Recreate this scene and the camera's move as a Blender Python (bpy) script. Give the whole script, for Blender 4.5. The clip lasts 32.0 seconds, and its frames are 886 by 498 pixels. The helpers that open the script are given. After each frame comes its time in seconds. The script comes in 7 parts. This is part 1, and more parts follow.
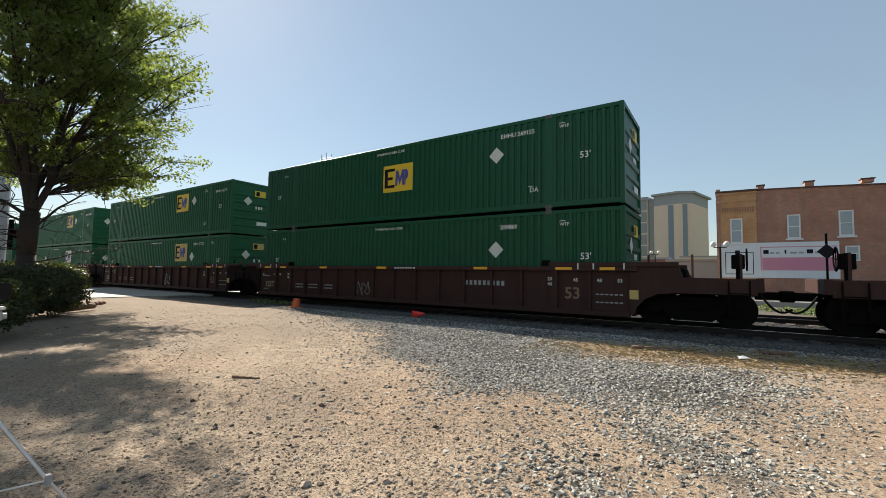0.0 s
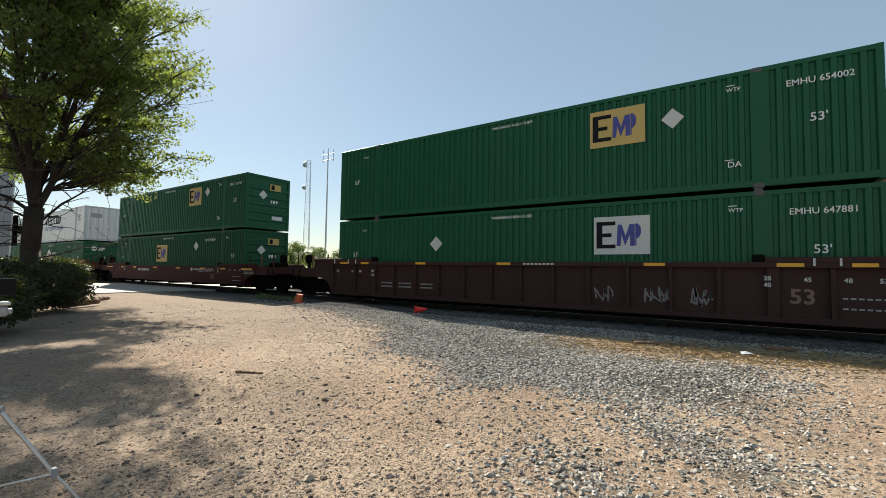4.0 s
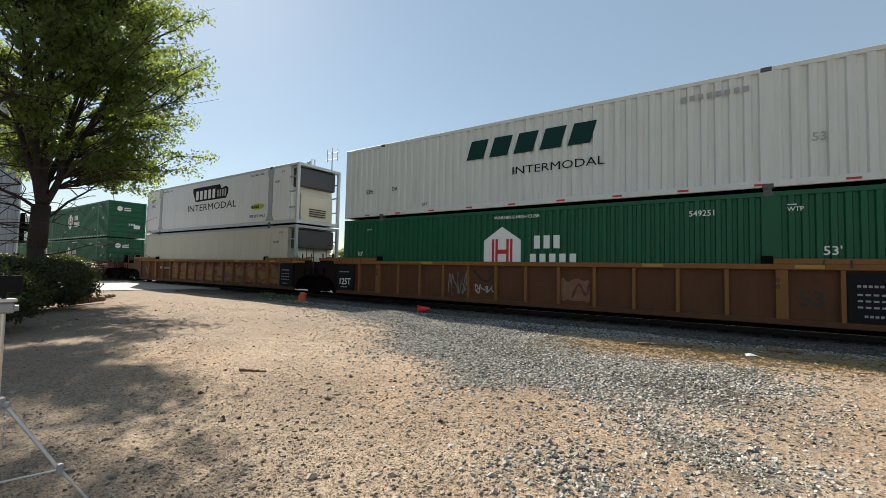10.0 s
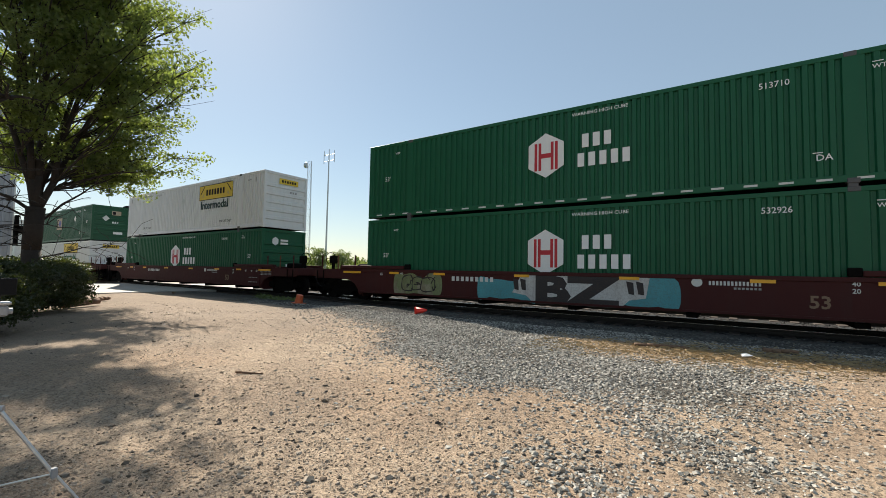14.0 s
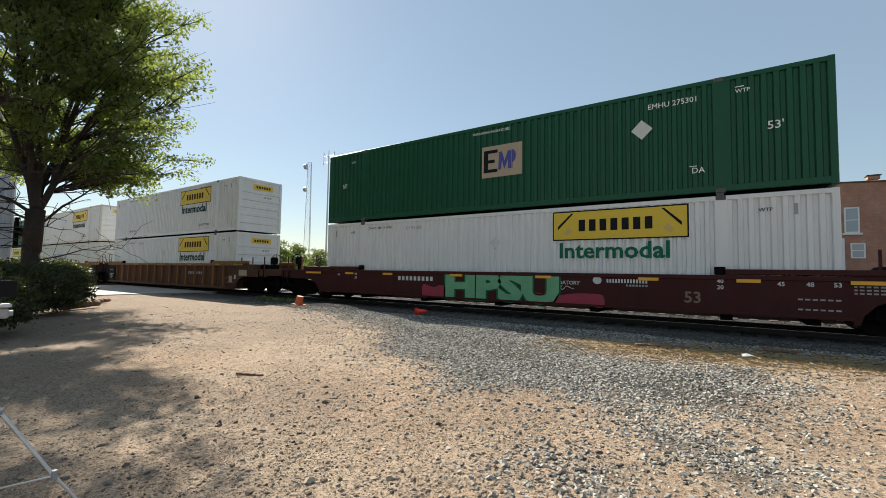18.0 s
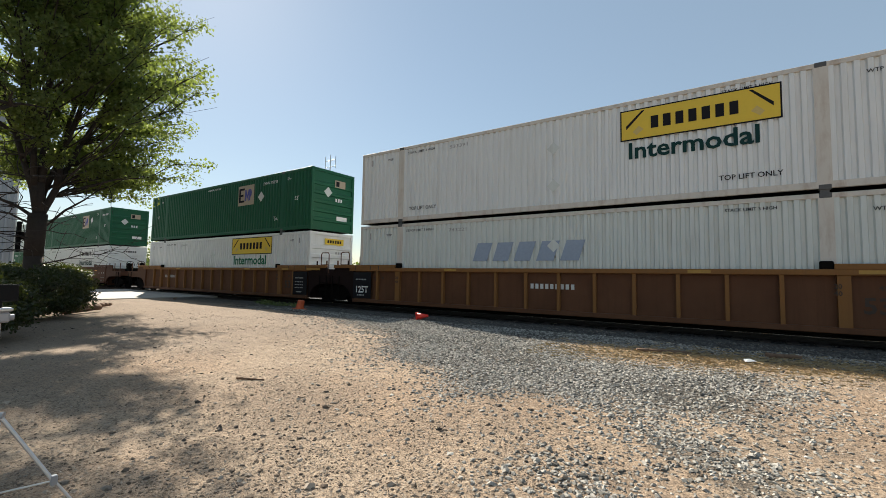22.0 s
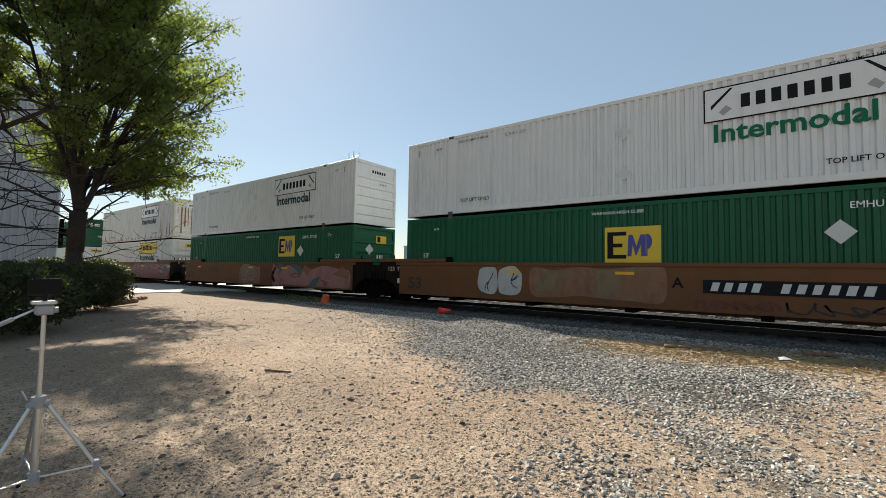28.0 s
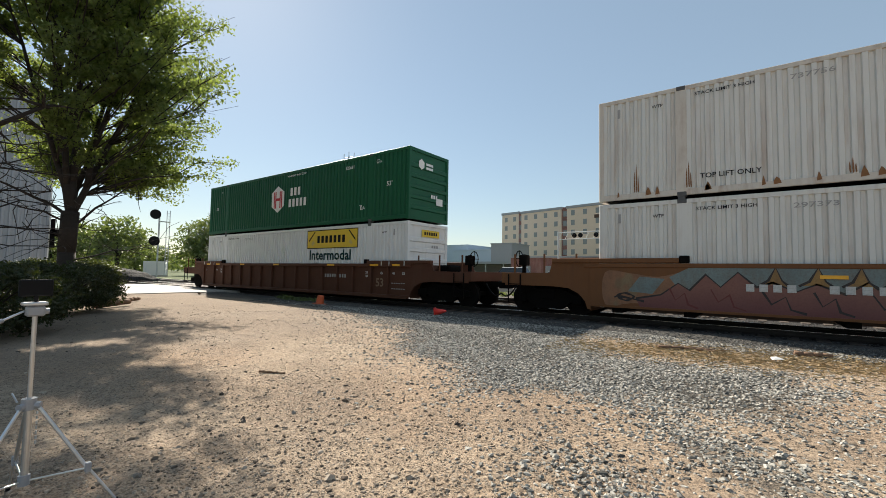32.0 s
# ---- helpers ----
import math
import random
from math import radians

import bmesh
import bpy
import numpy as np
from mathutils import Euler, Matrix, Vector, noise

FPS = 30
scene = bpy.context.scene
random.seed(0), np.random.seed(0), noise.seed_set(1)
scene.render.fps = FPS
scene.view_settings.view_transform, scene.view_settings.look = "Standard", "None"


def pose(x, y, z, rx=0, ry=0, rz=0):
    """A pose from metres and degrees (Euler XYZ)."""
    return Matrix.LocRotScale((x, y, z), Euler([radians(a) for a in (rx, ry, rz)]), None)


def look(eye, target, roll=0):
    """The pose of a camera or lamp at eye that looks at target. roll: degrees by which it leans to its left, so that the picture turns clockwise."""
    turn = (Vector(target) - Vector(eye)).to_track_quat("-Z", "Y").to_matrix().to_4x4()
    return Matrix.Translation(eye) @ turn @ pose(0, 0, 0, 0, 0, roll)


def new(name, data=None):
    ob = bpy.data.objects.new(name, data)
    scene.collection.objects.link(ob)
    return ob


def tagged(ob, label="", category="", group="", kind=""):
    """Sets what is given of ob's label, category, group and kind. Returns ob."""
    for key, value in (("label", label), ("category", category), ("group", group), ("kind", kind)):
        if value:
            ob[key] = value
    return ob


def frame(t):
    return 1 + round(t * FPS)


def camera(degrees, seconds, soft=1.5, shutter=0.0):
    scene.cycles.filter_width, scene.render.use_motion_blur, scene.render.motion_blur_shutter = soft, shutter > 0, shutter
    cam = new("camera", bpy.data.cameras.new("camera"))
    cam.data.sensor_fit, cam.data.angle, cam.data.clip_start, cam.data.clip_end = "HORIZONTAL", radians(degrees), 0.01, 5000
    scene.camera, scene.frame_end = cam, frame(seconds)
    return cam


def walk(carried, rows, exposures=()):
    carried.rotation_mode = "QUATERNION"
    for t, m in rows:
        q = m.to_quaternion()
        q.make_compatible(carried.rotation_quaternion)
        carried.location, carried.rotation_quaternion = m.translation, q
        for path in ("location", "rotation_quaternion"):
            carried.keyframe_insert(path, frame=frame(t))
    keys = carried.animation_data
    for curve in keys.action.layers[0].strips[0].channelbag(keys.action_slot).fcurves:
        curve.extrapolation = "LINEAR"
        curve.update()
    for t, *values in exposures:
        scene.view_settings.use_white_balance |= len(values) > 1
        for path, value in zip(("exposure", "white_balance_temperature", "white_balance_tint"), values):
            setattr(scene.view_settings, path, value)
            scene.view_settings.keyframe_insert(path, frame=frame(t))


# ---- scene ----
EYE = (0.0, 0.0, 1.60)


def aim(yaw, pitch, roll):
    """The camera's pose from its heading (degrees left of +y), its pitch and its lean."""
    a, b = radians(yaw), radians(pitch)
    way = Vector((-math.sin(a) * math.cos(b), math.cos(a) * math.cos(b), math.sin(b)))
    return look(EYE, Vector(EYE) + way, roll)


cam = camera(92.46, 32.0, soft=0.5, shutter=0.0)
walk(cam, [
    (0.0, aim(33.81, 3.49, 0.89)), (0.5, aim(33.72, 3.52, 0.74)), (1.0, aim(33.77, 3.49, 0.83)), (1.5, aim(33.83, 3.40, 0.77)),
    (2.0, aim(33.90, 3.30, 0.85)), (2.5, aim(34.00, 3.21, 0.98)), (3.0, aim(34.03, 3.11, 0.94)), (3.5, aim(34.09, 2.96, 0.92)),
    (5.5, aim(34.09, 2.82, 0.83)), (6.0, aim(34.06, 2.79, 0.82)), (6.5, aim(34.10, 2.76, 0.86)), (7.0, aim(34.19, 2.70, 0.97)),
    (7.5, aim(34.30, 2.65, 0.98)), (8.0, aim(34.41, 2.68, 1.13)), (8.5, aim(34.49, 2.68, 1.15)), (9.0, aim(34.54, 2.73, 1.23)),
    (9.5, aim(34.57, 2.81, 1.23)), (10.0, aim(34.57, 2.83, 1.23)), (10.5, aim(34.55, 2.86, 1.27)), (11.0, aim(34.51, 2.84, 1.31)),
    (11.5, aim(34.45, 2.84, 1.30)), (12.0, aim(34.40, 2.88, 1.26)), (12.5, aim(34.36, 2.92, 1.23)), (13.0, aim(34.25, 2.93, 1.11)),
    (13.5, aim(34.20, 2.96, 1.03)), (14.0, aim(34.17, 3.03, 1.07)), (14.5, aim(34.17, 3.04, 1.07)), (16.5, aim(34.18, 3.08, 0.84)),
    (17.0, aim(34.16, 3.11, 0.78)), (17.5, aim(34.16, 3.14, 0.83)), (18.0, aim(34.18, 3.15, 0.89)), (18.5, aim(34.25, 3.17, 0.99)),
    (19.0, aim(34.35, 3.26, 1.04)), (19.5, aim(34.34, 3.31, 1.00)), (20.0, aim(34.34, 3.47, 1.01)), (20.5, aim(34.32, 3.58, 1.02)),
    (21.0, aim(34.31, 3.67, 0.98)), (21.5, aim(34.28, 3.69, 0.93)), (22.0, aim(34.33, 3.75, 0.96)), (22.5, aim(34.40, 3.87, 0.93)),
    (23.0, aim(34.61, 4.00, 0.89)), (23.5, aim(35.00, 4.18, 0.96)), (24.0, aim(35.55, 4.38, 0.97)), (24.5, aim(36.02, 4.30, 0.91)),
    (25.0, aim(36.17, 4.04, 0.74)), (25.5, aim(36.19, 3.84, 0.84)), (27.5, aim(36.75, 3.17, 1.06)), (28.0, aim(37.37, 3.00, 0.97)),
    (28.5, aim(38.16, 2.92, 0.81)), (29.0, aim(38.54, 2.90, 0.84)), (29.5, aim(38.60, 2.93, 0.88)), (30.0, aim(38.48, 2.86, 0.99)),
    (30.5, aim(38.34, 2.69, 1.05)), (31.0, aim(38.17, 2.69, 1.10)), (31.5, aim(37.86, 2.81, 1.06)), (32.0, aim(36.73, 3.11, 0.98)),
])

# ---- light ----
SUN_EL, SUN_AZ = 36.0, -65.6          # elevation, and heading from +y towards +x
world = bpy.data.worlds.new("sky")
scene.world = world
world.use_nodes = True
wn = world.node_tree.nodes
sky = wn.new("ShaderNodeTexSky")
sky.sky_type, sky.sun_disc = "NISHITA", False
sky.sun_elevation, sky.sun_rotation = radians(SUN_EL), radians(SUN_AZ + 360)
sky.air_density, sky.dust_density, sky.ozone_density, sky.altitude = 1.2, 0.25, 1.1, 200
# summer haze: a pale even veil over the clear sky
veil = wn.new("ShaderNodeMix")
veil.data_type, veil.inputs[0].default_value = "RGBA", 0.64
veil.inputs[7].default_value = (1.72, 2.21, 2.58, 1)
world.node_tree.links.new(sky.outputs[0], veil.inputs[6])
world.node_tree.links.new(veil.outputs[2], wn["Background"].inputs["Color"])
wn["Background"].inputs["Strength"].default_value = 0.088
sun = new("sun", bpy.data.lights.new("sun", "SUN"))
sun.data.energy, sun.data.angle, sun.data.color = 5.0, radians(0.6), (1.0, 0.915, 0.785)
sd = Vector((math.sin(radians(SUN_AZ)) * math.cos(radians(SUN_EL)), math.cos(radians(SUN_AZ)) * math.cos(radians(SUN_EL)), math.sin(radians(SUN_EL))))
sun.matrix_world = look(sd * 100, (0, 0, 0))
scene.view_settings.exposure = 1.04

# ---- materials ----


class Nodes:
    """A short hand for node materials."""

    def __init__(self, name):
        self.m = bpy.data.materials.new(name)
        self.m.use_nodes = True
        self.t = self.m.node_tree
        self.b = self.t.nodes["Principled BSDF"]
        self.co = self.t.nodes.new("ShaderNodeTexCoord").outputs["Object"]

    def set(self, **kw):
        for k, v in kw.items():
            s = self.b.inputs[{"rough": "Roughness", "metal": "Metallic", "col": "Base Color", "spec": "Specular IOR Level", "trans": "Transmission Weight", "normal": "Normal"}[k]]
            if isinstance(v, bpy.types.NodeSocket):
                self.t.links.new(v, s)
            else:
                s.default_value = (*v, 1) if isinstance(v, tuple) else v
        return self.m

    def world(self):
        self.co = self.t.nodes.new("ShaderNodeNewGeometry").outputs["Position"]
        return self

    def stretch(self, x, y, z):
        n = self.t.nodes.new("ShaderNodeVectorMath")
        n.operation = "MULTIPLY"
        n.inputs[1].default_value = (x, y, z)
        self.t.links.new(self.co, n.inputs[0])
        return n.outputs[0]

    def noise(self, scale, detail=4.0, rough=0.55, co=None):
        n = self.t.nodes.new("ShaderNodeTexNoise")
        n.inputs["Scale"].default_value, n.inputs["Detail"].default_value, n.inputs["Roughness"].default_value = scale, detail, rough
        self.t.links.new(co or self.co, n.inputs["Vector"])
        return n.outputs["Fac"]

    def voronoi(self, scale, out="Distance", co=None, feature="F1"):
        n = self.t.nodes.new("ShaderNodeTexVoronoi")
        n.feature = feature
        n.inputs["Scale"].default_value = scale
        self.t.links.new(co or self.co, n.inputs["Vector"])
        return n.outputs[out]

    def ramp(self, fac, *stops):
        n = self.t.nodes.new("ShaderNodeValToRGB")
        e = n.color_ramp.elements
        while len(e) < len(stops):
            e.new(0.5)
        for el, (p, c) in zip(e, stops):
            el.position, el.color = p, (*c, 1) if isinstance(c, tuple) else (c, c, c, 1)
        self.t.links.new(fac, n.inputs["Fac"])
        return n.outputs["Color"]

    def mix(self, fac, a, b, mode="MIX"):
        n = self.t.nodes.new("ShaderNodeMix")
        n.data_type, n.blend_type = "RGBA", mode
        for sock, v in ((n.inputs[0], fac), (n.inputs[6], a), (n.inputs[7], b)):
            if isinstance(v, bpy.types.NodeSocket):
                self.t.links.new(v, sock)
            else:
                sock.default_value = (*v, 1) if isinstance(v, tuple) else v
        return n.outputs[2]

    def math(self, op, a, b=0.0, c=None):
        n = self.t.nodes.new("ShaderNodeMath")
        n.operation = op
        for i, v in enumerate((a, b) if c is None else (a, b, c)):
            if isinstance(v, bpy.types.NodeSocket):
                self.t.links.new(v, n.inputs[i])
            else:
                n.inputs[i].default_value = v
        return n.outputs[0]

    def xyz(self):
        n = self.t.nodes.new("ShaderNodeSeparateXYZ")
        self.t.links.new(self.co, n.inputs[0])
        return n.outputs

    def random(self):
        return self.t.nodes.new("ShaderNodeObjectInfo").outputs["Random"]

    def island(self):
        return self.t.nodes.new("ShaderNodeNewGeometry").outputs["Random Per Island"]

    def bump(self, height, strength=0.3, distance=0.02):
        n = self.t.nodes.new("ShaderNodeBump")
        n.inputs["Strength"].default_value, n.inputs["Distance"].default_value = strength, distance
        self.t.links.new(height, n.inputs["Height"])
        return n.outputs["Normal"]


def times(c, k):
    return tuple(min(1.0, v * k) for v in c)


def paint(name, col, rough=0.45, dirt=(0.10, 0.075, 0.05), amount=0.35, grain=0.12, metal=0.0, streak=(5, 5, 0.35), spec=0.5):
    """Weathered paint: blotches, fine grain and streaks that run down."""
    n = Nodes(name)
    a = n.mix(n.noise(1.3, 5), times(col, 1 - grain), times(col, 1 + grain))
    a = n.mix(n.ramp(n.noise(90, 2), (0.3, 0.0), (0.8, 0.35)), a, times(col, 1 - 1.6 * grain))
    m = n.math("MULTIPLY", n.ramp(n.noise(1.0, 6, 0.65, n.stretch(*streak)), (0.48, 0.0), (0.8, 1.0)), n.ramp(n.noise(0.6, 3), (0.3, 0.2), (0.7, 1.0)))
    a = n.mix(n.math("MULTIPLY", m, amount), a, dirt)
    r = n.math("ADD", n.math("MULTIPLY", n.noise(7, 4), 0.25), rough - 0.1)
    return n.set(col=a, rough=r, metal=metal, spec=spec, normal=n.bump(n.noise(3.5, 3), 0.12, 0.02))


def plain(name, col, rough=0.6, metal=0.0, grain=0.15, scale=12.0, bump=0.1, spec=0.5):
    n = Nodes(name)
    a = n.mix(n.noise(scale, 5), times(col, 1 - grain), times(col, 1 + grain))
    a = n.mix(n.ramp(n.noise(scale * 9, 3), (0.35, 0.0), (0.75, 0.4)), a, times(col, 1 - 2 * grain))
    return n.set(col=a, rough=rough, metal=metal, spec=spec, normal=n.bump(n.noise(scale * 6, 3), bump, 0.01))


RUST = (0.16, 0.065, 0.03)
GREEN = [paint("green_paint", (0.009, 0.097, 0.044), 0.45, (0.03, 0.065, 0.045), 0.35, spec=0.3), paint("green_paint_dull", (0.013, 0.085, 0.042), 0.5, (0.05, 0.06, 0.04), 0.5, spec=0.22),
         paint("green_paint_dark", (0.009, 0.080, 0.038), 0.4, (0.03, 0.05, 0.035), 0.4, spec=0.3)]
WHITE = [paint("white_paint", (0.72, 0.73, 0.72), 0.45, (0.30, 0.27, 0.22), 0.35, 0.05), paint("white_paint_dirty", (0.66, 0.66, 0.63), 0.5, (0.30, 0.17, 0.09), 0.75, 0.07),
         paint("white_paint_grey", (0.62, 0.65, 0.62), 0.5, (0.32, 0.29, 0.24), 0.5, 0.06)]
# car ends: grime, and shade over the trucks put into the near-black colour
GRIME_SHADE = plain("grimy_shaded_maroon", (0.019, 0.011, 0.010), 0.9, 0, 0.35, 4, spec=0.12)
GRIME_SHADE_TAN = paint("grimy_shaded_ochre", (0.016, 0.011, 0.009), 0.9, (0.03, 0.02, 0.015), 0.9, 0.3, spec=0.1)
MAROON = paint("maroon_paint", (0.060, 0.016, 0.015), 0.6, (0.05, 0.035, 0.03), 0.6, spec=0.15)
BROWN = paint("brown_paint", (0.055, 0.027, 0.023), 0.6, (0.07, 0.045, 0.03), 0.6, 0.2, spec=0.15)
YELLOW = paint("ochre_paint", (0.24, 0.112, 0.038), 0.6, (0.13, 0.06, 0.03), 0.8, 0.2, spec=0.15)
OCHRE_DARK = paint("dark_ochre_paint", (0.130, 0.058, 0.030), 0.6, (0.075, 0.035, 0.016), 1.0, 0.35, spec=0.15)
OLD_RUST = plain("old_rust_stain", (0.25, 0.12, 0.05), 0.85, 0, 0.35, 20)
REDBROWN = paint("red_brown_paint", (0.100, 0.043, 0.026), 0.6, (0.10, 0.06, 0.04), 0.7, 0.2, spec=0.15)
TAN = paint("tan_brown_paint", (0.172, 0.077, 0.034), 0.6, (0.10, 0.055, 0.035), 0.8, 0.2, spec=0.15)
# steel kept near black: the shade below the cars is put into its colour
STEEL_DARK = plain("near_black_steel", (0.0075, 0.0065, 0.006), 0.9, 0.0, 0.3, spec=0.06)
BLACK = plain("black_paint", (0.009, 0.009, 0.010), 0.6, spec=0.15)
RAIL_TOP = plain("polished_rail", (0.55, 0.54, 0.52), 0.25, 1.0, 0.05)
RUSTY = plain("rusty_steel", RUST, 0.8, 0.1, 0.3)
M_DIMTAN = plain("dim_tan_lettering", (0.24, 0.155, 0.095), 0.7, 0, 0.2)
M_DARKMARK = plain("worn_dark_lettering", (0.05, 0.032, 0.022), 0.7, 0, 0.2)
M_WHITE = plain("white_lettering", (0.78, 0.78, 0.76), 0.6, 0, 0.06)
M_BLACK = plain("black_lettering", (0.014, 0.014, 0.017), 0.7, spec=0.12)
M_GREY = plain("grey_lettering", (0.35, 0.35, 0.34), 0.6)
M_BLUE = plain("blue_lettering", (0.06, 0.07, 0.30), 0.55)
M_GREENT = plain("green_lettering", (0.006, 0.14, 0.068), 0.6, spec=0.2)
M_DTEAL = plain("dark_lettering", (0.006, 0.040, 0.038), 0.6, spec=0.15)
M_YEL = plain("yellow_sticker", (0.72, 0.50, 0.035), 0.5, 0, 0.06)
M_PALEYEL = plain("faded_yellow_sticker", (0.58, 0.42, 0.13), 0.55, 0, 0.1)
M_TANLOGO = plain("faded_tan_sticker", (0.42, 0.34, 0.24), 0.6, 0, 0.12)
M_RED = plain("red_sticker", (0.50, 0.02, 0.03), 0.5)
M_ORANGE = plain("amber_reflector", (0.85, 0.42, 0.02), 0.35)
M_DULLAMBER = plain("dull_amber_reflector", (0.40, 0.22, 0.035), 0.5, 0, 0.2)
M_DIA = plain("silver_sticker", (0.62, 0.63, 0.60), 0.5, 0, 0.1)
ALU = plain("brushed_aluminium", (0.62, 0.63, 0.64), 0.32, 0.85, 0.06)
GALV = plain("galvanised_steel", (0.48, 0.49, 0.49), 0.45, 0.7, 0.1)

# ---- mesh helpers ----
MESHES = {}


def box(bm, x0, x1, y0, y1, z0, z1, bevel=0.0):
    v = [bm.verts.new((x, y, z)) for x in (x0, x1) for y in (y0, y1) for z in (z0, z1)]
    fs = [bm.faces.new([v[i] for i in f]) for f in ((0, 1, 3, 2), (4, 6, 7, 5), (0, 4, 5, 1), (2, 3, 7, 6), (0, 2, 6, 4), (1, 5, 7, 3))]
    if bevel:
        es = {e for f in fs for e in f.edges}
        bmesh.ops.bevel(bm, geom=list(es), offset=bevel, segments=1, affect="EDGES")
    return bm


def prism(bm, pts, axis, a, b):
    """A flat outline pulled along an axis from a to b. pts are in the two other axes' order."""
    def at(p, d):
        return {"x": (d, p[0], p[1]), "y": (p[0], d, p[1]), "z": (p[0], p[1], d)}[axis]
    va, vb = [bm.verts.new(at(p, a)) for p in pts], [bm.verts.new(at(p, b)) for p in pts]
    bm.faces.new(va), bm.faces.new(vb[::-1])
    for i in range(len(pts)):
        j = (i + 1) % len(pts)
        bm.faces.new((va[i], vb[i], vb[j], va[j]))
    return bm


def rod(bm, p, q, r0, r1=None, seg=8):
    p, q = Vector(p), Vector(q)
    r1 = r0 if r1 is None else r1
    d = (q - p).normalized()
    u = d.orthogonal().normalized()
    w = d.cross(u)
    ra, rb = [], []
    for i in range(seg):
        c, s = math.cos(2 * math.pi * i / seg), math.sin(2 * math.pi * i / seg)
        ra.append(bm.verts.new(p + (u * c + w * s) * r0))
        rb.append(bm.verts.new(q + (u * c + w * s) * r1))
    for i in range(seg):
        j = (i + 1) % seg
        bm.faces.new((ra[i], ra[j], rb[j], rb[i]))
    bm.faces.new(ra[::-1]), bm.faces.new(rb)
    return bm


def mesh_of(bm, material, smooth=False):
    bmesh.ops.recalc_face_normals(bm, faces=bm.faces)
    me = bpy.data.meshes.new("mesh")
    bm.to_mesh(me)
    bm.free()
    me.materials.append(material)
    if smooth:
        me.shade_smooth()
    return me


def part(name, bm, material, parent, label="", smooth=False):
    ob = new(name, mesh_of(bm, material, smooth))
    ob.parent = parent
    return tagged(ob, label)


def shared(name, key, build, material, parent, label="", at=None, smooth=False):
    """A part whose mesh is built once for each key and material."""
    k = (key, material.name)
    if k not in MESHES:
        bm = bmesh.new()
        build(bm)
        MESHES[k] = mesh_of(bm, material, smooth)
    ob = new(name, MESHES[k])
    ob.parent = parent
    if at is not None:
        ob.matrix_basis = at
    return tagged(ob, label)


def boxpart(name, material, parent, dims, label="", bevel=0.0):
    """A box part; its mesh is kept by size, its place in its matrix."""
    x0, x1, y0, y1, z0, z1 = dims
    d = tuple(round(v, 4) for v in (x1 - x0, y1 - y0, z1 - z0))
    return shared(name, ("box", d, bevel), lambda bm: box(bm, 0, d[0], 0, d[1], 0, d[2], bevel), material, parent, label,
                  (parent.matrix_basis.inverted() if parent.data else Matrix()) @ pose(x0, y0, z0))


def thing(name, label, category, group="", at=None, kind=""):
    ob = new(name)
    ob.empty_display_size = 0.2
    if at is not None:
        ob.matrix_basis = at
    return tagged(ob, label, category, group, kind)


def words(body, material, fat=0.014):
    """The flat mesh of a word in the built-in font, one unit high capitals."""
    k = (body, material.name, "word", fat)
    if k not in MESHES:
        c = bpy.data.curves.new("word", "FONT")
        c.body, c.size, c.resolution_u, c.offset = body, 1.0 / 0.729, 2, fat
        o = bpy.data.objects.new("word", c)
        scene.collection.objects.link(o)
        me = bpy.data.meshes.new_from_object(o)
        bpy.data.objects.remove(o)
        me.materials.clear()
        me.materials.append(material)
        MESHES[k] = me
    return MESHES[k]


def lettering(body, u, v, h, material, parent, y=-0.004, wide=1.0, fat=0.014, name="lettering"):
    """Words on the near side of a thing: u, v is the lower left corner, h the height of capitals."""
    ob = new(name, words(body, material, fat))
    ob.parent = parent
    ob.matrix_basis = pose(u, y, v, 90) @ Matrix.Diagonal((h * wide, h, h, 1))
    return tagged(ob, kind="stuff") if h < 0.3 else ob


def bars(u, v, h, w, count, material, parent, y=-0.004, name="marking"):
    """Writing that cannot be read, or must not be: a row of plain bars."""
    step = w / count
    if h >= 0.1:
        for i in range(count):
            boxpart("letter_bar", material, parent, (u + i * step, u + i * step + step * 0.62, y - 0.005, y - 0.002, v, v + h))
        return None

    def build(bm):
        for i in range(count):
            box(bm, i * step, i * step + step * 0.68, 0, 0.003, 0, h)
    return shared(name, ("bars", w, h, count), build, material, parent, "", pose(u, y - 0.002, v))


def flat(name, pts, material, parent, y, label=""):
    """A thin flat shape on the near side, from its outline in length and height."""
    bm = bmesh.new()
    prism(bm, pts, "y", y - 0.003, y)
    return part(name, bm, material, parent, label)


def soup(name, verts, faces, material):
    me = bpy.data.meshes.new(name)
    me.from_pydata(verts, [], faces)
    me.materials.append(material)
    return me

# ---- the train ----
TRACK_Y, RAIL_Z = 13.67, 0.37         # middle of the track, top of the rails
FACE_Y = 12.37                        # near side of the containers
X0, CL, CW, CH = -0.10, 16.33, 2.59, 2.90   # a 53 foot container: left end, right end, width, height
WELL = 16.15                          # the length of a well
LOW_Z, UP_Z = 0.69, 3.66              # floors of the lower and the upper containers
MOVERS = []                           # (thing, its place along the train, its height and side)


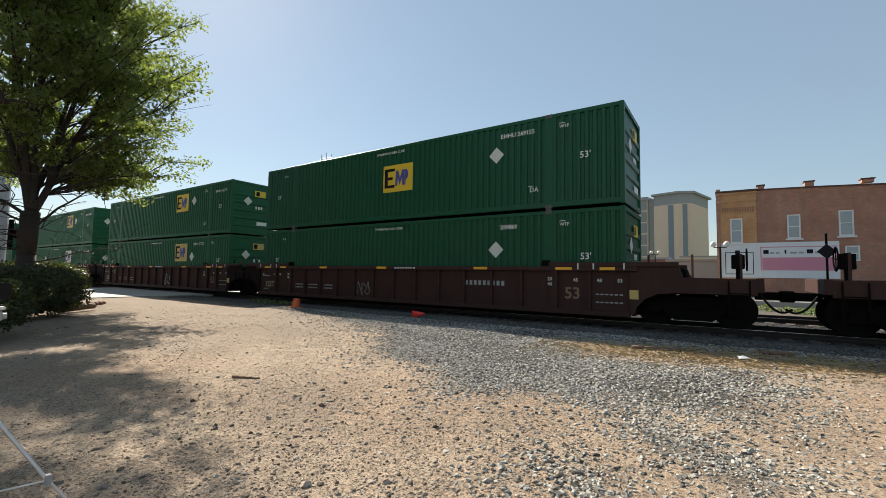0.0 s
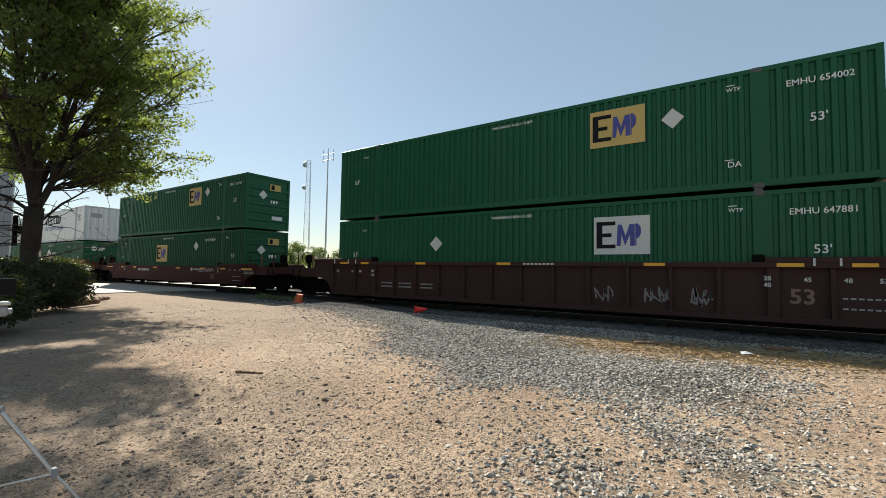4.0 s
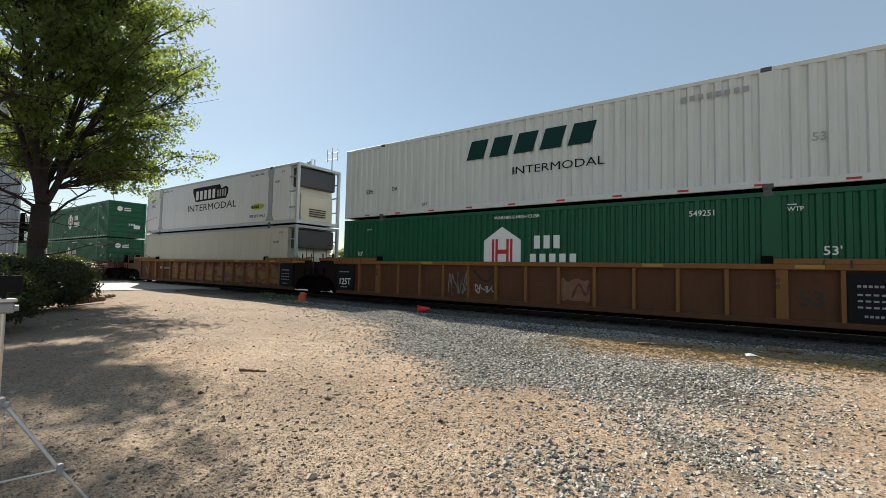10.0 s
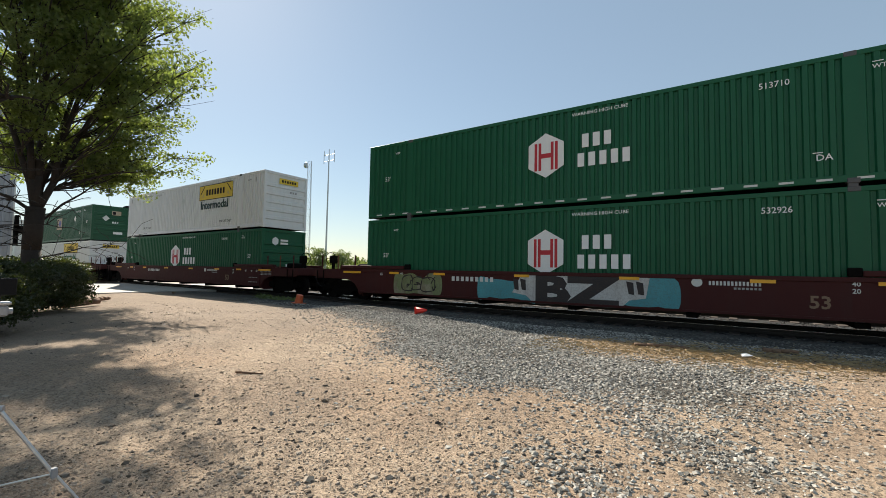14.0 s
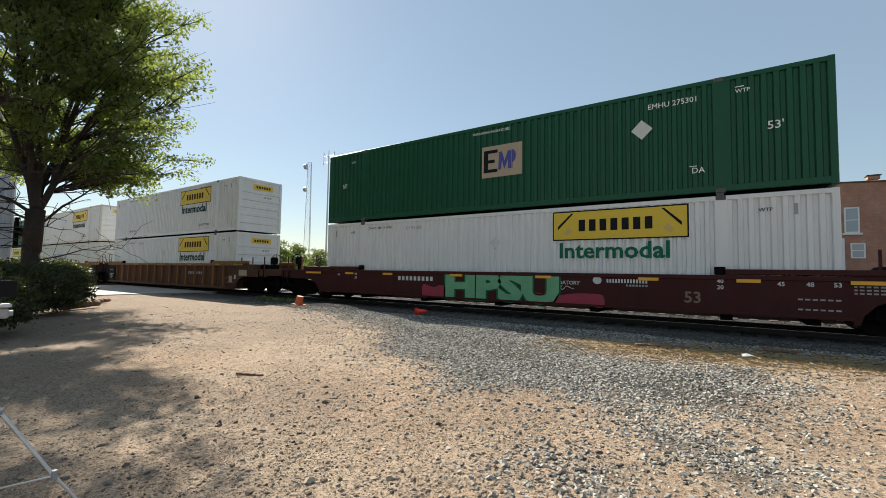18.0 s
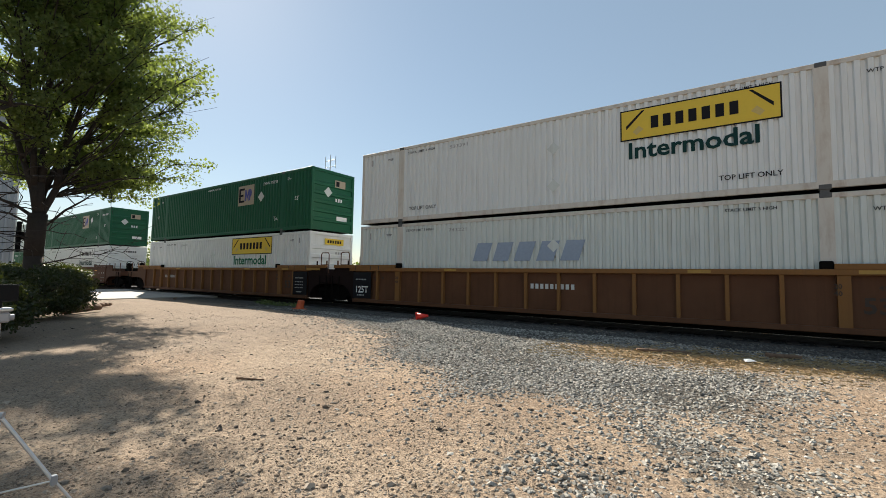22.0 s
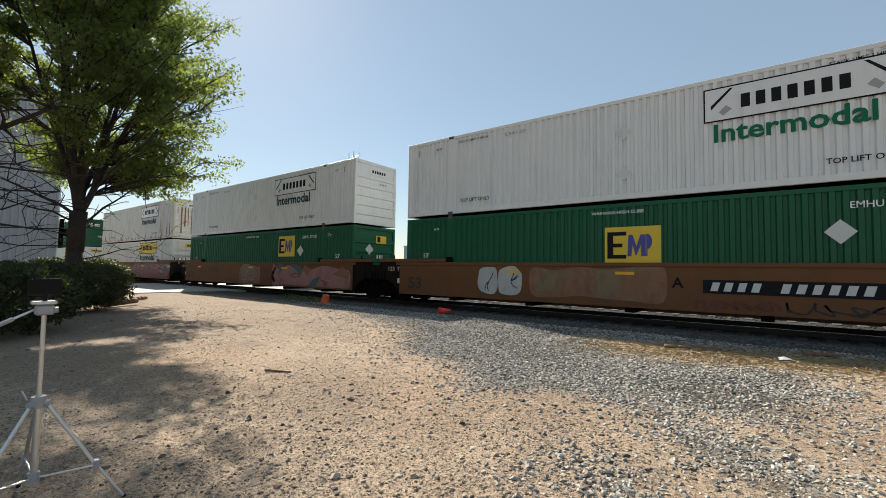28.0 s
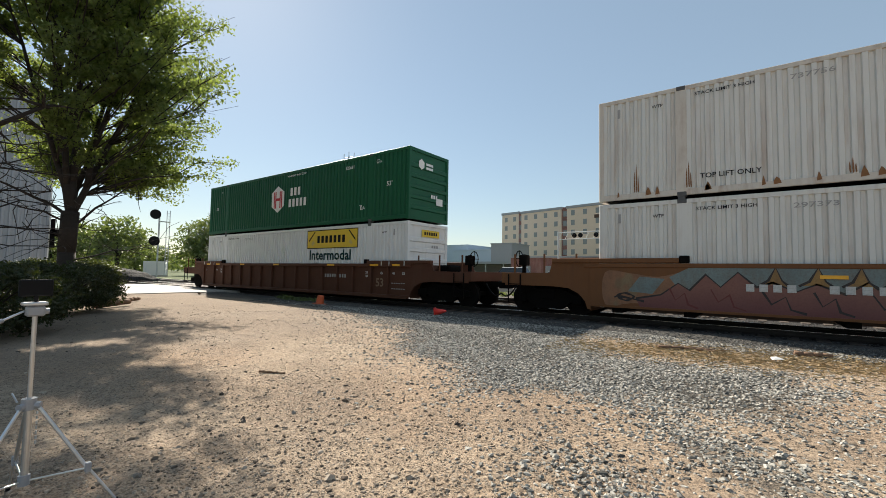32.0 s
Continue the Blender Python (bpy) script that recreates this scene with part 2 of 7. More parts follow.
def corrugated(bm, length, z0, z1, spans, pitch, depth, y):
    """A folded sheet over the spans, with its crests at y and its troughs depth behind."""
    for a, b in spans:
        n = max(1, round((b - a) / pitch))
        p = (b - a) / n
        xs = []
        for i in range(n):
            for f, d in ((0.0, 0.0), (0.42, 0.0), (0.54, 1.0), (0.88, 1.0)):
                xs.append((a + (i + f) * p, d))
        xs.append((b, 0.0))
        lo = [bm.verts.new((x, y + depth * d, z0)) for x, d in xs]
        hi = [bm.verts.new((x, y + depth * d, z1)) for x, d in xs]
        for i in range(len(xs) - 1):
            bm.faces.new((lo[i], lo[i + 1], hi[i + 1], hi[i]))


POSTS = (1.86, 14.03)                 # lifting posts, left edges
SPANS = ((X0 + 0.13, 1.86), (2.12, 14.03), (14.29, CL - 0.13))


def folded(bm, outline, axis, a, b):
    """A bent sheet: an open outline pulled along an axis, with a flat back."""
    prism(bm, outline, axis, a, b)


def end_ribs(bm, x, sgn):
    """A front wall with five wide horizontal folds, one bent sheet."""
    pts = [(x + 0.05 * sgn, 0.16), (x, 0.16)]
    for i in range(5):
        z = 0.42 + i * 0.42
        pts += [(x, z), (x - 0.045 * sgn, z + 0.03), (x - 0.045 * sgn, z + 0.17), (x, z + 0.20)]
    pts += [(x, CH - 0.12), (x + 0.05 * sgn, CH - 0.12)]
    prism(bm, pts, "y", 0.13, CW - 0.13)


def end_door(bm, x, sgn, a, b):
    """One door leaf with three upright folds."""
    pts = [(x + 0.05 * sgn, a), (x, a)]
    w = (b - a) / 3
    for k in range(3):
        pts += [(x, a + w * k + 0.07), (x - 0.03 * sgn, a + w * k + 0.10), (x - 0.03 * sgn, a + w * (k + 1) - 0.10), (x, a + w * (k + 1) - 0.07)]
    pts += [(x, b), (x + 0.05 * sgn, b)]
    prism(bm, pts, "z", 0.16, CH - 0.12)


def container(name, mat, label, style="ribbed", group="containers on the train", ends=("ribs", "ribs"), frame_mat=None, pitch=0.225):
    c = thing(name, label, "container", group)
    fm = frame_mat or mat
    if style == "ribbed":
        for side in (0, 1):
            ob = shared("side_panel", ("side", pitch), lambda bm: corrugated(bm, CL, 0.17, CH - 0.10, SPANS, pitch, 0.052, 0.006), mat, c)
            if side:
                ob.matrix_basis = pose(CL + X0, CW, 0, 0, 0, 180)
        for x in POSTS:
            for y in (-0.004, CW - 0.056):
                boxpart("lifting_post", fm, c, (x, x + 0.26, y, y + 0.06, 0.14, CH - 0.08))
    else:
        for side in (0, 1):
            y0 = 0.012 if side == 0 else CW - 0.052
            a, b = X0 + (0.13 if ends[0] != "reefer" else 0.62), CL - (0.13 if ends[1] != "reefer" else 0.62)
            cuts = [a, 1.80, 2.18] + [2.18 + (13.97 - 2.18) / 8 * i for i in range(1, 9)] + [14.35, b]
            for p, q in zip(cuts, cuts[1:]):
                if q - p > 0.45 or style == "plain":
                    boxpart("panel", mat, c, (p + 0.004, q - 0.004, y0, y0 + 0.04, 0.20, CH - 0.12))
        for x in (1.80, 13.97):
            for y in (0.002, CW - 0.062):
                def strap(bm):
                    prism(bm, [(-0.17, 0.19), (0.55, 0.19), (0.50, 0.30), (0.36, 0.48), (0.34, 2.30), (0.44, 2.55), (0.44, CH - 0.11), (-0.06, CH - 0.11), (-0.06, 2.55), (0.04, 2.30), (0.02, 0.48), (-0.12, 0.30)], "y", 0, 0.06)
                shared("lifting_post", "strap", strap, STRAPGREY if style == "reefer" else mat, c, "", pose(x, y, 0))
        # the inner box that closes the seams between panels
        boxpart("liner", fm, c, (X0 + (0.66 if ends[0] == "reefer" else 0.14), CL - (0.66 if ends[1] == "reefer" else 0.14), 0.04, CW - 0.04, 0.18, CH - 0.11))
    for x in (1.88, 14.05):
        for y in (-0.012, CW - 0.168):
            for z in (0.0, CH - 0.118):
                boxpart("casting", CASTING, c, (x, x + 0.22, y, y + 0.18, z, z + 0.118), "", 0.012)
    for y in (-0.002, CW - 0.078):
        boxpart("bottom_rail", fm, c, (X0 + 0.1, CL - 0.1, y, y + 0.08, 0.03, 0.19), "", 0.01)
        boxpart("top_rail", fm, c, (X0 + 0.1, CL - 0.1, y, y + 0.08, CH - 0.12, CH - 0.005), "", 0.01)
    for x in (X0, CL - 0.14):
        for y in (-0.006, CW - 0.134):
            boxpart("corner_post", fm, c, (x, x + 0.14, y, y + 0.14, 0.0, CH), "", 0.012)
        boxpart("end_header", fm, c, (x + 0.005, x + 0.135, 0.13, CW - 0.13, CH - 0.13, CH - 0.005))
        boxpart("end_sill", fm, c, (x + 0.005, x + 0.135, 0.13, CW - 0.13, 0.02, 0.17))

    def roof(bm):
        box(bm, X0 + 0.1, CL - 0.1, 0.07, CW - 0.07, CH - 0.05, CH - 0.02)
        for i in range(28):
            x = 0.4 + i * (CL - 0.8) / 28
            box(bm, x, x + 0.26, 0.2, CW - 0.2, CH - 0.021, CH - 0.004)
    shared("roof", "roof", roof, fm, c)
    shared("underside", "floor", lambda bm: box(bm, X0 + 0.1, CL - 0.1, 0.07, CW - 0.07, 0.05, 0.13), STEEL_DARK, c)
    for k, kind in enumerate(ends):
        x, sgn = (X0 + 0.06, 1) if k == 0 else (CL - 0.06, -1)
        if kind == "ribs":
            shared("end_wall", ("ribs", k), lambda bm: end_ribs(bm, x, sgn), mat, c)
        elif kind == "doors":
            for a, b in ((0.13, 1.285), (1.305, CW - 0.13)):
                shared("door", ("door", k, a), lambda bm: end_door(bm, x, sgn, a, b), mat, c)
            for i, y in enumerate((0.42, 0.95, 1.64, 2.17)):
                def barrel(bm):
                    rod(bm, (0, 0, 0.12), (0, 0, CH - 0.1), 0.02, seg=6)
                    box(bm, -0.02, 0.02, -0.05, 0.05, 0.95, 1.1)
                shared("locking_bar", "barrel", barrel, GALV, c, "", pose(x - 0.05 * sgn, y, 0))
        else:
            reefer_end(c, x, sgn, mat)
    return c


CASTING = plain("worn_casting", (0.10, 0.10, 0.10), 0.6, 0.3, 0.3)
STRAPGREY = paint("grey_steel_paint", (0.33, 0.355, 0.375), 0.45, (0.3, 0.28, 0.25), 0.3, 0.08)
REEF_FRAME = paint("pale_grey_steel_paint", (0.50, 0.52, 0.54), 0.5, (0.3, 0.28, 0.25), 0.35, 0.07)
REEF_DARK = plain("dark_machinery", (0.06, 0.06, 0.065), 0.5, 0.2)
CREAM = paint("cream_panel", (0.54, 0.51, 0.42), 0.5, (0.30, 0.26, 0.2), 0.4, 0.06)


def reefer_end(c, x, sgn, mat):
    """An open end frame with a cooling unit inside."""
    inner = x + 0.56 * sgn

    def unit(bm):
        a, b = sorted((inner, x + 0.12 * sgn))
        prism(bm, [(a, 0.2), (b, 0.2), (b, 1.35), ((a + b) / 2, 1.75), ((a + b) / 2, 2.72), (a, 2.72)] if sgn < 0 else
              [(a, 0.2), (b, 0.2), (b, 2.72), ((a + b) / 2, 2.72), ((a + b) / 2, 1.75), (a, 1.35)], "y", 0.35, CW - 0.35)
    shared("cooling_unit", ("unit", sgn), unit, CREAM, c, "cream cooling unit")
    a, b = sorted((inner + 0.05 * sgn * 3, x + 0.08 * sgn))
    boxpart("condenser_grille", REEF_DARK, c, (a, b, 0.2, CW - 0.2, 1.80, 2.72), "black condenser cowl", 0.05)
    for i in range(4):
        z = 0.4 + i * 0.11
        boxpart("louvre", REEF_DARK, c, (x + 0.06 * sgn - 0.02, x + 0.06 * sgn + 0.02, 0.8, CW - 0.8, z, z + 0.05))
    boxpart("bulkhead", mat, c, (min(inner, inner + 0.04 * sgn), max(inner, inner + 0.04 * sgn), 0.1, CW - 0.1, 0.15, CH - 0.1))
    for z in (0.75, 1.5, 2.2):
        for y in (0.0, CW - 0.05):
            a, b = sorted((x, inner))
            boxpart("frame_brace", STRAPGREY, c, (a, b, y, y + 0.05, z, z + 0.06))


def mark_common(c, ident, n_side, col=M_WHITE, ident_at=None, feet="53'", top=True):
    far_mark = bool(ident_at) and ident_at[0] > 14
    lettering(feet, 15.10, 1.42, 0.20, col, c)
    lettering("WTP", 13.55 if far_mark else 14.50, 2.42, 0.10, col, c)
    lettering("DA", 13.55, 0.55, 0.15, col, c)
    lettering(feet, 0.75, 1.42 if top else 1.35, 0.17, col, c)
    lettering("WTP", 1.25, 2.42, 0.08, col, c)
    u, v = ident_at or (12.55, 2.40)
    if ident:
        lettering(ident, u + (0.25 if far_mark else 0.0), v, 0.15, col, c, wide=0.95)
    for uu, vv in ((13.50, 0.72), (13.55 if far_mark else 14.50, 2.56)):
        bars(uu, vv, 0.02, 0.26, 1, col, c)


def diamond(c, u, v, r, mat=M_DIA):
    flat("placard_holder", [(u - r, v), (u, v - r), (u + r, v), (u, v + r)], mat, c, -0.004, "silver diamond placard holder")


def logo_block(c, u, v, w, h, back, dark=M_BLACK, blue=M_BLUE):
    """A coloured board with a dark bracket, two blue peaks and a loop, as plain shapes."""
    lg = flat("logo_board", [(u - w / 2, v - h / 2), (u + w / 2, v - h / 2), (u + w / 2, v + h / 2), (u - w / 2, v + h / 2)], back, c, -0.004)
    a, y = u - w / 2, -0.010
    flat("bracket_shape", [(a + .05 * w, v - .34 * h), (a + .40 * w, v - .34 * h), (a + .40 * w, v - .24 * h), (a + .16 * w, v - .24 * h), (a + .16 * w, v - .04 * h), (a + .33 * w, v - .04 * h),
                           (a + .33 * w, v + .06 * h), (a + .16 * w, v + .06 * h), (a + .16 * w, v + .27 * h), (a + .40 * w, v + .27 * h), (a + .40 * w, v + .37 * h), (a + .05 * w, v + .37 * h)], dark, lg, y)
    flat("peak_shape", [(a + .42 * w, v - .28 * h), (a + .49 * w, v - .28 * h), (a + .51 * w, v + .02 * h), (a + .57 * w, v - .28 * h), (a + .66 * w, v + .02 * h), (a + .66 * w, v - .28 * h),
                        (a + .74 * w, v - .28 * h), (a + .74 * w, v + .28 * h), (a + .65 * w, v + .28 * h), (a + .58 * w, v - .02 * h), (a + .51 * w, v + .28 * h), (a + .44 * w, v + .28 * h)], blue, lg, y)
    ring = [(a + (.76 + .09 * math.cos(t)) * w, v + (.10 + .20 * math.sin(t)) * h) for t in (math.pi / 2 - i * math.pi / 8 for i in range(9))]
    flat("loop_shape", ring + [(a + .77 * w, v - .10 * h), (a + .77 * w, v - .28 * h), (a + .75 * w, v - .28 * h), (a + .75 * w, v + .28 * h)], blue, lg, y)


def hex_logo(c, u, v, peak=False, text=M_WHITE):
    w, h = (0.66, 0.80) if peak else (0.56, 0.69)
    hexa = [(u, v - h), (u + w, v - h * .52), (u + w, v + h * .52), (u, v + h), (u - w, v + h * .52), (u - w, v - h * .52)]
    if peak:
        hexa = [(u - w, v - h * 1.2), (u + w, v - h * 1.2), (u + w, v + h * .45), (u, v + h), (u - w, v + h * .45)]
    lg = flat("logo_board", hexa, M_WHITE, c, -0.004, "white six-sided sign")
    for du in (-0.36, 0.16):
        for k in (0, 1):
            boxpart("red_bar", M_RED, lg, (u + du + k * 0.13, u + du + k * 0.13 + 0.085, -0.012, -0.008, v - 0.46, v + 0.40))
    boxpart("red_bar", M_RED, lg, (u - 0.16, u + 0.16, -0.012, -0.008, v - 0.08, v + 0.06))
    for k, (a, n, vv) in enumerate(((0.42, 3, v + 0.08), (0.06, 5, v - 0.48))):
        bars(u + 0.95 + a * 0.35, vv, 0.40, 0.36 * n * 0.86, n, text, lg, -0.004, "white_bar")


def box_logo(c, u, v, back, word_mat, edge=M_BLACK, word_v=None):
    """A framed name board with a bar of plain blocks and slanted ends, over the word for the service."""
    w, h = 3.55, 0.86
    lg = flat("logo_board", [(u - w / 2, v - h / 2), (u + w / 2, v - h / 2), (u + w / 2, v + h / 2), (u - w / 2, v + h / 2)], edge, c, -0.004, "framed name board")
    e = 0.035
    flat("board_face", [(u - w / 2 + e, v - h / 2 + e), (u + w / 2 - e, v - h / 2 + e), (u + w / 2 - e, v + h / 2 - e), (u - w / 2 + e, v + h / 2 - e)], back, lg, -0.008)
    bars(u - 1.0, v - 0.17, 0.33, 2.05, 7, edge, lg, -0.011, "black_bar")
    for s in (-1, 1):
        flat("scroll_shape", [(u + s * 1.15, v + 0.36), (u + s * 1.22, v + 0.36), (u + s * 1.62, v - 0.02), (u + s * 1.62, v - 0.12)][::s], edge, lg, -0.011)
        flat("scroll_shape", [(u + s * 1.30, v - 0.05), (u + s * 1.45, v - 0.20), (u + s * 1.36, v - 0.30), (u + s * 1.18, v - 0.16)][::s], M_PALEYEL if back is M_YEL else M_GREY, lg, -0.011)
    wv = v - 0.94 if word_v is None else word_v
    lettering("Intermodal", u - 1.60, wv, 0.46, word_mat, c, -0.006, 1.06, 0.030, "service_word")


def put(c, o, z):
    if z == UP_Z:                     # locks between the two boxes
        for x in (1.90, 14.07):
            for y in (0.0, CW - 0.15):
                boxpart("twist_lock", CASTING, c, (x, x + 0.16, y, y + 0.15, LOW_Z + CH - UP_Z, 0.0))
    MOVERS.append((c, o, FACE_Y, z))


def emp(o, z, ident, logo="yel", at=(11.0, 2.07), tone=0, dia=(12.38, 2.0), where=None, ends=("doors", "ribs"), end_sign=True, dark=None):
    back = {"yel": M_YEL, "pale": M_PALEYEL, "tan": M_TANLOGO, "white": M_DIA}.get(logo)
    state = {"yel": "with a yellow logo board", "pale": "with a faded yellow logo board", "tan": "with a faded tan logo board", "white": "with a pale logo board"}.get(logo, "with no logo board")
    c = container("container", GREEN[tone], "dark green corrugated 53-foot container " + state, ends=ends)
    if logo:
        logo_block(c, at[0], at[1], 1.45, 1.05, back)
    if dia:
        diamond(c, dia[0], dia[1], 0.27, M_DIA)
    mark_common(c, ident, 0, ident_at=where)
    lettering("WARNING HIGH CUBE", 7.1, 2.60, 0.09, M_WHITE, c, wide=1.1)
    if end_sign:
        e = boxpart("end_sign", back or M_YEL, c, (CL - 0.012, CL - 0.008, 1.35, 2.0, 2.15, 2.5))
        boxpart("black_bar", M_BLACK, e, (CL - 0.008, CL - 0.005, 1.42, 1.62, 2.2, 2.45))
        boxpart("end_marking", M_WHITE, c, (CL - 0.012, CL - 0.008, 1.5, 2.15, 0.55, 0.75))
        bm = bmesh.new()
        prism(bm, [(0.7, 1.85), (0.95, 1.6), (1.2, 1.85), (0.95, 2.1)], "x", CL - 0.016, CL - 0.012)
        part("placard_holder", bm, M_DIA, c)
        bars_end(c, 1.4, 1.45, 0.16)
    put(c, o, z)
    return c


def bars_end(c, y, v, h, mat=M_WHITE, n=3):
    for i in range(n):
        boxpart("end_marking", mat, c, (CL - 0.014, CL - 0.010, y + i * 0.16, y + i * 0.16 + 0.10, v, v + h))


def hub(o, z, ident, peak=False, dashes=False, ends=("doors", "ribs"), tone=0):
    c = container("container", GREEN[tone], "dark green corrugated 53-foot container with a white and red six-sided logo", ends=ends)
    hex_logo(c, 7.3, 1.55, peak)
    mark_common(c, ident, 0)
    lettering("WARNING HIGH CUBE", 8.1 if not peak else 7.0, 2.60, 0.10, M_WHITE, c, wide=1.1)
    if dashes:
        for i in range(24):
            boxpart("reflector", M_DIA, c, (0.35 + i * 0.66, 0.62 + i * 0.66, -0.008, -0.004, 0.08, 0.13))
    bm = bmesh.new()
    prism(bm, [(0.75 + 0.2 * math.cos(t), 2.3 + 0.22 * math.sin(t)) for t in (i * math.pi / 3 + math.pi / 6 for i in range(6))], "x", CL - 0.014, CL - 0.010)
    part("end_sign", bm, M_WHITE, c)
    for k in range(2):
        boxpart("end_marking", M_WHITE, c, (CL - 0.014, CL - 0.010, 1.05, 1.5, 2.15 + k * 0.16, 2.25 + k * 0.16))
    bars_end(c, 1.4, 1.0, 0.15)
    boxpart("end_marking", M_WHITE, c, (CL - 0.014, CL - 0.010, 1.75, 2.2, 0.75, 1.05))
    put(c, o, z)
    return c


RUSTED_WHITE = paint("rust_streaked_white", (0.60, 0.56, 0.50), 0.6, (0.24, 0.11, 0.045), 1.0, 0.1, streak=(4, 4, 1.2))


def jbh(o, z, tone=0, back="yel", word="green", ident=None, ghost=False, u=11.7, logo=True, rusty=False):
    lab = {"yel": "with a yellow framed name board", "white": "with a white framed name board"}.get(back, "with no board")
    c = container("container", WHITE[tone], ("rust-streaked " if rusty else "") + "white corrugated 53-foot container " + lab, ends=("doors", "ribs"), pitch=0.205, frame_mat=RUSTED_WHITE if rusty or o == -80.08 else None)
    wm = {"green": M_GREENT, "dark": M_DTEAL, "grey": M_GREY}[word]
    if logo:
        box_logo(c, u, 2.20 if z == UP_Z else 2.33, {"yel": M_YEL, "pale": M_PALEYEL, "white": WHITE[0]}[back], wm)
    lettering("TOP LIFT ONLY", 12.2, 0.42, 0.13, M_BLACK, c)
    lettering("TOP LIFT ONLY", 2.4, 0.42, 0.13, M_BLACK, c)
    lettering("STACK LIMIT 3 HIGH", 2.3, 2.58, 0.09, M_BLACK, c, wide=1.1)
    lettering("STACK LIMIT 3 HIGH", 12.3, 2.60, 0.08, M_BLACK, c)
    lettering("WTP", 1.3, 2.45, 0.09, M_BLACK, c)
    lettering("WTP", 14.9, 2.45, 0.09, M_BLACK, c)
    lettering(ident, 4.2, 2.50, 0.12, M_GREY, c, wide=1.6)
    for uu in (0.42, 15.55):
        boxpart("vent_slot", M_GREY, c, (uu, uu + 0.07, -0.006, 0.0, 2.35, 2.60))
    for vv in (0.75, 1.9):
        flat("placard_holder", [(7.8, vv), (8.0, vv - 0.2), (8.2, vv), (8.0, vv + 0.2)], WHITE[2], c, -0.006)
    e = boxpart("end_sign", M_YEL if back == "yel" else WHITE[0], c, (CL - 0.012, CL - 0.008, 0.85, 2.0, 2.33, 2.62))
    for i in range(6):
        boxpart("black_bar", M_BLACK, e, (CL - 0.008, CL - 0.005, 1.0 + i * 0.15, 1.1 + i * 0.15, 2.41, 2.54))
    bars_end(c, 1.5, 1.9, 0.1, M_GREY)
    if rusty:
        for i in range(9):
            h = 0.5 + 1.5 * abs(math.sin(i * 1.9))
            boxpart("rust_streak", OLD_RUST, c, (CL - 0.013, CL - 0.009, 0.25 + i * 0.235, 0.29 + i * 0.235 + 0.06 * abs(math.sin(i)), 2.3 - h, 2.3))
        for uu, vv, hh in ((13.95, 0.45, 1.2), (14.32, 0.2, 0.9), (15.7, 0.25, 1.3), (0.9, 0.2, 0.8), (2.15, 0.2, 0.7), (15.2, 0.3, 0.8), (5.2, 0.2, 0.35), (9.4, 0.2, 0.5), (7.1, 0.2, 0.3), (11.0, 0.2, 0.4)):
            for d, k in ((0.0, 1.0), (0.045, 0.6), (-0.05, 0.75)):
                pts = [(uu + d, vv), (uu + d + 0.022, vv + 0.03), (uu + d + 0.014, vv + hh * k * 0.6), (uu + d + 0.004, vv + hh * k), (uu + d - 0.010, vv + hh * k * 0.8), (uu + d - 0.012, vv + 0.1)]
                flat("rust_streak", pts, OLD_RUST, c, -0.004)
        for i in range(26):
            uu, ww = 0.4 + i * 0.6 + 0.3 * math.sin(i * 2.7), 0.06 + 0.09 * abs(math.sin(i * 1.3))
            flat("rust_patch", [(uu, 0.10), (uu + ww, 0.12), (uu + ww * 0.8, 0.22), (uu + ww * 0.4, 0.25 + 0.1 * abs(math.sin(i))), (uu + 0.01, 0.20)], OLD_RUST, c, -0.006)
    put(c, o, z)
    return c


# one by one, from the head of the train to its tail; the first number is the left end along the train
emp(160.07, LOW_Z, "249869", None, dia=(12.4, 1.75), tone=1)
emp(160.07, UP_Z, "EMHU 269155", "yel", (8.2, 1.62), 2, (12.4, 1.88))
emp(140.44, LOW_Z, "EMHU 277523", "pale", (11.1, 2.0), 0, (12.4, 1.75))
emp(140.44, UP_Z, "EMHU 642795", "yel", (11.0, 2.02), 0, (12.38, 2.05), (14.45, 2.30))
emp(120.65, LOW_Z, "EMHU 647881", "white", (11.1, 1.95), 0, (4.9, 1.85), (14.45, 2.30))
emp(120.65, UP_Z, "EMHU 654002", "pale", (11.0, 2.02), 0, (12.38, 2.0), (14.45, 2.30))
emp(97.16, LOW_Z, "EMHU 635041", "pale", (7.03, 1.72), 1, (11.35, 2.1), (12.3, 2.35))
emp(97.16, UP_Z, "EMHU 651967", "pale", (11.0, 2.05), 0, (12.38, 2.22), (14.45, 2.33))
hub(73.50, LOW_Z, "514734", True)
hub(53.80, LOW_Z, "549251", True)
hub(10.50, LOW_Z, "532926", dashes=False)
hub(10.50, UP_Z, "513710", dashes=True)
hub(-13.15, LOW_Z, "546180")
jbh(-13.15, UP_Z, 0, "yel", "dark", "297204")
jbh(-36.88, LOW_Z, 0, "yel", "green", "313185")
emp(-36.88, UP_Z, "EMHU 275301", "tan", (8.2, 1.62), 2, (12.4, 1.88))
jbh(-60.42, LOW_Z, 0, "yel", "dark", "259553")
jbh(-60.42, UP_Z, 0, "yel", "dark", "530391")
ghost_c = jbh(-80.08, LOW_Z, 2, "none", "grey", "743221", logo=False)
jbh(-80.08, UP_Z, 0, "yel", "dark", "533391")
jbh(-99.69, LOW_Z, 0, "yel", "green", "310495")
emp(-99.69, UP_Z, "EMHU 277938", "tan", (11.03, 2.03), 0, (12.38, 1.84))
jbh(-123.49, LOW_Z, 0, "white", "dark", "276190")
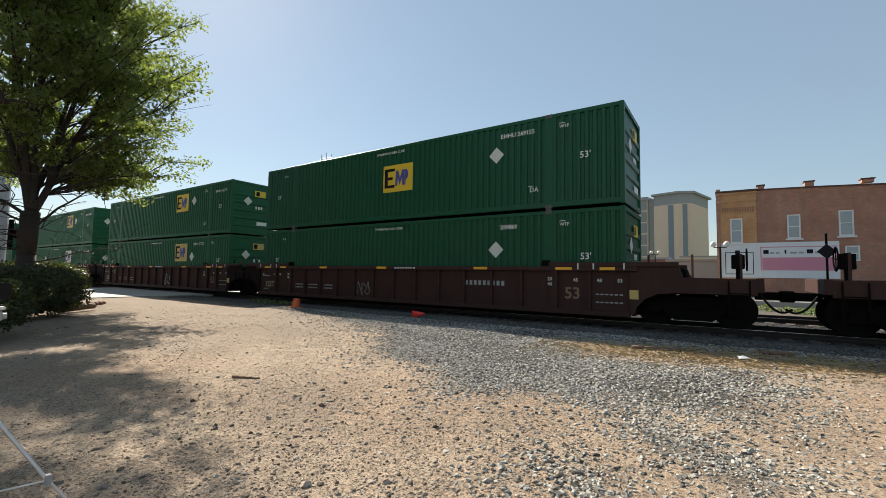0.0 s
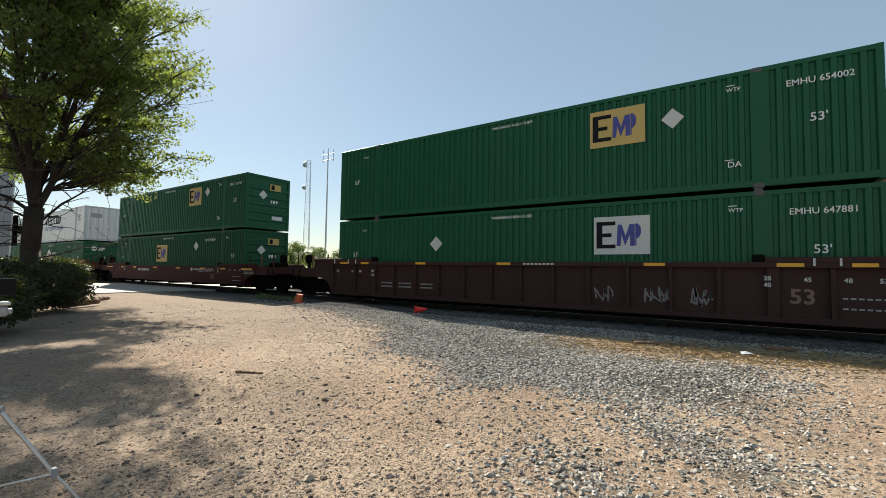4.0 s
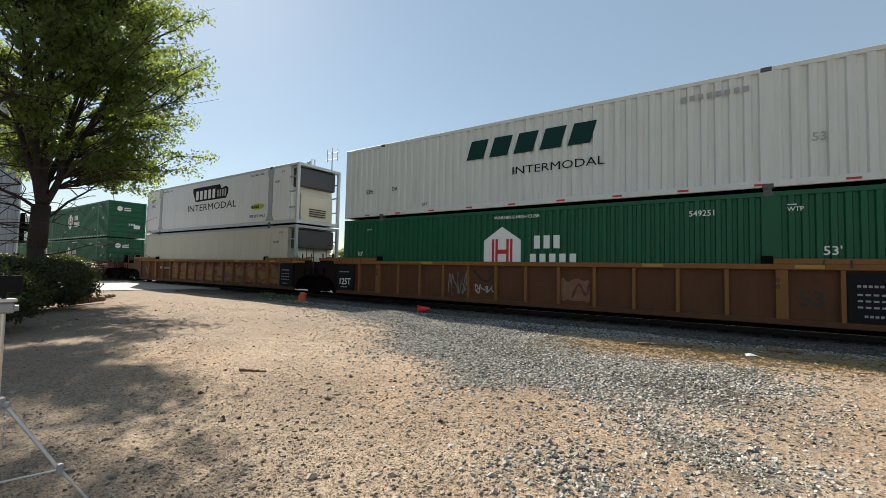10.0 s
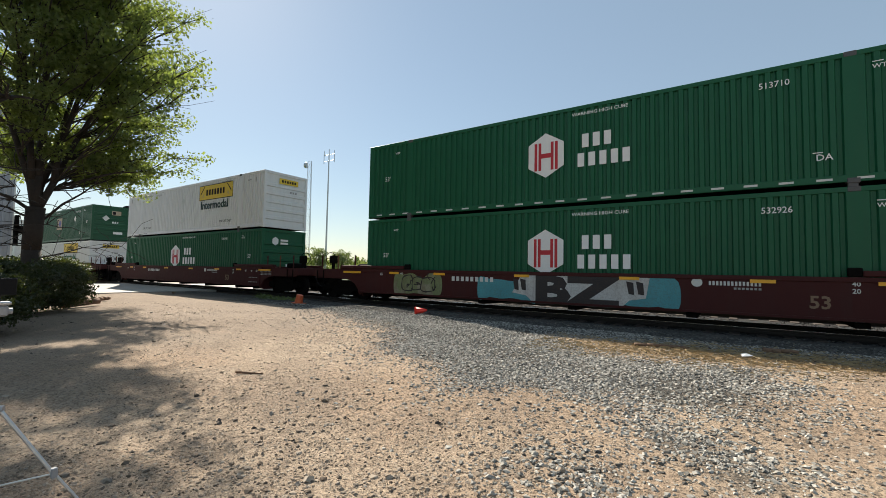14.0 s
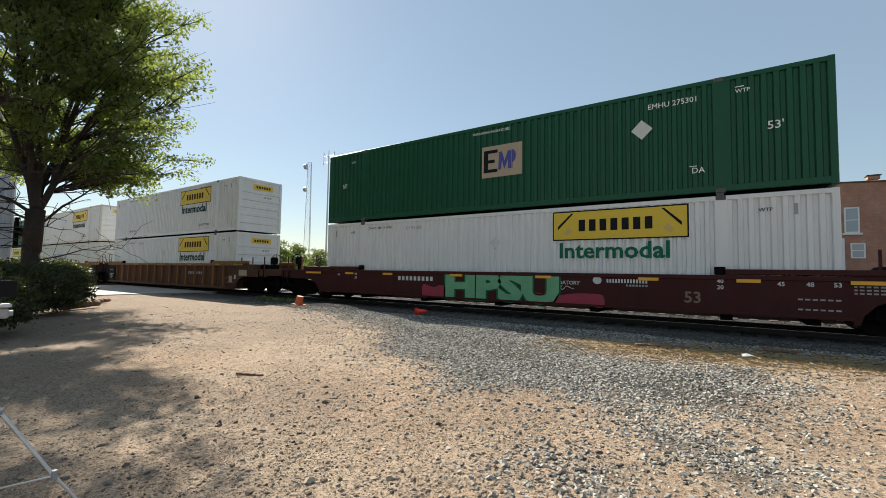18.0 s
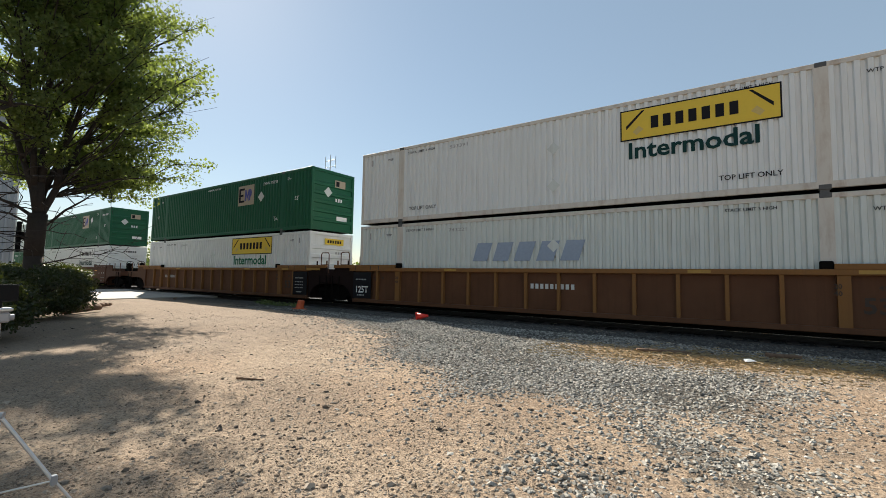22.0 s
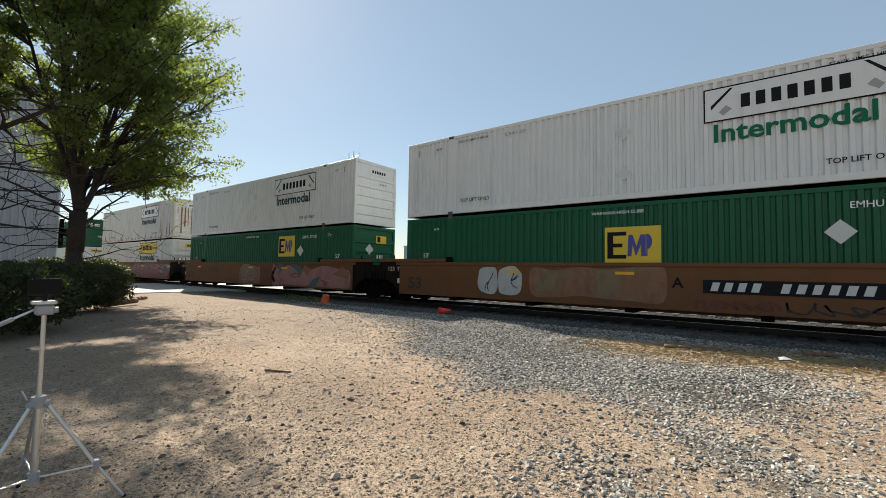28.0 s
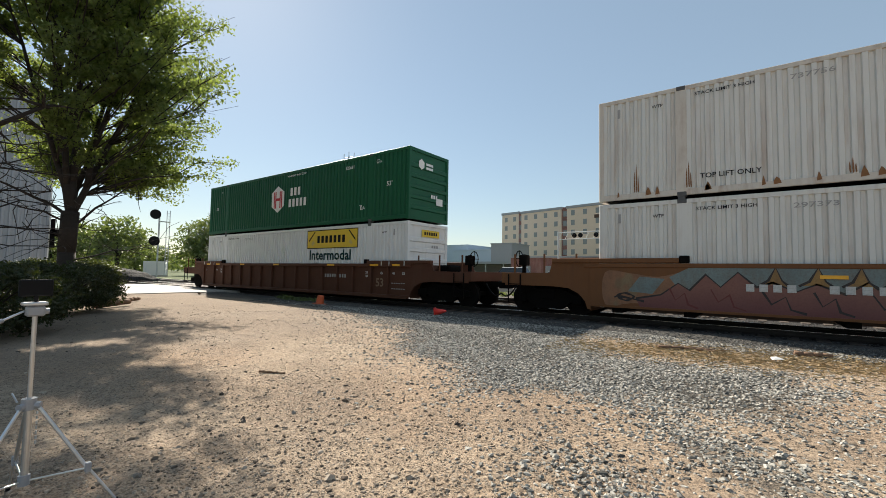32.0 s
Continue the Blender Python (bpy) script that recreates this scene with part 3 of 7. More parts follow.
emp(-123.49, UP_Z, "EMHU 685847", "tan", (11.0, 2.02), 0, (12.38, 2.1), (14.45, 2.30))
emp(-147.13, LOW_Z, "EMHU 277526", "yel", (8.2, 1.7), 0, (12.4, 1.9))
jbh(-147.13, UP_Z, 0, "white", "green", "534120")
emp(-166.71, LOW_Z, "EMHU 277525", "yel", (11.2, 2.05), 0, (12.4, 1.8))
jbh(-166.71, UP_Z, 0, "white", "dark", "528164", rusty=False)
jbh(-186.22, LOW_Z, 1, "yel", "dark", "297373")
jbh(-186.22, UP_Z, 1, "white", "dark", "737756", rusty=True)
jbh(-209.92, LOW_Z, 0, "yel", "dark", "291772")
hub(-209.92, UP_Z, "520661", tone=0)
# faded slanted blocks left by an old name, low on one white container
for i in range(5):
    u = 5.2 + i * 0.75
    flat("faded_bar", [(u, 1.45), (u + 0.55, 1.45), (u + 0.75, 2.05), (u + 0.2, 2.05)], plain("faded_blue_grey", (0.30, 0.36, 0.46), 0.6), ghost_c, -0.004)


def reefer(o, z, ends, label, branded, ident):
    c = container("refrigerated_container", WHITE[0] if branded else CREAM, label, "reefer" if branded else "plain", ends=ends, frame_mat=REEF_FRAME if branded else STRAPGREY)
    if branded:
        # a dark block sign with raised light bars
        lg = flat("logo_board", [(x + 1.0, z + 0.06) for x, z in ((5.6, 1.62), (9.0, 1.62), (9.2, 1.9), (9.2, 2.2), (8.9, 2.3), (8.5, 2.2), (8.3, 2.45), (5.25, 2.45), (5.25, 2.2))], M_BLACK, c, 0.006, "dark block sign")
        bars(6.65, 1.78, 0.52, 2.35, 5, M_WHITE, lg, 0.002, "white_bar")
        bars(9.05, 1.81, 0.40, 1.05, 4, M_GREY, lg, 0.002, "grey_bar")
        lettering("INTERMODAL", 5.62, 1.12, 0.40, M_BLUE if ends[0] == "reefer" else M_BLACK, c, 0.004, 1.60, 0.0, "service_word")
        ux = 2.55 if ends[0] == "reefer" else 12.45
        oval = [(ux + 0.62 * math.cos(i * math.pi / 8) + 0.62, 0.98 + 0.15 * math.sin(i * math.pi / 8)) for i in range(16)]
        leaf = flat("green_badge", oval, plain("lime_sticker", (0.42, 0.50, 0.03), 0.5), c, 0.006, "lime green oval badge")
        bars(ux + 0.12, 0.9, 0.13, 0.7, 4, M_BLACK, leaf, 0.0, "black_bar")
        lettering("TOP LIFT ONLY", 2.25 if ends[0] == "reefer" else 12.35, 0.42, 0.15, M_BLACK, c, 0.006)
        lettering("STACK LIMIT 3 HIGH", 2.25, 2.58, 0.10, M_BLACK, c, 0.006)
        lettering("STACK LIMIT 3 HIGH", 12.3, 2.58, 0.10, M_BLACK, c, 0.006)
        fu = 14.75 if ends[0] == "reefer" else 0.5
        lettering("53FT", fu, 2.02, 0.21, M_BLACK, c, 0.006)
        lettering("XHC", fu + 0.05, 1.70, 0.21, M_BLACK, c, 0.006)
    lettering("WTP", 15.0, 2.5, 0.10, M_BLACK, c, 0.006)
    lettering(ident, 0.95 if ends[0] == "reefer" else 14.5, 2.05, 0.12, M_BLACK, c, 0.006)
    if ends[1] == "doors":
        e = boxpart("end_marking", M_GREY, c, (CL - 0.03, CL - 0.02, 0.4, 1.15, 1.95, 2.3))
        for k in range(9):
            boxpart("reflector", M_RED if k % 2 else M_WHITE, c, (CL + 0.001, CL + 0.004, CW - 0.12, CW - 0.02, 0.2 + k * 0.28, 0.42 + k * 0.28))
    put(c, o, z)


reefer(73.50, UP_Z, ("reefer", "doors"), "white smooth-sided refrigerated container with a dark block sign", True, "81834")
reefer(34.11, UP_Z, ("doors", "reefer"), "white smooth-sided refrigerated container with its cooling unit exposed", True, "81287")
reefer(34.11, LOW_Z, ("doors", "reefer"), "plain cream-white refrigerated container with no sign", False, "500188")


def grey_white(o, z):
    c = container("container", WHITE[2], "grey-white corrugated 53-foot container with a slanted dark block sign", ends=("ribs", "doors"), pitch=0.30)
    lg = None
    for i in range(5):
        u = 5.9 + i * 0.88
        pts = [(u, 1.72), (u + 0.66, 1.72), (u + 0.86, 2.36), (u + 0.20, 2.36)]
        ob = flat("slanted_bar", pts, M_DTEAL, c, -0.004)
    lettering("INTERMODAL", 7.6, 1.05, 0.26, M_BLACK, c, wide=1.3, fat=0.0, name="service_word")
    lettering("53ft", 1.1, 0.95, 0.18, M_BLACK, c)
    lettering("DA", 2.5, 0.98, 0.15, M_BLACK, c)
    lettering("53", 14.95, 1.0, 0.2, M_GREY, c)
    lettering("LIFT", 4.0, 0.3, 0.10, M_BLACK, c)
    bars(12.4, 2.4, 0.14, 1.5, 8, M_GREY, c)
    for i in range(20):
        boxpart("reflector", M_RED if i % 2 else M_DIA, c, (0.3 + i * 0.8, 0.55 + i * 0.8, -0.008, -0.003, 0.07, 0.12))
    for i in range(5):
        bm = bmesh.new()
        y = 0.35 + i * 0.38
        prism(bm, [(y, 2.15), (y + 0.28, 2.15), (y + 0.34, 2.5), (y + 0.08, 2.5)], "x", CL - 0.025, CL - 0.02)
        part("slanted_bar", bm, M_DTEAL, c)
    for k in range(6):
        boxpart("rust_stain", RUSTY, c, (CL - 0.028, CL - 0.022, 0.3 + 0.33 * k, 0.42 + 0.33 * k, 0.3, 0.5 + 0.25 * (k % 3)))
    put(c, o, z)


grey_white(53.80, UP_Z)


# ---- well cars ----
def wheelset(bm):
    for s in (-1, 1):
        y = s * 0.7175
        rod(bm, (0, y - 0.065, 0), (0, y + 0.065, 0), 0.455, seg=28)
        rod(bm, (0, y - s * 0.095, 0), (0, y - s * 0.06, 0), 0.482, seg=28)
        rod(bm, (0, y + s * 0.06, 0), (0, y + s * 0.13, 0), 0.15, seg=12)
    rod(bm, (0, -1.1, 0), (0, 1.1, 0), 0.085, seg=10)


def side_frame(bm):
    pts = [(-1.16, 0.36), (-0.72, 0.40), (-0.42, 0.16), (0.42, 0.16), (0.72, 0.40), (1.16, 0.36), (1.16, 0.56), (0.80, 0.62), (0.42, 0.76), (-0.42, 0.76), (-0.80, 0.62), (-1.16, 0.56)]
    prism(bm, pts, "y", -0.09, 0.09)
    for x in (-0.9, 0.9):
        box(bm, x - 0.15, x + 0.15, -0.13, 0.13, 0.33, 0.60, 0.02)
    for x in (-0.16, 0.0, 0.16):
        rod(bm, (x, -0.02, 0.24), (x, -0.02, 0.55), 0.07, seg=8)


WHEELS = {-1: [], 1: []}


def truck(car, x, big=False):
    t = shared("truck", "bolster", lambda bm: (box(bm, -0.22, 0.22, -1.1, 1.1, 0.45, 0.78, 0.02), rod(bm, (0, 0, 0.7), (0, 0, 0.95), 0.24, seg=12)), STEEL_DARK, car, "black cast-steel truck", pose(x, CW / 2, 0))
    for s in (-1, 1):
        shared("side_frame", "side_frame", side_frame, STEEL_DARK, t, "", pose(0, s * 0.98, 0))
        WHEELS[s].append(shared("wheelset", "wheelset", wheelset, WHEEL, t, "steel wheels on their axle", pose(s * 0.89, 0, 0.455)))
    return t


# wheels darkened too, with the undercar shade in the colour
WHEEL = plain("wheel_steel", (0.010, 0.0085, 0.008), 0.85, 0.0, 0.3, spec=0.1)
E0, E1 = -0.30, WELL + 0.30             # the ends of the well


def well_car(o, style, paint_mat, label, ends, lettered=True, chord_mat=None, end_mat=None, strips=(), low=False):
    """One well of a stack car. ends: 'c' for a coupler, 'a' for a shared truck, left and right."""
    car = thing("well_car", label, "rail car", "well cars of the train")
    chord = chord_mat or paint_mat
    top = 1.53 if style == "ribbed" else (1.18 if low else 1.46)
    rise = top + 0.12 if style == "ribbed" else top + 0.23
    for side in (0, 1):
        sg = -1 if side == 0 else 1
        yo = 0.0 if side == 0 else CW

        def Y(a, b):
            return (yo + sg * b, yo + sg * a) if sg < 0 else (yo + a, yo + b)
        if style == "ribbed":
            y0, y1 = Y(0.02, 0.05)
            boxpart("side_sheet", paint_mat, car, (E0, E1, y0, y1, 0.22, top - 0.05))
            y0, y1 = Y(0.015, 0.19)
            boxpart("top_chord", chord, car, (E0 - 0.2, E1 + 0.2, y0, y1, top - 0.13, top), "", 0.012)
            boxpart("bottom_chord", paint_mat, car, (E0, E1, y0, y1, 0.17, 0.30), "", 0.012)
            y0, y1 = Y(0.05, 0.165)
            for i in range(15):
                x, w = (0.96 + 1.028 * i, 0.085) if i not in (1, 13) else (0.90 + 1.028 * i, 0.22)
                boxpart("rib", chord, car, (x, x + w, y0, y1, 0.30, top - 0.13))
        else:
            pts = [(E0 - 0.02, top), (E1 + 0.02, top), (E1 + 0.02, 0.38), (E0 - 0.02, 0.38)]
            y0, y1 = Y(0.03, 0.15)
            shared("side_plate", ("plate", side, top), lambda bm: prism(bm, pts, "y", y0, y1), paint_mat, car)
            y0, y1 = Y(0.02, 0.18)
            boxpart("top_chord", chord, car, (E0 - 0.2, E1 + 0.2, y0, y1, top - 0.02, top + 0.09), "", 0.012)
            boxpart("bottom_flange", paint_mat, car, (E0, E1, y0, y1, 0.34, 0.40))
        # the raised ends of the chords, and the brackets that guide the containers
        y0, y1 = Y(0.012, 0.187)
        for x0, x1 in ((-1.45, 1.92), (14.23, 17.6)):
            boxpart("raised_chord", chord, car, (x0, x1, y0, y1, rise - 0.125, rise), "", 0.012)
        for x in (1.92, 14.0):
            y0, y1 = Y(0.01, 0.14)
            boxpart("guide", STEEL_DARK, car, (x, x + 0.23, y0, y1, rise - 0.13, rise + 0.06), "", 0.02)
        if side == 0:
            zs = (top - 0.10, top - 0.02) if style == "ribbed" else ((1.10, 1.18) if low else (1.22, 1.30))
            for x, w in strips:
                boxpart("reflector", M_DULLAMBER if chord_mat else M_ORANGE, car, (x, x + w, -0.197, -0.191, *zs))
            for x in ((0.65, 1.08, -0.15, 15.07, 15.5, 16.3) if style == "ribbed" else ()):
                boxpart("length_tick", M_DARKMARK if chord_mat else M_DIA, car, (x, x + 0.04, -0.194, -0.188, top - 0.08, top + 0.09))
    # floor bearers
    for x in (0.25, 2.0, 5.0, 8.0, 11.0, 14.1, 15.7):
        boxpart("cross_bearer", STEEL_DARK, car, (x, x + 0.25, 0.0, CW, 0.19, 0.31))
    dark_end = end_mat or (GRIME_SHADE_TAN if paint_mat in (YELLOW, TAN, REDBROWN) else GRIME_SHADE)
    for k, kind in enumerate(ends):
        m = 1 if k else -1
        xe = E1 if k else E0

        def X(a, b):
            return (xe + a, xe + b) if m > 0 else (xe - b, xe - a)
        length = 2.75 if kind == "c" else 1.38
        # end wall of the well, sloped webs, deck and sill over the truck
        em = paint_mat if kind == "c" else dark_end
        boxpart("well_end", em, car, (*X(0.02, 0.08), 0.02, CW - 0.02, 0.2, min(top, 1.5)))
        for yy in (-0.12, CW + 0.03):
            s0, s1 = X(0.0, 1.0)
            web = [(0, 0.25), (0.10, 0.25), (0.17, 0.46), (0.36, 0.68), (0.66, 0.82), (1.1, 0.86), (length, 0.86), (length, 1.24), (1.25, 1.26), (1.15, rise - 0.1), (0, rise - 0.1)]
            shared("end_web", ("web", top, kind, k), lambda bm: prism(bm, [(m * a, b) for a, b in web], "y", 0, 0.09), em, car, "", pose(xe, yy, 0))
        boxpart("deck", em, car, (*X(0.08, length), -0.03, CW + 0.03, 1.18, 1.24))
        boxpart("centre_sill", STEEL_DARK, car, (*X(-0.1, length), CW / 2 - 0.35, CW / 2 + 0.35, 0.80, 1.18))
        if kind == "c":
            boxpart("end_sill", em, car, (*X(length - 0.02, length + 0.13), -0.12, CW + 0.12, 0.92, 1.26), "", 0.015)

            def coupler(bm):
                box(bm, min(0, m * 0.55), max(0, m * 0.55), -0.09, 0.09, 0.72, 0.92)
                box(bm, min(m * 0.5, m * 0.80), max(m * 0.5, m * 0.80), -0.16, 0.16, 0.68, 0.96, 0.03)
            shared("coupler", ("coupler", k), coupler, STEEL_DARK, car, "", pose(xe + m * length, CW / 2, 0))

            def hose(bm):
                last = None
                for i in range(9):
                    t = i / 8
                    p = Vector((m * (0.1 + 0.62 * t), -0.35, 0.85 - 0.42 * math.sin(t * math.pi * 0.72)))
                    if last is not None:
                        rod(bm, last, p, 0.028, seg=6)
                    last = p
            shared("brake_hose", ("hose", k), hose, BLACK, car, "", pose(xe + m * length, CW / 2, 0))
            truck(car, xe + m * 1.42)
            # brake gear and grab irons on the deck
            bx = xe + m * (length - 0.35)

            def stand(bm):
                box(bm, -0.05, 0.05, -0.05, 0.05, 0, 0.62)
                box(bm, -0.14, 0.14, -0.13, 0.13, 0.25, 0.60, 0.02)
            shared("brake_stand", "stand", stand, STEEL_DARK, car, "", pose(bx, 0.55, 1.24))

            def wheel(bm):
                pr = None
                for i in range(13):
                    a = 2 * math.pi * i / 12
                    p = Vector((0, 0.27 * math.cos(a), 0.27 * math.sin(a)))
                    if pr is not None:
                        rod(bm, pr, p, 0.017, seg=5)
                    pr = p
                for i in range(4):
                    a = math.pi * i / 2
                    rod(bm, (0, 0, 0), (0, 0.26 * math.cos(a), 0.26 * math.sin(a)), 0.012, seg=5)
            shared("brake_wheel", "bwheel", wheel, STEEL_DARK, car, "", pose(bx + m * 0.18, 0.55, 1.72))
        else:
            if k == 1:
                truck(car, WELL + 1.745)
                boxpart("articulation", STEEL_DARK, car, (*X(length - 0.4, length + 0.4), CW / 2 - 0.45, CW / 2 + 0.45, 0.86, 1.34), "", 0.03)
        n_post = 3 if kind == "c" else 2
        for i in range(n_post):
            px = xe + m * (0.45 + i * (length - 0.75) / max(1, n_post - 1))
            shared("grab_iron", "grab", lambda bm: (rod(bm, (0, 0, 0), (0, 0, 0.62), 0.018, seg=6), rod(bm, (0.34, 0, 0), (0.34, 0, 0.62), 0.018, seg=6), rod(bm, (0, 0, 0.62), (0.34, 0, 0.62), 0.018, seg=6)) if False else
                   (box(bm, -0.025, 0.025, -0.02, 0.02, 0, 0.62)), RUSTY if i % 2 else em, car, "", pose(px, -0.02, 1.22))
        if chord_mat and kind == "a":
            def rails(bm):
                pr = None
                for q in ((0, 0), (0, 0.9), (0.06, 0.98), (0.44, 0.98), (0.5, 0.9), (0.5, 0)):
                    q = Vector((q[0], 0, q[1]))
                    if pr is not None:
                        rod(bm, pr, q, 0.02, seg=6)
                    pr = q
                rod(bm, (0, 0, 0.45), (0.5, 0, 0.45), 0.016, seg=6)
            for yy in (0.12, CW - 0.12):
                shared("handrail", "handrail", rails, OCHRE_DARK, car, "", pose(min(xe + m * 0.55, xe + m * 1.05), yy, 1.22))
        # step below the end
        shared("ladder", ("ladder", k), lambda bm: [box(bm, -0.22, 0.22, -0.012, 0.012, z, z + 0.025) for z in (0.36, 0.62, 0.88)] + [box(bm, x, x + 0.03, -0.015, 0.015, 0.3, 1.2) for x in (-0.22, 0.19)],
               STEEL_DARK, car, "", pose(xe + m * (length - 0.35), -0.16, 0))
        boxpart("cross_beam", em, car, (*X(0.25, 0.55), -0.05, CW + 0.05, 1.24, 1.33))
        boxpart("air_reservoir", STEEL_DARK, car, (*X(0.62, min(1.25, length - 0.1)), 0.9, 1.7, 1.24, 1.50), "", 0.06)
    MOVERS.append((car, o, FACE_Y, RAIL_Z))
    return car


YS = -0.195                           # the near face of chords and ribs


def plate_marks(car, style, number=None, ton=(False, False), fifty=M_DIMTAN, dark_panel=False):
    """Number bars, length marks and load panels on the near side of a car."""
    yf = -0.054 if style == "ribbed" else -0.155
    if number:
        u, w, mat = number
        if mat is M_WHITE:
            boxpart("number_board", M_BLACK, car, (u - 0.08, u + w + 0.1, yf - 0.004, yf, 0.87, 1.12))
        bars(u, 0.92, 0.15, w, 9, M_GREY if mat is M_WHITE else mat, car, yf - 0.006, "number_bars")
    if style == "ribbed":
        rows = ((14.20, "20", 1.12), (14.20, "40", 0.97), (14.92, "45", 1.10), (15.58, "48", 1.10), (16.12, "53", 1.10), (1.96, "20", 1.12), (1.96, "40", 0.97), (0.72, "45", 1.10), (1.15, "48", 1.10), (-0.15, "53", 1.10))
        at53 = (14.66, 0.61, 0.34)
    else:
        rows = ((14.05, "40", 1.08), (14.05, "20", 0.93), (15.20, "45", 1.04), (15.70, "48", 1.04), (16.15, "53", 1.04), (1.75, "40", 1.08), (1.75, "20", 0.93), (0.75, "45", 1.04))
        at53 = (13.35, 0.58, 0.28)
    for u, s, v in rows:
        lettering(s, u, v, 0.10, M_DARKMARK if dark_panel else M_DIA, car, YS - 0.003 if style == "ribbed" and s in ("20", "40") else yf - 0.004, 1.0, 0.03)
    if fifty:
        lettering("53", *at53, fifty, car, yf - 0.004, 1.0, 0.03)
        for i in range(2):
            bars(15.55, 0.74 - 0.22 * i, 0.035, 0.75, 6, M_GREY, car, yf - 0.002, "small_print")
    for k, u in ((0, -0.27), (1, 15.45)):
        if ton[k]:
            if dark_panel:
                boxpart("load_panel", M_BLACK, car, (u, u + 0.98, -0.174, -0.168, 0.33, 1.36))
            y = -0.180 if dark_panel else yf - 0.004
            if k == 0:
                lettering("125T", u + (0.12 if dark_panel else 0.36), 0.56, 0.26, M_WHITE if dark_panel else M_TANLOGO, car, y, 0.95, 0.03)
            for i in range(3 if k else 0):
                bars(u + 0.15, 0.62 + 0.13 * i, 0.04, 0.6, 5, M_GREY, car, y + 0.001, "small_print")
            bars(u + 0.15, 1.05, 0.05, 0.6, 7, M_GREY, car, y + 0.001, "small_print")
            bars(u + 0.25, 0.43, 0.05, 0.4, 5, M_GREY, car, y + 0.001, "small_print")
    return yf


# ---- spray paint on the cars ----
def smooth_line(ctrl, closed=False, steps=5):
    """Points along a soft curve through the given ones."""
    n = len(ctrl)
    out = []
    for i in range(n if closed else n - 1):
        p = [Vector(ctrl[(i + k) % n] if closed else ctrl[min(max(i + k, 0), n - 1)]) for k in (-1, 0, 1, 2)]
        for j in range(steps):
            t = j / steps
            out.append(0.5 * (2 * p[1] + (p[2] - p[0]) * t + (2 * p[0] - 5 * p[1] + 4 * p[2] - p[3]) * t * t + (3 * p[1] - p[0] - 3 * p[2] + p[3]) * t ** 3))
    if not closed:
        out.append(Vector(ctrl[-1]))
    return out


def stroke(car, ctrl, width, mat, y, closed=False, name="spray_line", soft=5):
    """One line from a spray can, swelling and thinning along its way."""
    pts = smooth_line(ctrl, closed, soft)
    n = len(pts)
    va, vb = [], []
    for i, p in enumerate(pts):
        d = pts[(i + 1) % n if closed else min(i + 1, n - 1)] - pts[i - 1 if closed else max(i - 1, 0)]
        nn = Vector((-d.y, d.x))
        nn = nn.normalized() if nn.length > 1e-6 else Vector((0, 1))
        w = width * (0.42 + 0.16 * math.sin(1.7 * i + ctrl[0][0] * 9))
        va.append((p.x + nn.x * w, y, p.y + nn.y * w))
        vb.append((p.x - nn.x * w, y, p.y - nn.y * w))
    m = n if closed else n - 1
    faces = [(i, (i + 1) % n, n + (i + 1) % n, n + i) for i in range(m)]
    ob = new(name, soup(name, va + vb, faces, mat))
    ob.parent = car
    return ob


def blob(u, v, w, h, rnd, wild=0.22, n=9):
    """A loose letter-like outline round a middle."""
    pts = []
    for i in range(n):
        a = 2 * math.pi * i / n + rnd.uniform(-0.2, 0.2)
        c, s = math.cos(a), math.sin(a)
        k = 1.0 + rnd.uniform(-wild, wild)
        pts.append((u + w / 2 * math.copysign(abs(c) ** 0.6, c) * k, v + h / 2 * math.copysign(abs(s) ** 0.6, s) * (1 + rnd.uniform(-wild, 0.04))))
    return pts


def letters(car, u0, u1, v0, v1, count, fill, line, y, seed, wild=0.24, inner=2, width=0.06, soft=2):
    """A row of swollen, overlapping, unreadable letter shapes with dark outlines."""
    rnd = random.Random(seed)
    step = (u1 - u0) / count
    for i in range(count):
        w, h = step * rnd.uniform(1.05, 1.45), (v1 - v0) * rnd.uniform(0.86, 1.0)
        u, v = u0 + (i + 0.5) * step, (v0 + v1) / 2 + rnd.uniform(-0.03, 0.03)
        yy = y - 0.004 * (i % 3)
        ctrl = blob(u, v, w, h, rnd, wild)
        pts = [tuple(p) for p in smooth_line(ctrl, True, soft)]
        ob = flat("graffiti", pts, fill, car, yy)
        stroke(car, ctrl, width, line, yy - 0.0045, True, soft=soft)
        for k in range(inner):
            a = (u + rnd.uniform(-0.3, 0.3) * w, v + rnd.uniform(-0.30, 0.34) * h)
            b = (a[0] + rnd.uniform(-0.25, 0.25) * w, a[1] + rnd.uniform(-0.3, 0.3) * h)
            c = (b[0] + rnd.uniform(0.05, 0.3) * w, b[1] + rnd.uniform(-0.25, 0.25) * h)
            stroke(car, (a, b, c), width * 0.9, line, yy - 0.0045)


def scribble(car, u0, u1, v0, v1, mat, y, seed, loops=5, width=0.03):
    """A quick looping tag that nobody can read."""
    rnd = random.Random(seed)
    pts = []
    for i in range(loops * 4):
        f = i / (loops * 4 - 1)
        up = (0.1, 0.9, 0.55, 0.25)[i % 4] + rnd.uniform(-0.12, 0.12)
        pts.append((u0 + (u1 - u0) * min(1, max(0, f + rnd.uniform(-0.5, 0.5) / loops)), v0 + (v1 - v0) * up))
    stroke(car, pts, width, mat, y, False, "spray_tag")


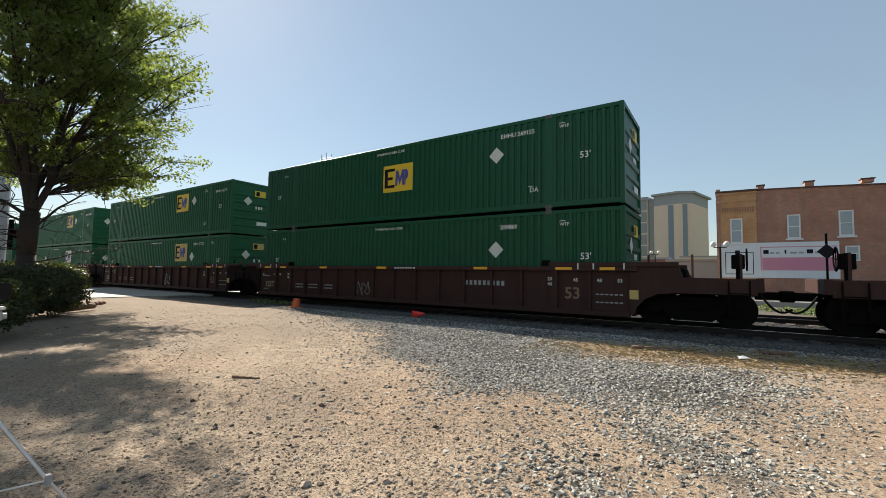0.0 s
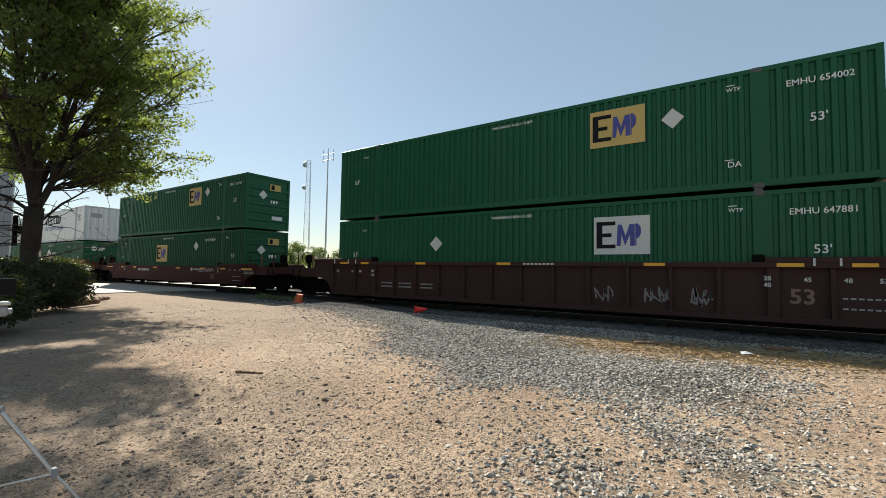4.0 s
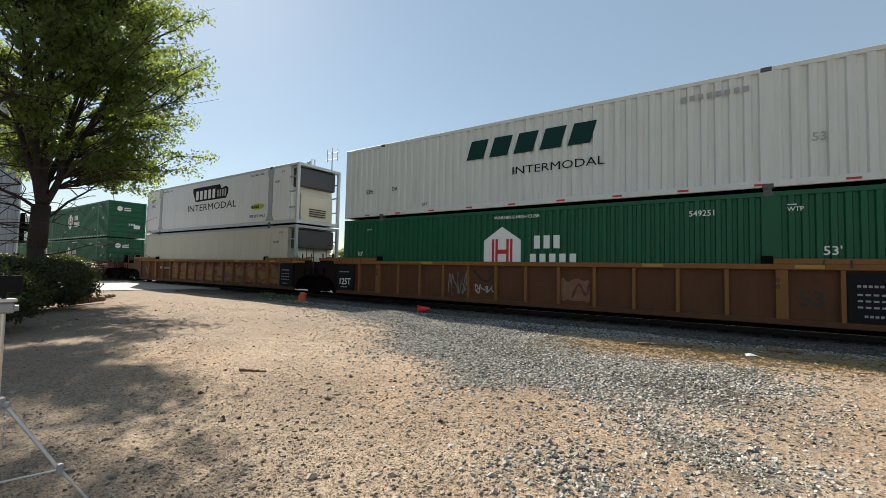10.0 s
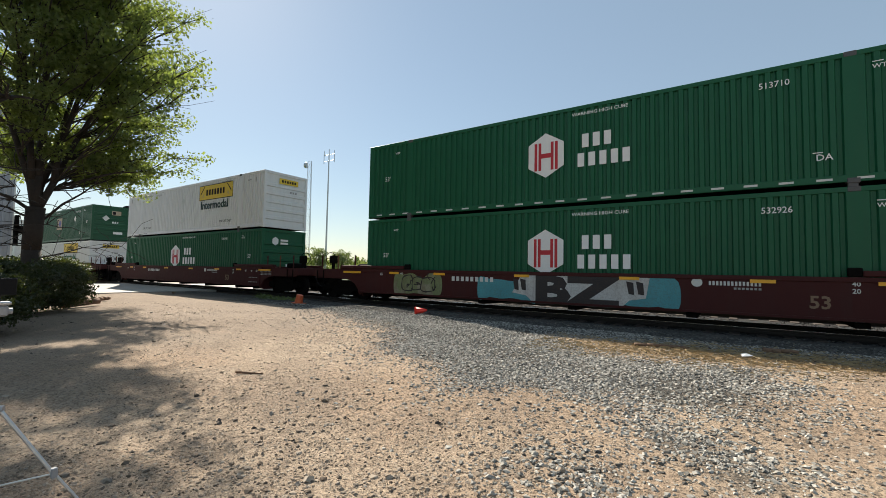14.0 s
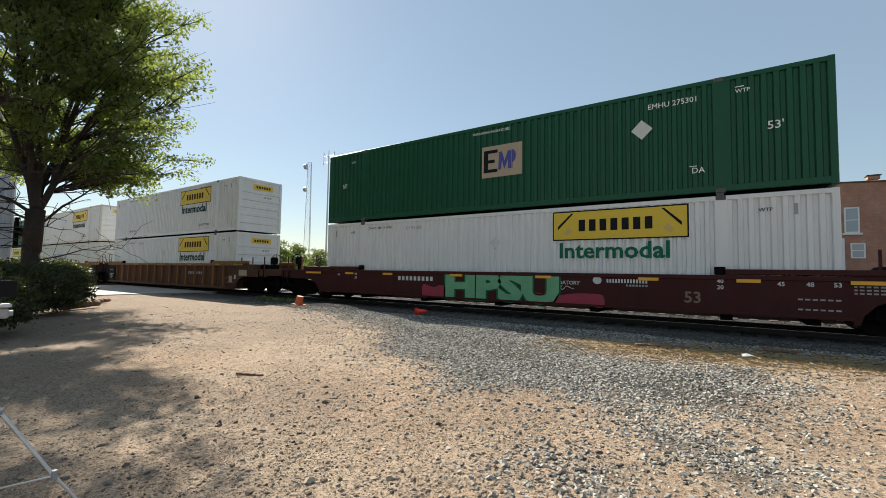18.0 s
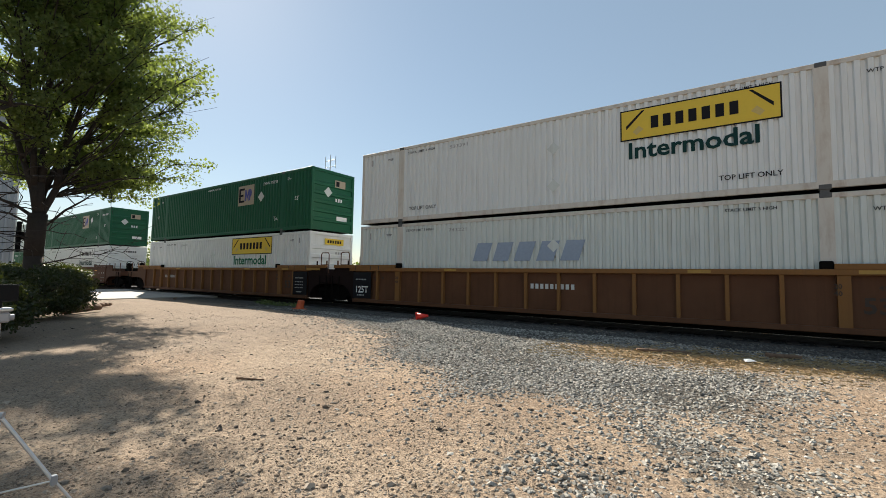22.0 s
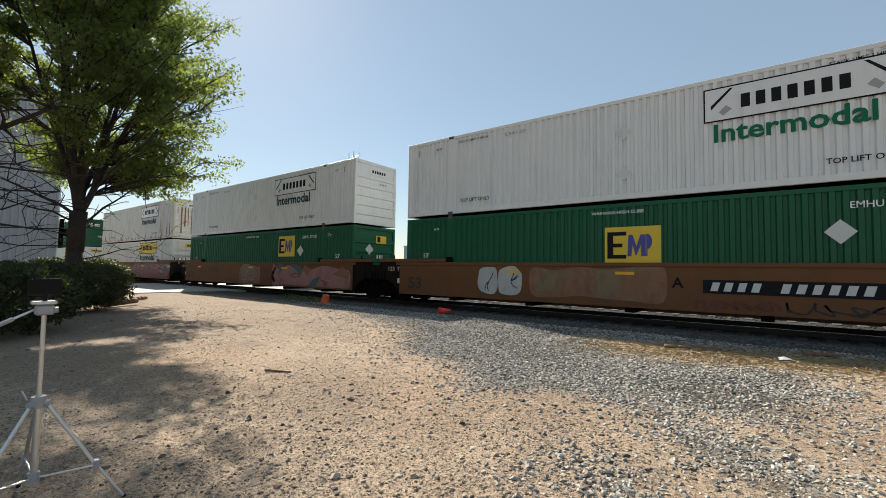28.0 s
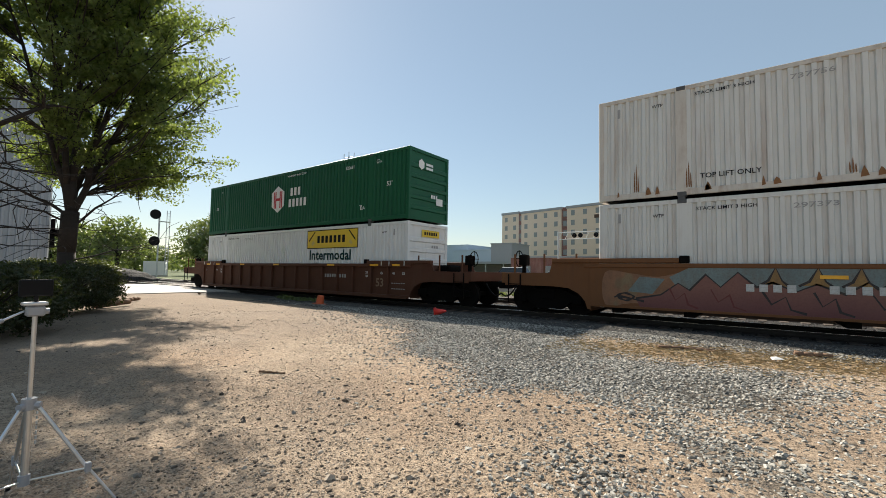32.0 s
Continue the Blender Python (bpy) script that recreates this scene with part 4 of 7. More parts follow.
def patch(car, u0, u1, v0, v1, mat, y, seed):
    """A cloud of spray paint with a lumpy outline."""
    rnd = random.Random(seed)
    n = max(5, int((u1 - u0) * 1.6))
    up = [(u0 + (u1 - u0) * i / n, v1 - rnd.random() * 0.30 * (v1 - v0)) for i in range(n + 1)]
    dn = [(u0 + (u1 - u0) * i / n, v0 + rnd.random() * 0.12 * (v1 - v0)) for i in range(n, -1, -1)]
    return flat("graffiti", [tuple(p) for p in smooth_line(up + dn, True, 4)], mat, car, y, "spray-painted patch")


def spray(name, col, wear=0.45, under=(0.13, 0.065, 0.035), line=None):
    """Spray paint: clouded, faded and worn through to the car's own paint in places."""
    n = Nodes(name)
    a = n.mix(n.noise(1.6, 5, 0.6), times(col, 0.72), times(col, 1.25))
    if line:
        a = n.mix(n.ramp(n.noise(1.1, 3), (0.52, 0.0), (0.58, 0.85)), a, line)
    a = n.mix(n.math("MULTIPLY", n.ramp(n.noise(2.6, 7, 0.72, n.stretch(1.6, 1, 0.7)), (0.46, 0.0), (0.66, 1.0)), wear), a, under)
    a = n.mix(n.ramp(n.noise(26, 3), (0.45, 0.0), (0.75, 0.35)), a, times(under, 0.6))
    return n.set(col=a, rough=0.6)


DULL_RED = spray("dull_red_spray", (0.24, 0.035, 0.04), 0.35)
def two_tone(name, high, deep, z0, z1):
    """Spray paint that goes from a deep tone at its foot to a light one above."""
    n = Nodes(name)
    x, y, z = n.xyz()
    f = n.math("ADD", z, n.math("MULTIPLY", n.math("SUBTRACT", n.noise(1.5, 4), 0.5), 0.35))
    a = n.mix(n.ramp(n.math("MULTIPLY_ADD", f, 1 / (z1 - z0), -z0 / (z1 - z0)), (0.0, 0.0), (1.0, 1.0)), deep, high)
    a = n.mix(n.ramp(n.noise(26, 4), (0.45, 0.0), (0.75, 0.3)), a, times(deep, 0.6))
    return n.set(col=a, rough=0.6)


PINK = two_tone("pink_spray", (0.31, 0.125, 0.115), (0.145, 0.038, 0.048), 0.45, 1.25)
PINK_FADE = two_tone("faded_pink_spray", (0.20, 0.085, 0.065), (0.13, 0.04, 0.04), 0.40, 0.95)
BLUE_GREY = spray("blue_grey_spray", (0.15, 0.20, 0.20), 0.35)
MINT_DULL = spray("dull_mint_spray", (0.22, 0.25, 0.20), 0.2)
PINK_PALE = spray("pale_pink_spray", (0.40, 0.18, 0.17), 0.5)
TEAL = spray("teal_spray", (0.07, 0.30, 0.34), 0.12)
TEAL_DULL = spray("dull_teal_spray", (0.045, 0.14, 0.15), 0.5)
MINT = spray("mint_spray", (0.17, 0.44, 0.23), 0.15, (0.06, 0.12, 0.06))
RUSTY_CLOUD = spray("rusty_cloud_spray", (0.25, 0.12, 0.06), 0.7, (0.14, 0.065, 0.035), (0.20, 0.15, 0.08))
SILVER = spray("silver_spray", (0.50, 0.51, 0.48), 0.2, (0.25, 0.22, 0.18))
OLIVE = spray("olive_spray", (0.20, 0.24, 0.11), 0.5, (0.10, 0.06, 0.03), (0.30, 0.28, 0.20))
CRIMSON = spray("crimson_spray", (0.38, 0.03, 0.065), 0.25)
SAFFRON = spray("yellow_olive_spray", (0.27, 0.155, 0.045), 0.6, (0.15, 0.08, 0.04), (0.17, 0.11, 0.045))
INK = spray("black_spray", (0.018, 0.016, 0.018), 0.1)
INK_RED = spray("dark_red_spray", (0.13, 0.022, 0.022), 0.3)
CHALK = spray("white_spray", (0.55, 0.55, 0.53), 0.25)
CHALK_DIM = spray("dim_white_spray", (0.24, 0.23, 0.22), 0.3)

RIB_STRIPS = ((7.4, 0.48), (4.13, 0.45), (11.69, 0.5), (14.44, 0.48), (15.69, 0.4), (0.2, 0.44), (1.38, 0.42))
LOW_STRIPS = ((6.37, 0.5), (9.45, 0.5), (12.31, 0.48), (14.44, 0.46), (16.41, 0.98), (3.3, 0.48), (1.25, 0.46), (-1.24, 0.98))
car = well_car(183.62, "ribbed", BROWN, "dark brown ribbed well car, empty of any load in view", ("c", "a"))
for o, e in ((160.07, ("a", "c")), (140.44, ("a", "a")), (120.65, ("c", "a"))):
    car = well_car(o, "ribbed", BROWN, "dark brown ribbed well car carrying two green containers", e, strips=RIB_STRIPS)
    yf = plate_marks(car, "ribbed", (11.3, 1.5, M_GREY) if o == 160.07 else None, (e[0] == "a", False))
    for u, w in ((2.38, 0.55), (3.25, 0.62), (4.28, 0.55)):
        for i in range(2):
            bars(u, 0.70 - 0.13 * i, 0.05, w, 6, M_GREY, car, yf - 0.002, "small_print")
    bars(8.3, 1.44, 0.055, 1.0, 8, M_DIA, car, YS, "small_print")
    boxpart("yellow_card", M_PALEYEL, car, (16.44, 16.66, -0.126, -0.122, 0.66, 0.90))
    if o == 140.44:
        scribble(car, 9.03, 10.17, 0.40, 1.02, CHALK, yf - 0.003, 3, 3, 0.045)
    if o == 120.65:
        scribble(car, 11.70, 12.30, 0.45, 0.90, CHALK_DIM, yf - 0.003, 4, 4, 0.05)
        scribble(car, 12.72, 13.22, 0.45, 0.90, CHALK_DIM, yf - 0.003, 5, 4, 0.05)
        scribble(car, 10.4, 10.9, 0.45, 0.85, CHALK_DIM, yf - 0.003, 6, 3, 0.045)
    if o == 160.07:
        scribble(car, 6.3, 7.0, 0.4, 0.95, CHALK_DIM, yf - 0.003, 7, 3, 0.04)
for o, lab in ((97.16, "two green containers"), (10.50, "two green containers"), (-13.15, "a white and a green container"), (-36.88, "a green and a white container")):
    car = well_car(o, "smooth", MAROON, "maroon smooth-sided well car carrying " + lab, ("c", "c"), strips=LOW_STRIPS, low=True)
    yf = plate_marks(car, "smooth", (4.05, 1.65, M_DIA))
    for i in range(3):
        bars(16.45, 1.04 - 0.07 * i, 0.035, 0.95, 9, M_GREY, car, -0.124, "small_print")
    bars(11.5, 1.02, 0.10, 1.05, 14, M_DIA, car, yf, "name_bars")
    bars(12.0, 0.93, 0.05, 0.55, 7, M_GREY, car, yf, "small_print")
    ring = [(11.25 + 0.12 * math.cos(i * math.pi / 6), 1.08 + 0.11 * math.sin(i * math.pi / 6)) for i in range(12)]
    flat("round_badge", ring, M_DIA, car, yf, "white round badge")
    if o == 97.16:
        scribble(car, 12.57, 13.68, 0.96, 1.16, CHALK, yf - 0.004, 8, 5, 0.04)
    if o == 10.50:
        patch(car, 5.1, 7.1, 0.34, 1.22, TEAL, yf - 0.003, 5)
        patch(car, 8.6, 10.85, 0.34, 1.25, TEAL, yf - 0.003, 6)
        flat("graffiti", [(6.3, 0.62), (6.75, 0.55), (7.0, 0.34), (9.5, 0.36), (9.7, 0.55), (10.1, 0.62), (10.2, 1.18), (9.5, 1.2), (8.2, 1.18), (7.4, 1.22), (6.6, 1.18)], CHALK, car, yf - 0.008)
        lettering("B", 7.02, 0.38, 0.80, INK, car, yf - 0.013, 1.7, 0.07, "graffiti_letter")
        lettering("Z", 8.05, 0.38, 0.78, INK, car, yf - 0.013, 1.9, 0.07, "graffiti_letter")
        for u in (6.38, 6.62, 9.68, 9.92):
            flat("graffiti", [(u, 0.72), (u + 0.14, 0.70), (u + 0.12, 1.02), (u - 0.06, 1.06)], INK, car, yf - 0.013)
        patch(car, 1.5, 3.6, 0.36, 1.18, OLIVE, yf - 0.003, 9)
        letters(car, 1.9, 3.3, 0.45, 1.10, 3, OLIVE, INK, yf - 0.007, 10, 0.3, 3, 0.05)
    if o == -36.88:
        patch(car, 5.2, 6.4, 0.34, 0.85, CRIMSON, yf - 0.003, 11)
        patch(car, 9.4, 11.4, 0.32, 0.70, CRIMSON, yf - 0.003, 12)
        lettering("HPSU", 6.15, 0.42, 0.80, M_GREENT, car, yf - 0.006, 1.52, 0.13, "graffiti_letter")
        lettering("HPSU", 6.15, 0.42, 0.80, MINT, car, yf - 0.010, 1.52, 0.085, "graffiti_letter")
        lettering("PREDATORY", 9.91, 0.94, 0.11, CHALK, car, yf - 0.005, 1.0, 0.03, "graffiti_letter")
        scribble(car, 10.1, 10.6, 0.78, 0.9, CHALK, yf - 0.004, 13, 2, 0.025)
for o, e, lab in ((73.50, ("a", "c"), "a refrigerated and a green container"), (53.80, ("a", "a"), "a grey-white and a green container"), (34.11, ("c", "a"), "two refrigerated containers"),
                  (-60.42, ("a", "c"), "two white containers"), (-80.08, ("a", "a"), "two white containers"), (-99.69, ("c", "a"), "a green and a white container")):
    body = OCHRE_DARK
    car = well_car(o, "ribbed", REDBROWN if o == -60.42 else body, "rust-stained ochre ribbed well car carrying " + lab, e, chord_mat=YELLOW, strips=((4.18, 0.49), (11.5, 0.49), (16.41, 0.9), (14.6, 0.5)))
    num = {73.50: (11.62, 1.5, M_WHITE), 34.11: (2.45, 1.4, M_WHITE), -60.42: (11.44, 1.6, M_GREY), -99.69: (2.45, 1.4, M_GREY), -80.08: (7.3, 1.4, M_DIA)}.get(o)
    yf = plate_marks(car, "ribbed", num, (e[0] == "a", e[1] == "a"), M_DARKMARK, True)
    if o == 34.11:
        for i in range(2, 13):
            a = 1.07 + 1.028 * (i + 1)
            patch(car, a + 0.02, a + 0.92, 0.32, 1.38, SAFFRON, yf - 0.003, 20 + i)
            letters(car, a + 0.12, a + 0.82, 0.50, 1.28, 1, SAFFRON, DULL_RED, yf - 0.008, 30 + i, 0.36, 2, 0.11)
        scribble(car, 0.3, 0.93, 0.5, 1.1, CHALK_DIM, yf - 0.003, 14, 3, 0.04)
    if o == 73.50:
        scribble(car, 16.57, 17.66, 0.92, 1.24, CHALK, -0.124, 15, 6, 0.035)
    if o == 53.80:
        scribble(car, 5.29, 6.05, 0.42, 1.2, CHALK_DIM, yf - 0.003, 16, 5, 0.04)
        scribble(car, 6.35, 7.05, 0.50, 0.78, CHALK, yf - 0.003, 17, 4, 0.035)
        stroke(car, ((6.3, 1.25), (6.6, 0.95), (6.85, 0.92), (7.1, 1.25)), 0.09, INK, yf - 0.003)
        patch(car, 9.3, 10.1, 0.4, 1.1, RUSTY_CLOUD, yf - 0.003, 18)
        stroke(car, ((9.6, 0.5), (9.8, 0.9), (10.0, 0.6), (10.1, 0.95)), 0.08, INK_RED, yf - 0.007)
    if o == -60.42:
        boxpart("purple_card", plain("purple_sticker", (0.10, 0.04, 0.22), 0.5), car, (15.46, 15.62, yf - 0.004, yf, 0.68, 0.86))
        boxpart("yellow_card", M_PALEYEL, car, (15.79, 16.10, yf - 0.004, yf, 0.53, 0.88))
        boxpart("white_card", M_DIA, car, (16.42, 16.56, -0.126, -0.122, 0.72, 0.93))
        boxpart("pale_patch", M_TANLOGO, car, (16.84, 17.56, -0.126, -0.122, 0.90, 1.20))
car = well_car(-123.49, "smooth", REDBROWN, "faded brown smooth-sided well car carrying a green and a white container", ("c", "c"), strips=LOW_STRIPS[2:4])
yf = plate_marks(car, "smooth")
boxpart("number_board", M_BLACK, car, (2.6, 4.6, yf - 0.005, yf - 0.001, 0.85, 1.10))
bars(2.7, 0.89, 0.16, 1.8, 10, M_WHITE, car, yf - 0.006, "number_bars")
for o, e, g in ((-147.13, ("a", "c"), "w"), (-166.71, ("a", "a"), "f"), (-186.22, ("c", "a"), "p")):
    car = well_car(o, "smooth", TAN, "ochre smooth-sided well car covered with faded graffiti", e, strips={"w": ((4.42, 0.45), (7.8, 0.5)), "f": ((7.88, 0.5), (11.12, 0.52), (1.6, 0.4)), "p": ((11.1, 0.5), (16.2, 0.5), (4.6, 0.45))}[g])
    yf = -0.155
    lettering("53", 0.15, 0.58, 0.42, M_DARKMARK, car, yf - 0.004, 1.2, 0.04)
    if e[0] == "a":
        lettering("125", -1.00, 1.22, 0.16, M_TANLOGO, car, -0.126, 1.2, 0.04)
        lettering("T", -0.50, 1.22, 0.16, M_TANLOGO, car, -0.126, 1.2, 0.04)
        boxpart("white_card", M_DIA, car, (-0.46, -0.33, -0.128, -0.122, 0.74, 0.92))
    lettering("53", 14.7, 0.58, 0.42, M_DARKMARK, car, yf - 0.004, 1.2, 0.04)
    if g == "w":
        rnd = random.Random(41)
        for u, v, w, h, s in ((3.72, 0.95, 0.78, 0.90, 1), (4.52, 0.96, 0.85, 0.96, 2)):
            ctrl = blob(u, v, w, h, rnd, 0.12)
            flat("graffiti", [tuple(p) for p in smooth_line(ctrl, True, 4)], SILVER, car, yf - 0.003 * s)
            for k in range(4):
                a = rnd.random() * 6.28
                stroke(car, ((u + 0.05, v), (u + 0.2 * math.cos(a), v + 0.2 * math.sin(a)), (u + 0.36 * math.cos(a + 0.2), v + 0.36 * math.sin(a + 0.2))), 0.035, INK, yf - 0.003 * s - 0.005)
        lettering("A", 9.2, 0.92, 0.26, M_BLACK, car, yf - 0.004, 1.0, 0.04)
        boxpart("number_board", M_BLACK, car, (9.87, 13.05, yf - 0.005, yf - 0.001, 0.80, 1.13))
        for i in range(11):
            if i != 4:
                u = 10.02 + i * 0.268
                flat("number_bar", [(u, 0.86), (u + 0.15, 0.86), (u + 0.21, 1.07), (u + 0.06, 1.07)], M_DIA, car, yf - 0.006)
        scribble(car, 9.67, 11.35, 0.42, 0.66, INK_RED, yf - 0.004, 43, 6, 0.05)
        scribble(car, 11.47, 13.4, 0.42, 0.66, INK, yf - 0.004, 44, 6, 0.045)
        patch(car, 5.3, 9.0, 0.5, 1.45, RUSTY_CLOUD, yf - 0.003, 45)
    elif g == "f":
        scribble(car, 3.0, 4.25, 0.92, 1.38, INK, yf - 0.004, 51, 5, 0.05)
        patch(car, 6.9, 9.0, 0.36, 1.46, RUSTY_CLOUD, yf - 0.003, 52)
        letters(car, 7.15, 8.9, 0.48, 1.44, 2, RUSTY_CLOUD, CHALK_DIM, yf - 0.007, 53, 0.35, 2, 0.045)
        stroke(car, ((7.3, 1.3), (7.7, 1.05), (8.3, 1.15), (8.7, 0.85), (8.2, 0.7)), 0.05, CHALK_DIM, yf - 0.024)
        for ctrl in (((9.05, 1.16), (9.45, 1.2), (9.85, 1.14)), ((9.45, 1.18), (9.42, 0.8), (9.46, 0.5)), ((9.85, 1.2), (10.1, 0.9), (10.5, 0.55)), ((10.55, 1.3), (10.2, 0.9), (9.85, 0.55))):
            stroke(car, ctrl, 0.17, INK_RED, yf - 0.006)
        patch(car, 10.3, 16.3, 0.34, 1.47, PINK_PALE, yf - 0.003, 55)
        flat("graffiti", [(10.67, 1.48), (11.3, 1.5), (11.15, 1.15), (10.75, 0.92), (10.9, 1.2)], TEAL_DULL, car, yf - 0.008)
        flat("graffiti", [(11.85, 1.47), (12.4, 1.44), (12.95, 1.20), (12.6, 0.92), (12.35, 1.15)], TEAL_DULL, car, yf - 0.008)
        flat("graffiti", [(13.3, 0.36), (13.9, 0.36), (14.3, 0.9), (13.7, 0.75)], TEAL_DULL, car, yf - 0.008)
        flat("graffiti", [(13.0, 1.42), (13.6, 1.2), (13.3, 0.9), (12.9, 1.15)], RUSTY_CLOUD, car, yf - 0.008)
        flat("graffiti", [(14.3, 0.75), (14.9, 0.60), (14.6, 0.45)], RUSTY_CLOUD, car, yf - 0.010)
        stroke(car, ((14.3, 0.75), (14.9, 0.60), (14.6, 0.45)), 0.045, INK_RED, yf - 0.014, True, soft=1)
        flat("graffiti", [(15.2, 1.0), (15.8, 1.35), (16.3, 1.1), (16.2, 0.8)], RUSTY_CLOUD, car, yf - 0.010)
        stroke(car, ((11.9, 0.9), (12.3, 1.0), (12.7, 0.9), (12.3, 0.82)), 0.05, INK_RED, yf - 0.008, True)
        stroke(car, ((10.9, 0.4), (11.1, 0.7), (11.3, 0.4)), 0.05, INK_RED, yf - 0.008)
    else:
        # the faded half: a rust-coloured cloud, a jagged dull pink run, tan arrow heads and blue-grey corners
        patch(car, 0.1, 8.8, 0.40, 1.46, RUSTY_CLOUD, yf - 0.003, 61)
        flat("graffiti", [(1.9, 0.9), (6.3, 0.9), (6.2, 1.3), (5.9, 1.47), (2.2, 1.47), (1.7, 1.2)], BLUE_GREY, car, yf - 0.005)
        low_crest = [(0.9, 0.62), (1.5, 0.74), (1.9, 1.05), (2.15, 0.88), (2.5, 1.28), (2.8, 0.98), (3.15, 1.34), (3.5, 1.0), (3.8, 1.12), (4.2, 0.92), (4.55, 1.10), (5.0, 0.90), (5.35, 1.16), (5.7, 0.92), (6.1, 1.22), (6.4, 0.98), (6.7, 1.12),
                     (7.1, 0.86), (7.9, 0.70), (8.7, 0.62)]
        flat("graffiti", low_crest + [(8.6, 0.40), (1.0, 0.40)], PINK_FADE, car, yf - 0.008)
        stroke(car, low_crest, 0.05, INK, yf - 0.013, soft=1)
        flat("graffiti", [(7.5, 0.40), (8.95, 0.40), (8.85, 0.85), (8.2, 0.70), (7.7, 0.62)], TEAL_DULL, car, yf - 0.013)
        flat("graffiti", [(0.7, 0.80), (1.3, 0.75), (1.6, 1.15), (1.0, 1.2)], BLUE_GREY, car, yf - 0.008)
        for u, w in ((3.55, 0.55), (4.25, 0.60), (4.95, 0.55), (5.55, 0.50)):
            flat("graffiti", [(u, 1.05), (u + w * 0.3, 1.16), (u + w * 0.55, 1.46), (u + w * 0.75, 1.16), (u + w, 1.02), (u + w * 0.5, 1.08)], SAFFRON, car, yf - 0.010)
            stroke(car, ((u, 1.05), (u + w * 0.3, 1.16), (u + w * 0.55, 1.46), (u + w * 0.75, 1.16), (u + w, 1.02)), 0.05, INK, yf - 0.015, soft=1)
        for u, k in ((1.7, 0.9), (2.6, 1.0), (3.6, 1.1), (4.5, 0.9), (5.4, 1.1), (6.2, 0.9)):
            stroke(car, ((u, 0.92), (u + 0.15 * k, 0.62), (u + 0.38 * k, 0.80), (u + 0.46 * k, 0.52), (u + 0.7 * k, 0.44)), 0.05, INK if u > 3 else INK_RED, yf - 0.014, soft=1)
        stroke(car, ((0.35, 0.62), (0.6, 0.75), (0.85, 0.66), (0.65, 0.55), (0.45, 0.66), (1.1, 0.55)), 0.06, INK, yf - 0.013)
        stroke(car, ((6.0, 1.42), (6.25, 0.95), (6.55, 0.88), (6.75, 1.2), (6.95, 0.98), (7.5, 0.78), (8.6, 0.72)), 0.05, INK, yf - 0.015, soft=2)
        for sd in (1, 2, 3):
            scribble(car, 6.9, 8.3, 0.98 + 0.12 * sd, 1.14 + 0.12 * sd, SAFFRON, yf - 0.013, 70 + sd, 5, 0.03)
        bars(3.3, 0.90, 0.17, 1.0, 4, CHALK, car, yf - 0.022, "number_bars")
        bars(4.75, 0.90, 0.17, 1.5, 6, CHALK, car, yf - 0.022, "number_bars")
        # the fresh half: one run of joined, pointed, humped letters nobody can read, dull blue behind their shoulders
        flat("graffiti", [(8.9, 0.9), (16.5, 0.9), (16.6, 1.3), (16.2, 1.47), (9.4, 1.47)], BLUE_GREY, car, yf - 0.004)
        crest = [(8.75, 0.95), (8.85, 1.28), (9.15, 1.10), (9.30, 1.42), (9.70, 1.22)]
        for u0, u1 in ((9.85, 10.75), (10.85, 11.35), (11.45, 12.45), (12.60, 13.60), (13.75, 15.25)):
            w = u1 - u0
            crest += [(u0, 1.20), (u0 + 0.08 * w, 1.38), (u0 + 0.25 * w, 1.475), (u0 + 0.48 * w, 1.46), (u0 + 0.72 * w, 1.30), (u1, 1.34)]
        crest += [(15.45, 1.42), (15.60, 1.18), (16.0, 1.10), (16.35, 0.98), (16.40, 0.70), (16.15, 0.40)]
        flat("graffiti", crest + [(9.0, 0.40), (8.95, 0.75)], PINK, car, yf - 0.010, "dull pink graffiti letters with black edges")
        stroke(car, crest, 0.06, INK, yf - 0.016, soft=1)
        for u, k in ((9.4, 1.0), (10.35, 0.9), (11.2, 1.1), (12.0, 1.0), (13.0, 1.15)):
            stroke(car, ((u, 1.16), (u + 0.12 * k, 0.80), (u + 0.34 * k, 0.98), (u + 0.42 * k, 0.62), (u + 0.62 * k, 0.42)), 0.055, INK, yf - 0.016, soft=1)
            stroke(car, ((u + 0.10, 0.62), (u + 0.30 * k, 0.74), (u + 0.50 * k, 0.58)), 0.045, INK_RED, yf - 0.016, soft=2)
            stroke(car, ((u + 0.55 * k, 1.24), (u + 0.62 * k, 0.98), (u + 0.80 * k, 0.86)), 0.075, INK, yf - 0.016, soft=2)
        for pts in ([(11.75, 0.98), (11.90, 1.14), (12.02, 0.92)], [(12.75, 1.0), (12.95, 1.18), (13.08, 0.95)], [(10.0, 0.78), (10.45, 0.70), (10.55, 1.02), (10.2, 0.88)]):
            flat("graffiti", pts, BLUE_GREY, car, yf - 0.014)
            stroke(car, pts, 0.07, INK, yf - 0.019, True, soft=2)
        eye = [(14.55, 1.10), (15.10, 1.02), (15.45, 0.88), (15.30, 0.74), (14.95, 0.70), (14.72, 0.84)]
        flat("graffiti", eye, MINT_DULL, car, yf - 0.014)
        stroke(car, eye, 0.10, INK, yf - 0.019, True, soft=3)
        stroke(car, ((15.45, 0.90), (15.9, 0.92), (16.35, 0.84)), 0.04, INK_RED, yf - 0.016)
        stroke(car, ((13.9, 0.95), (14.2, 0.70), (14.5, 0.62), (14.62, 0.80)), 0.05, INK_RED, yf - 0.016)
        stroke(car, ((15.5, 1.40), (15.62, 1.0), (15.85, 1.05), (15.9, 1.38)), 0.08, INK, yf - 0.016, soft=2)
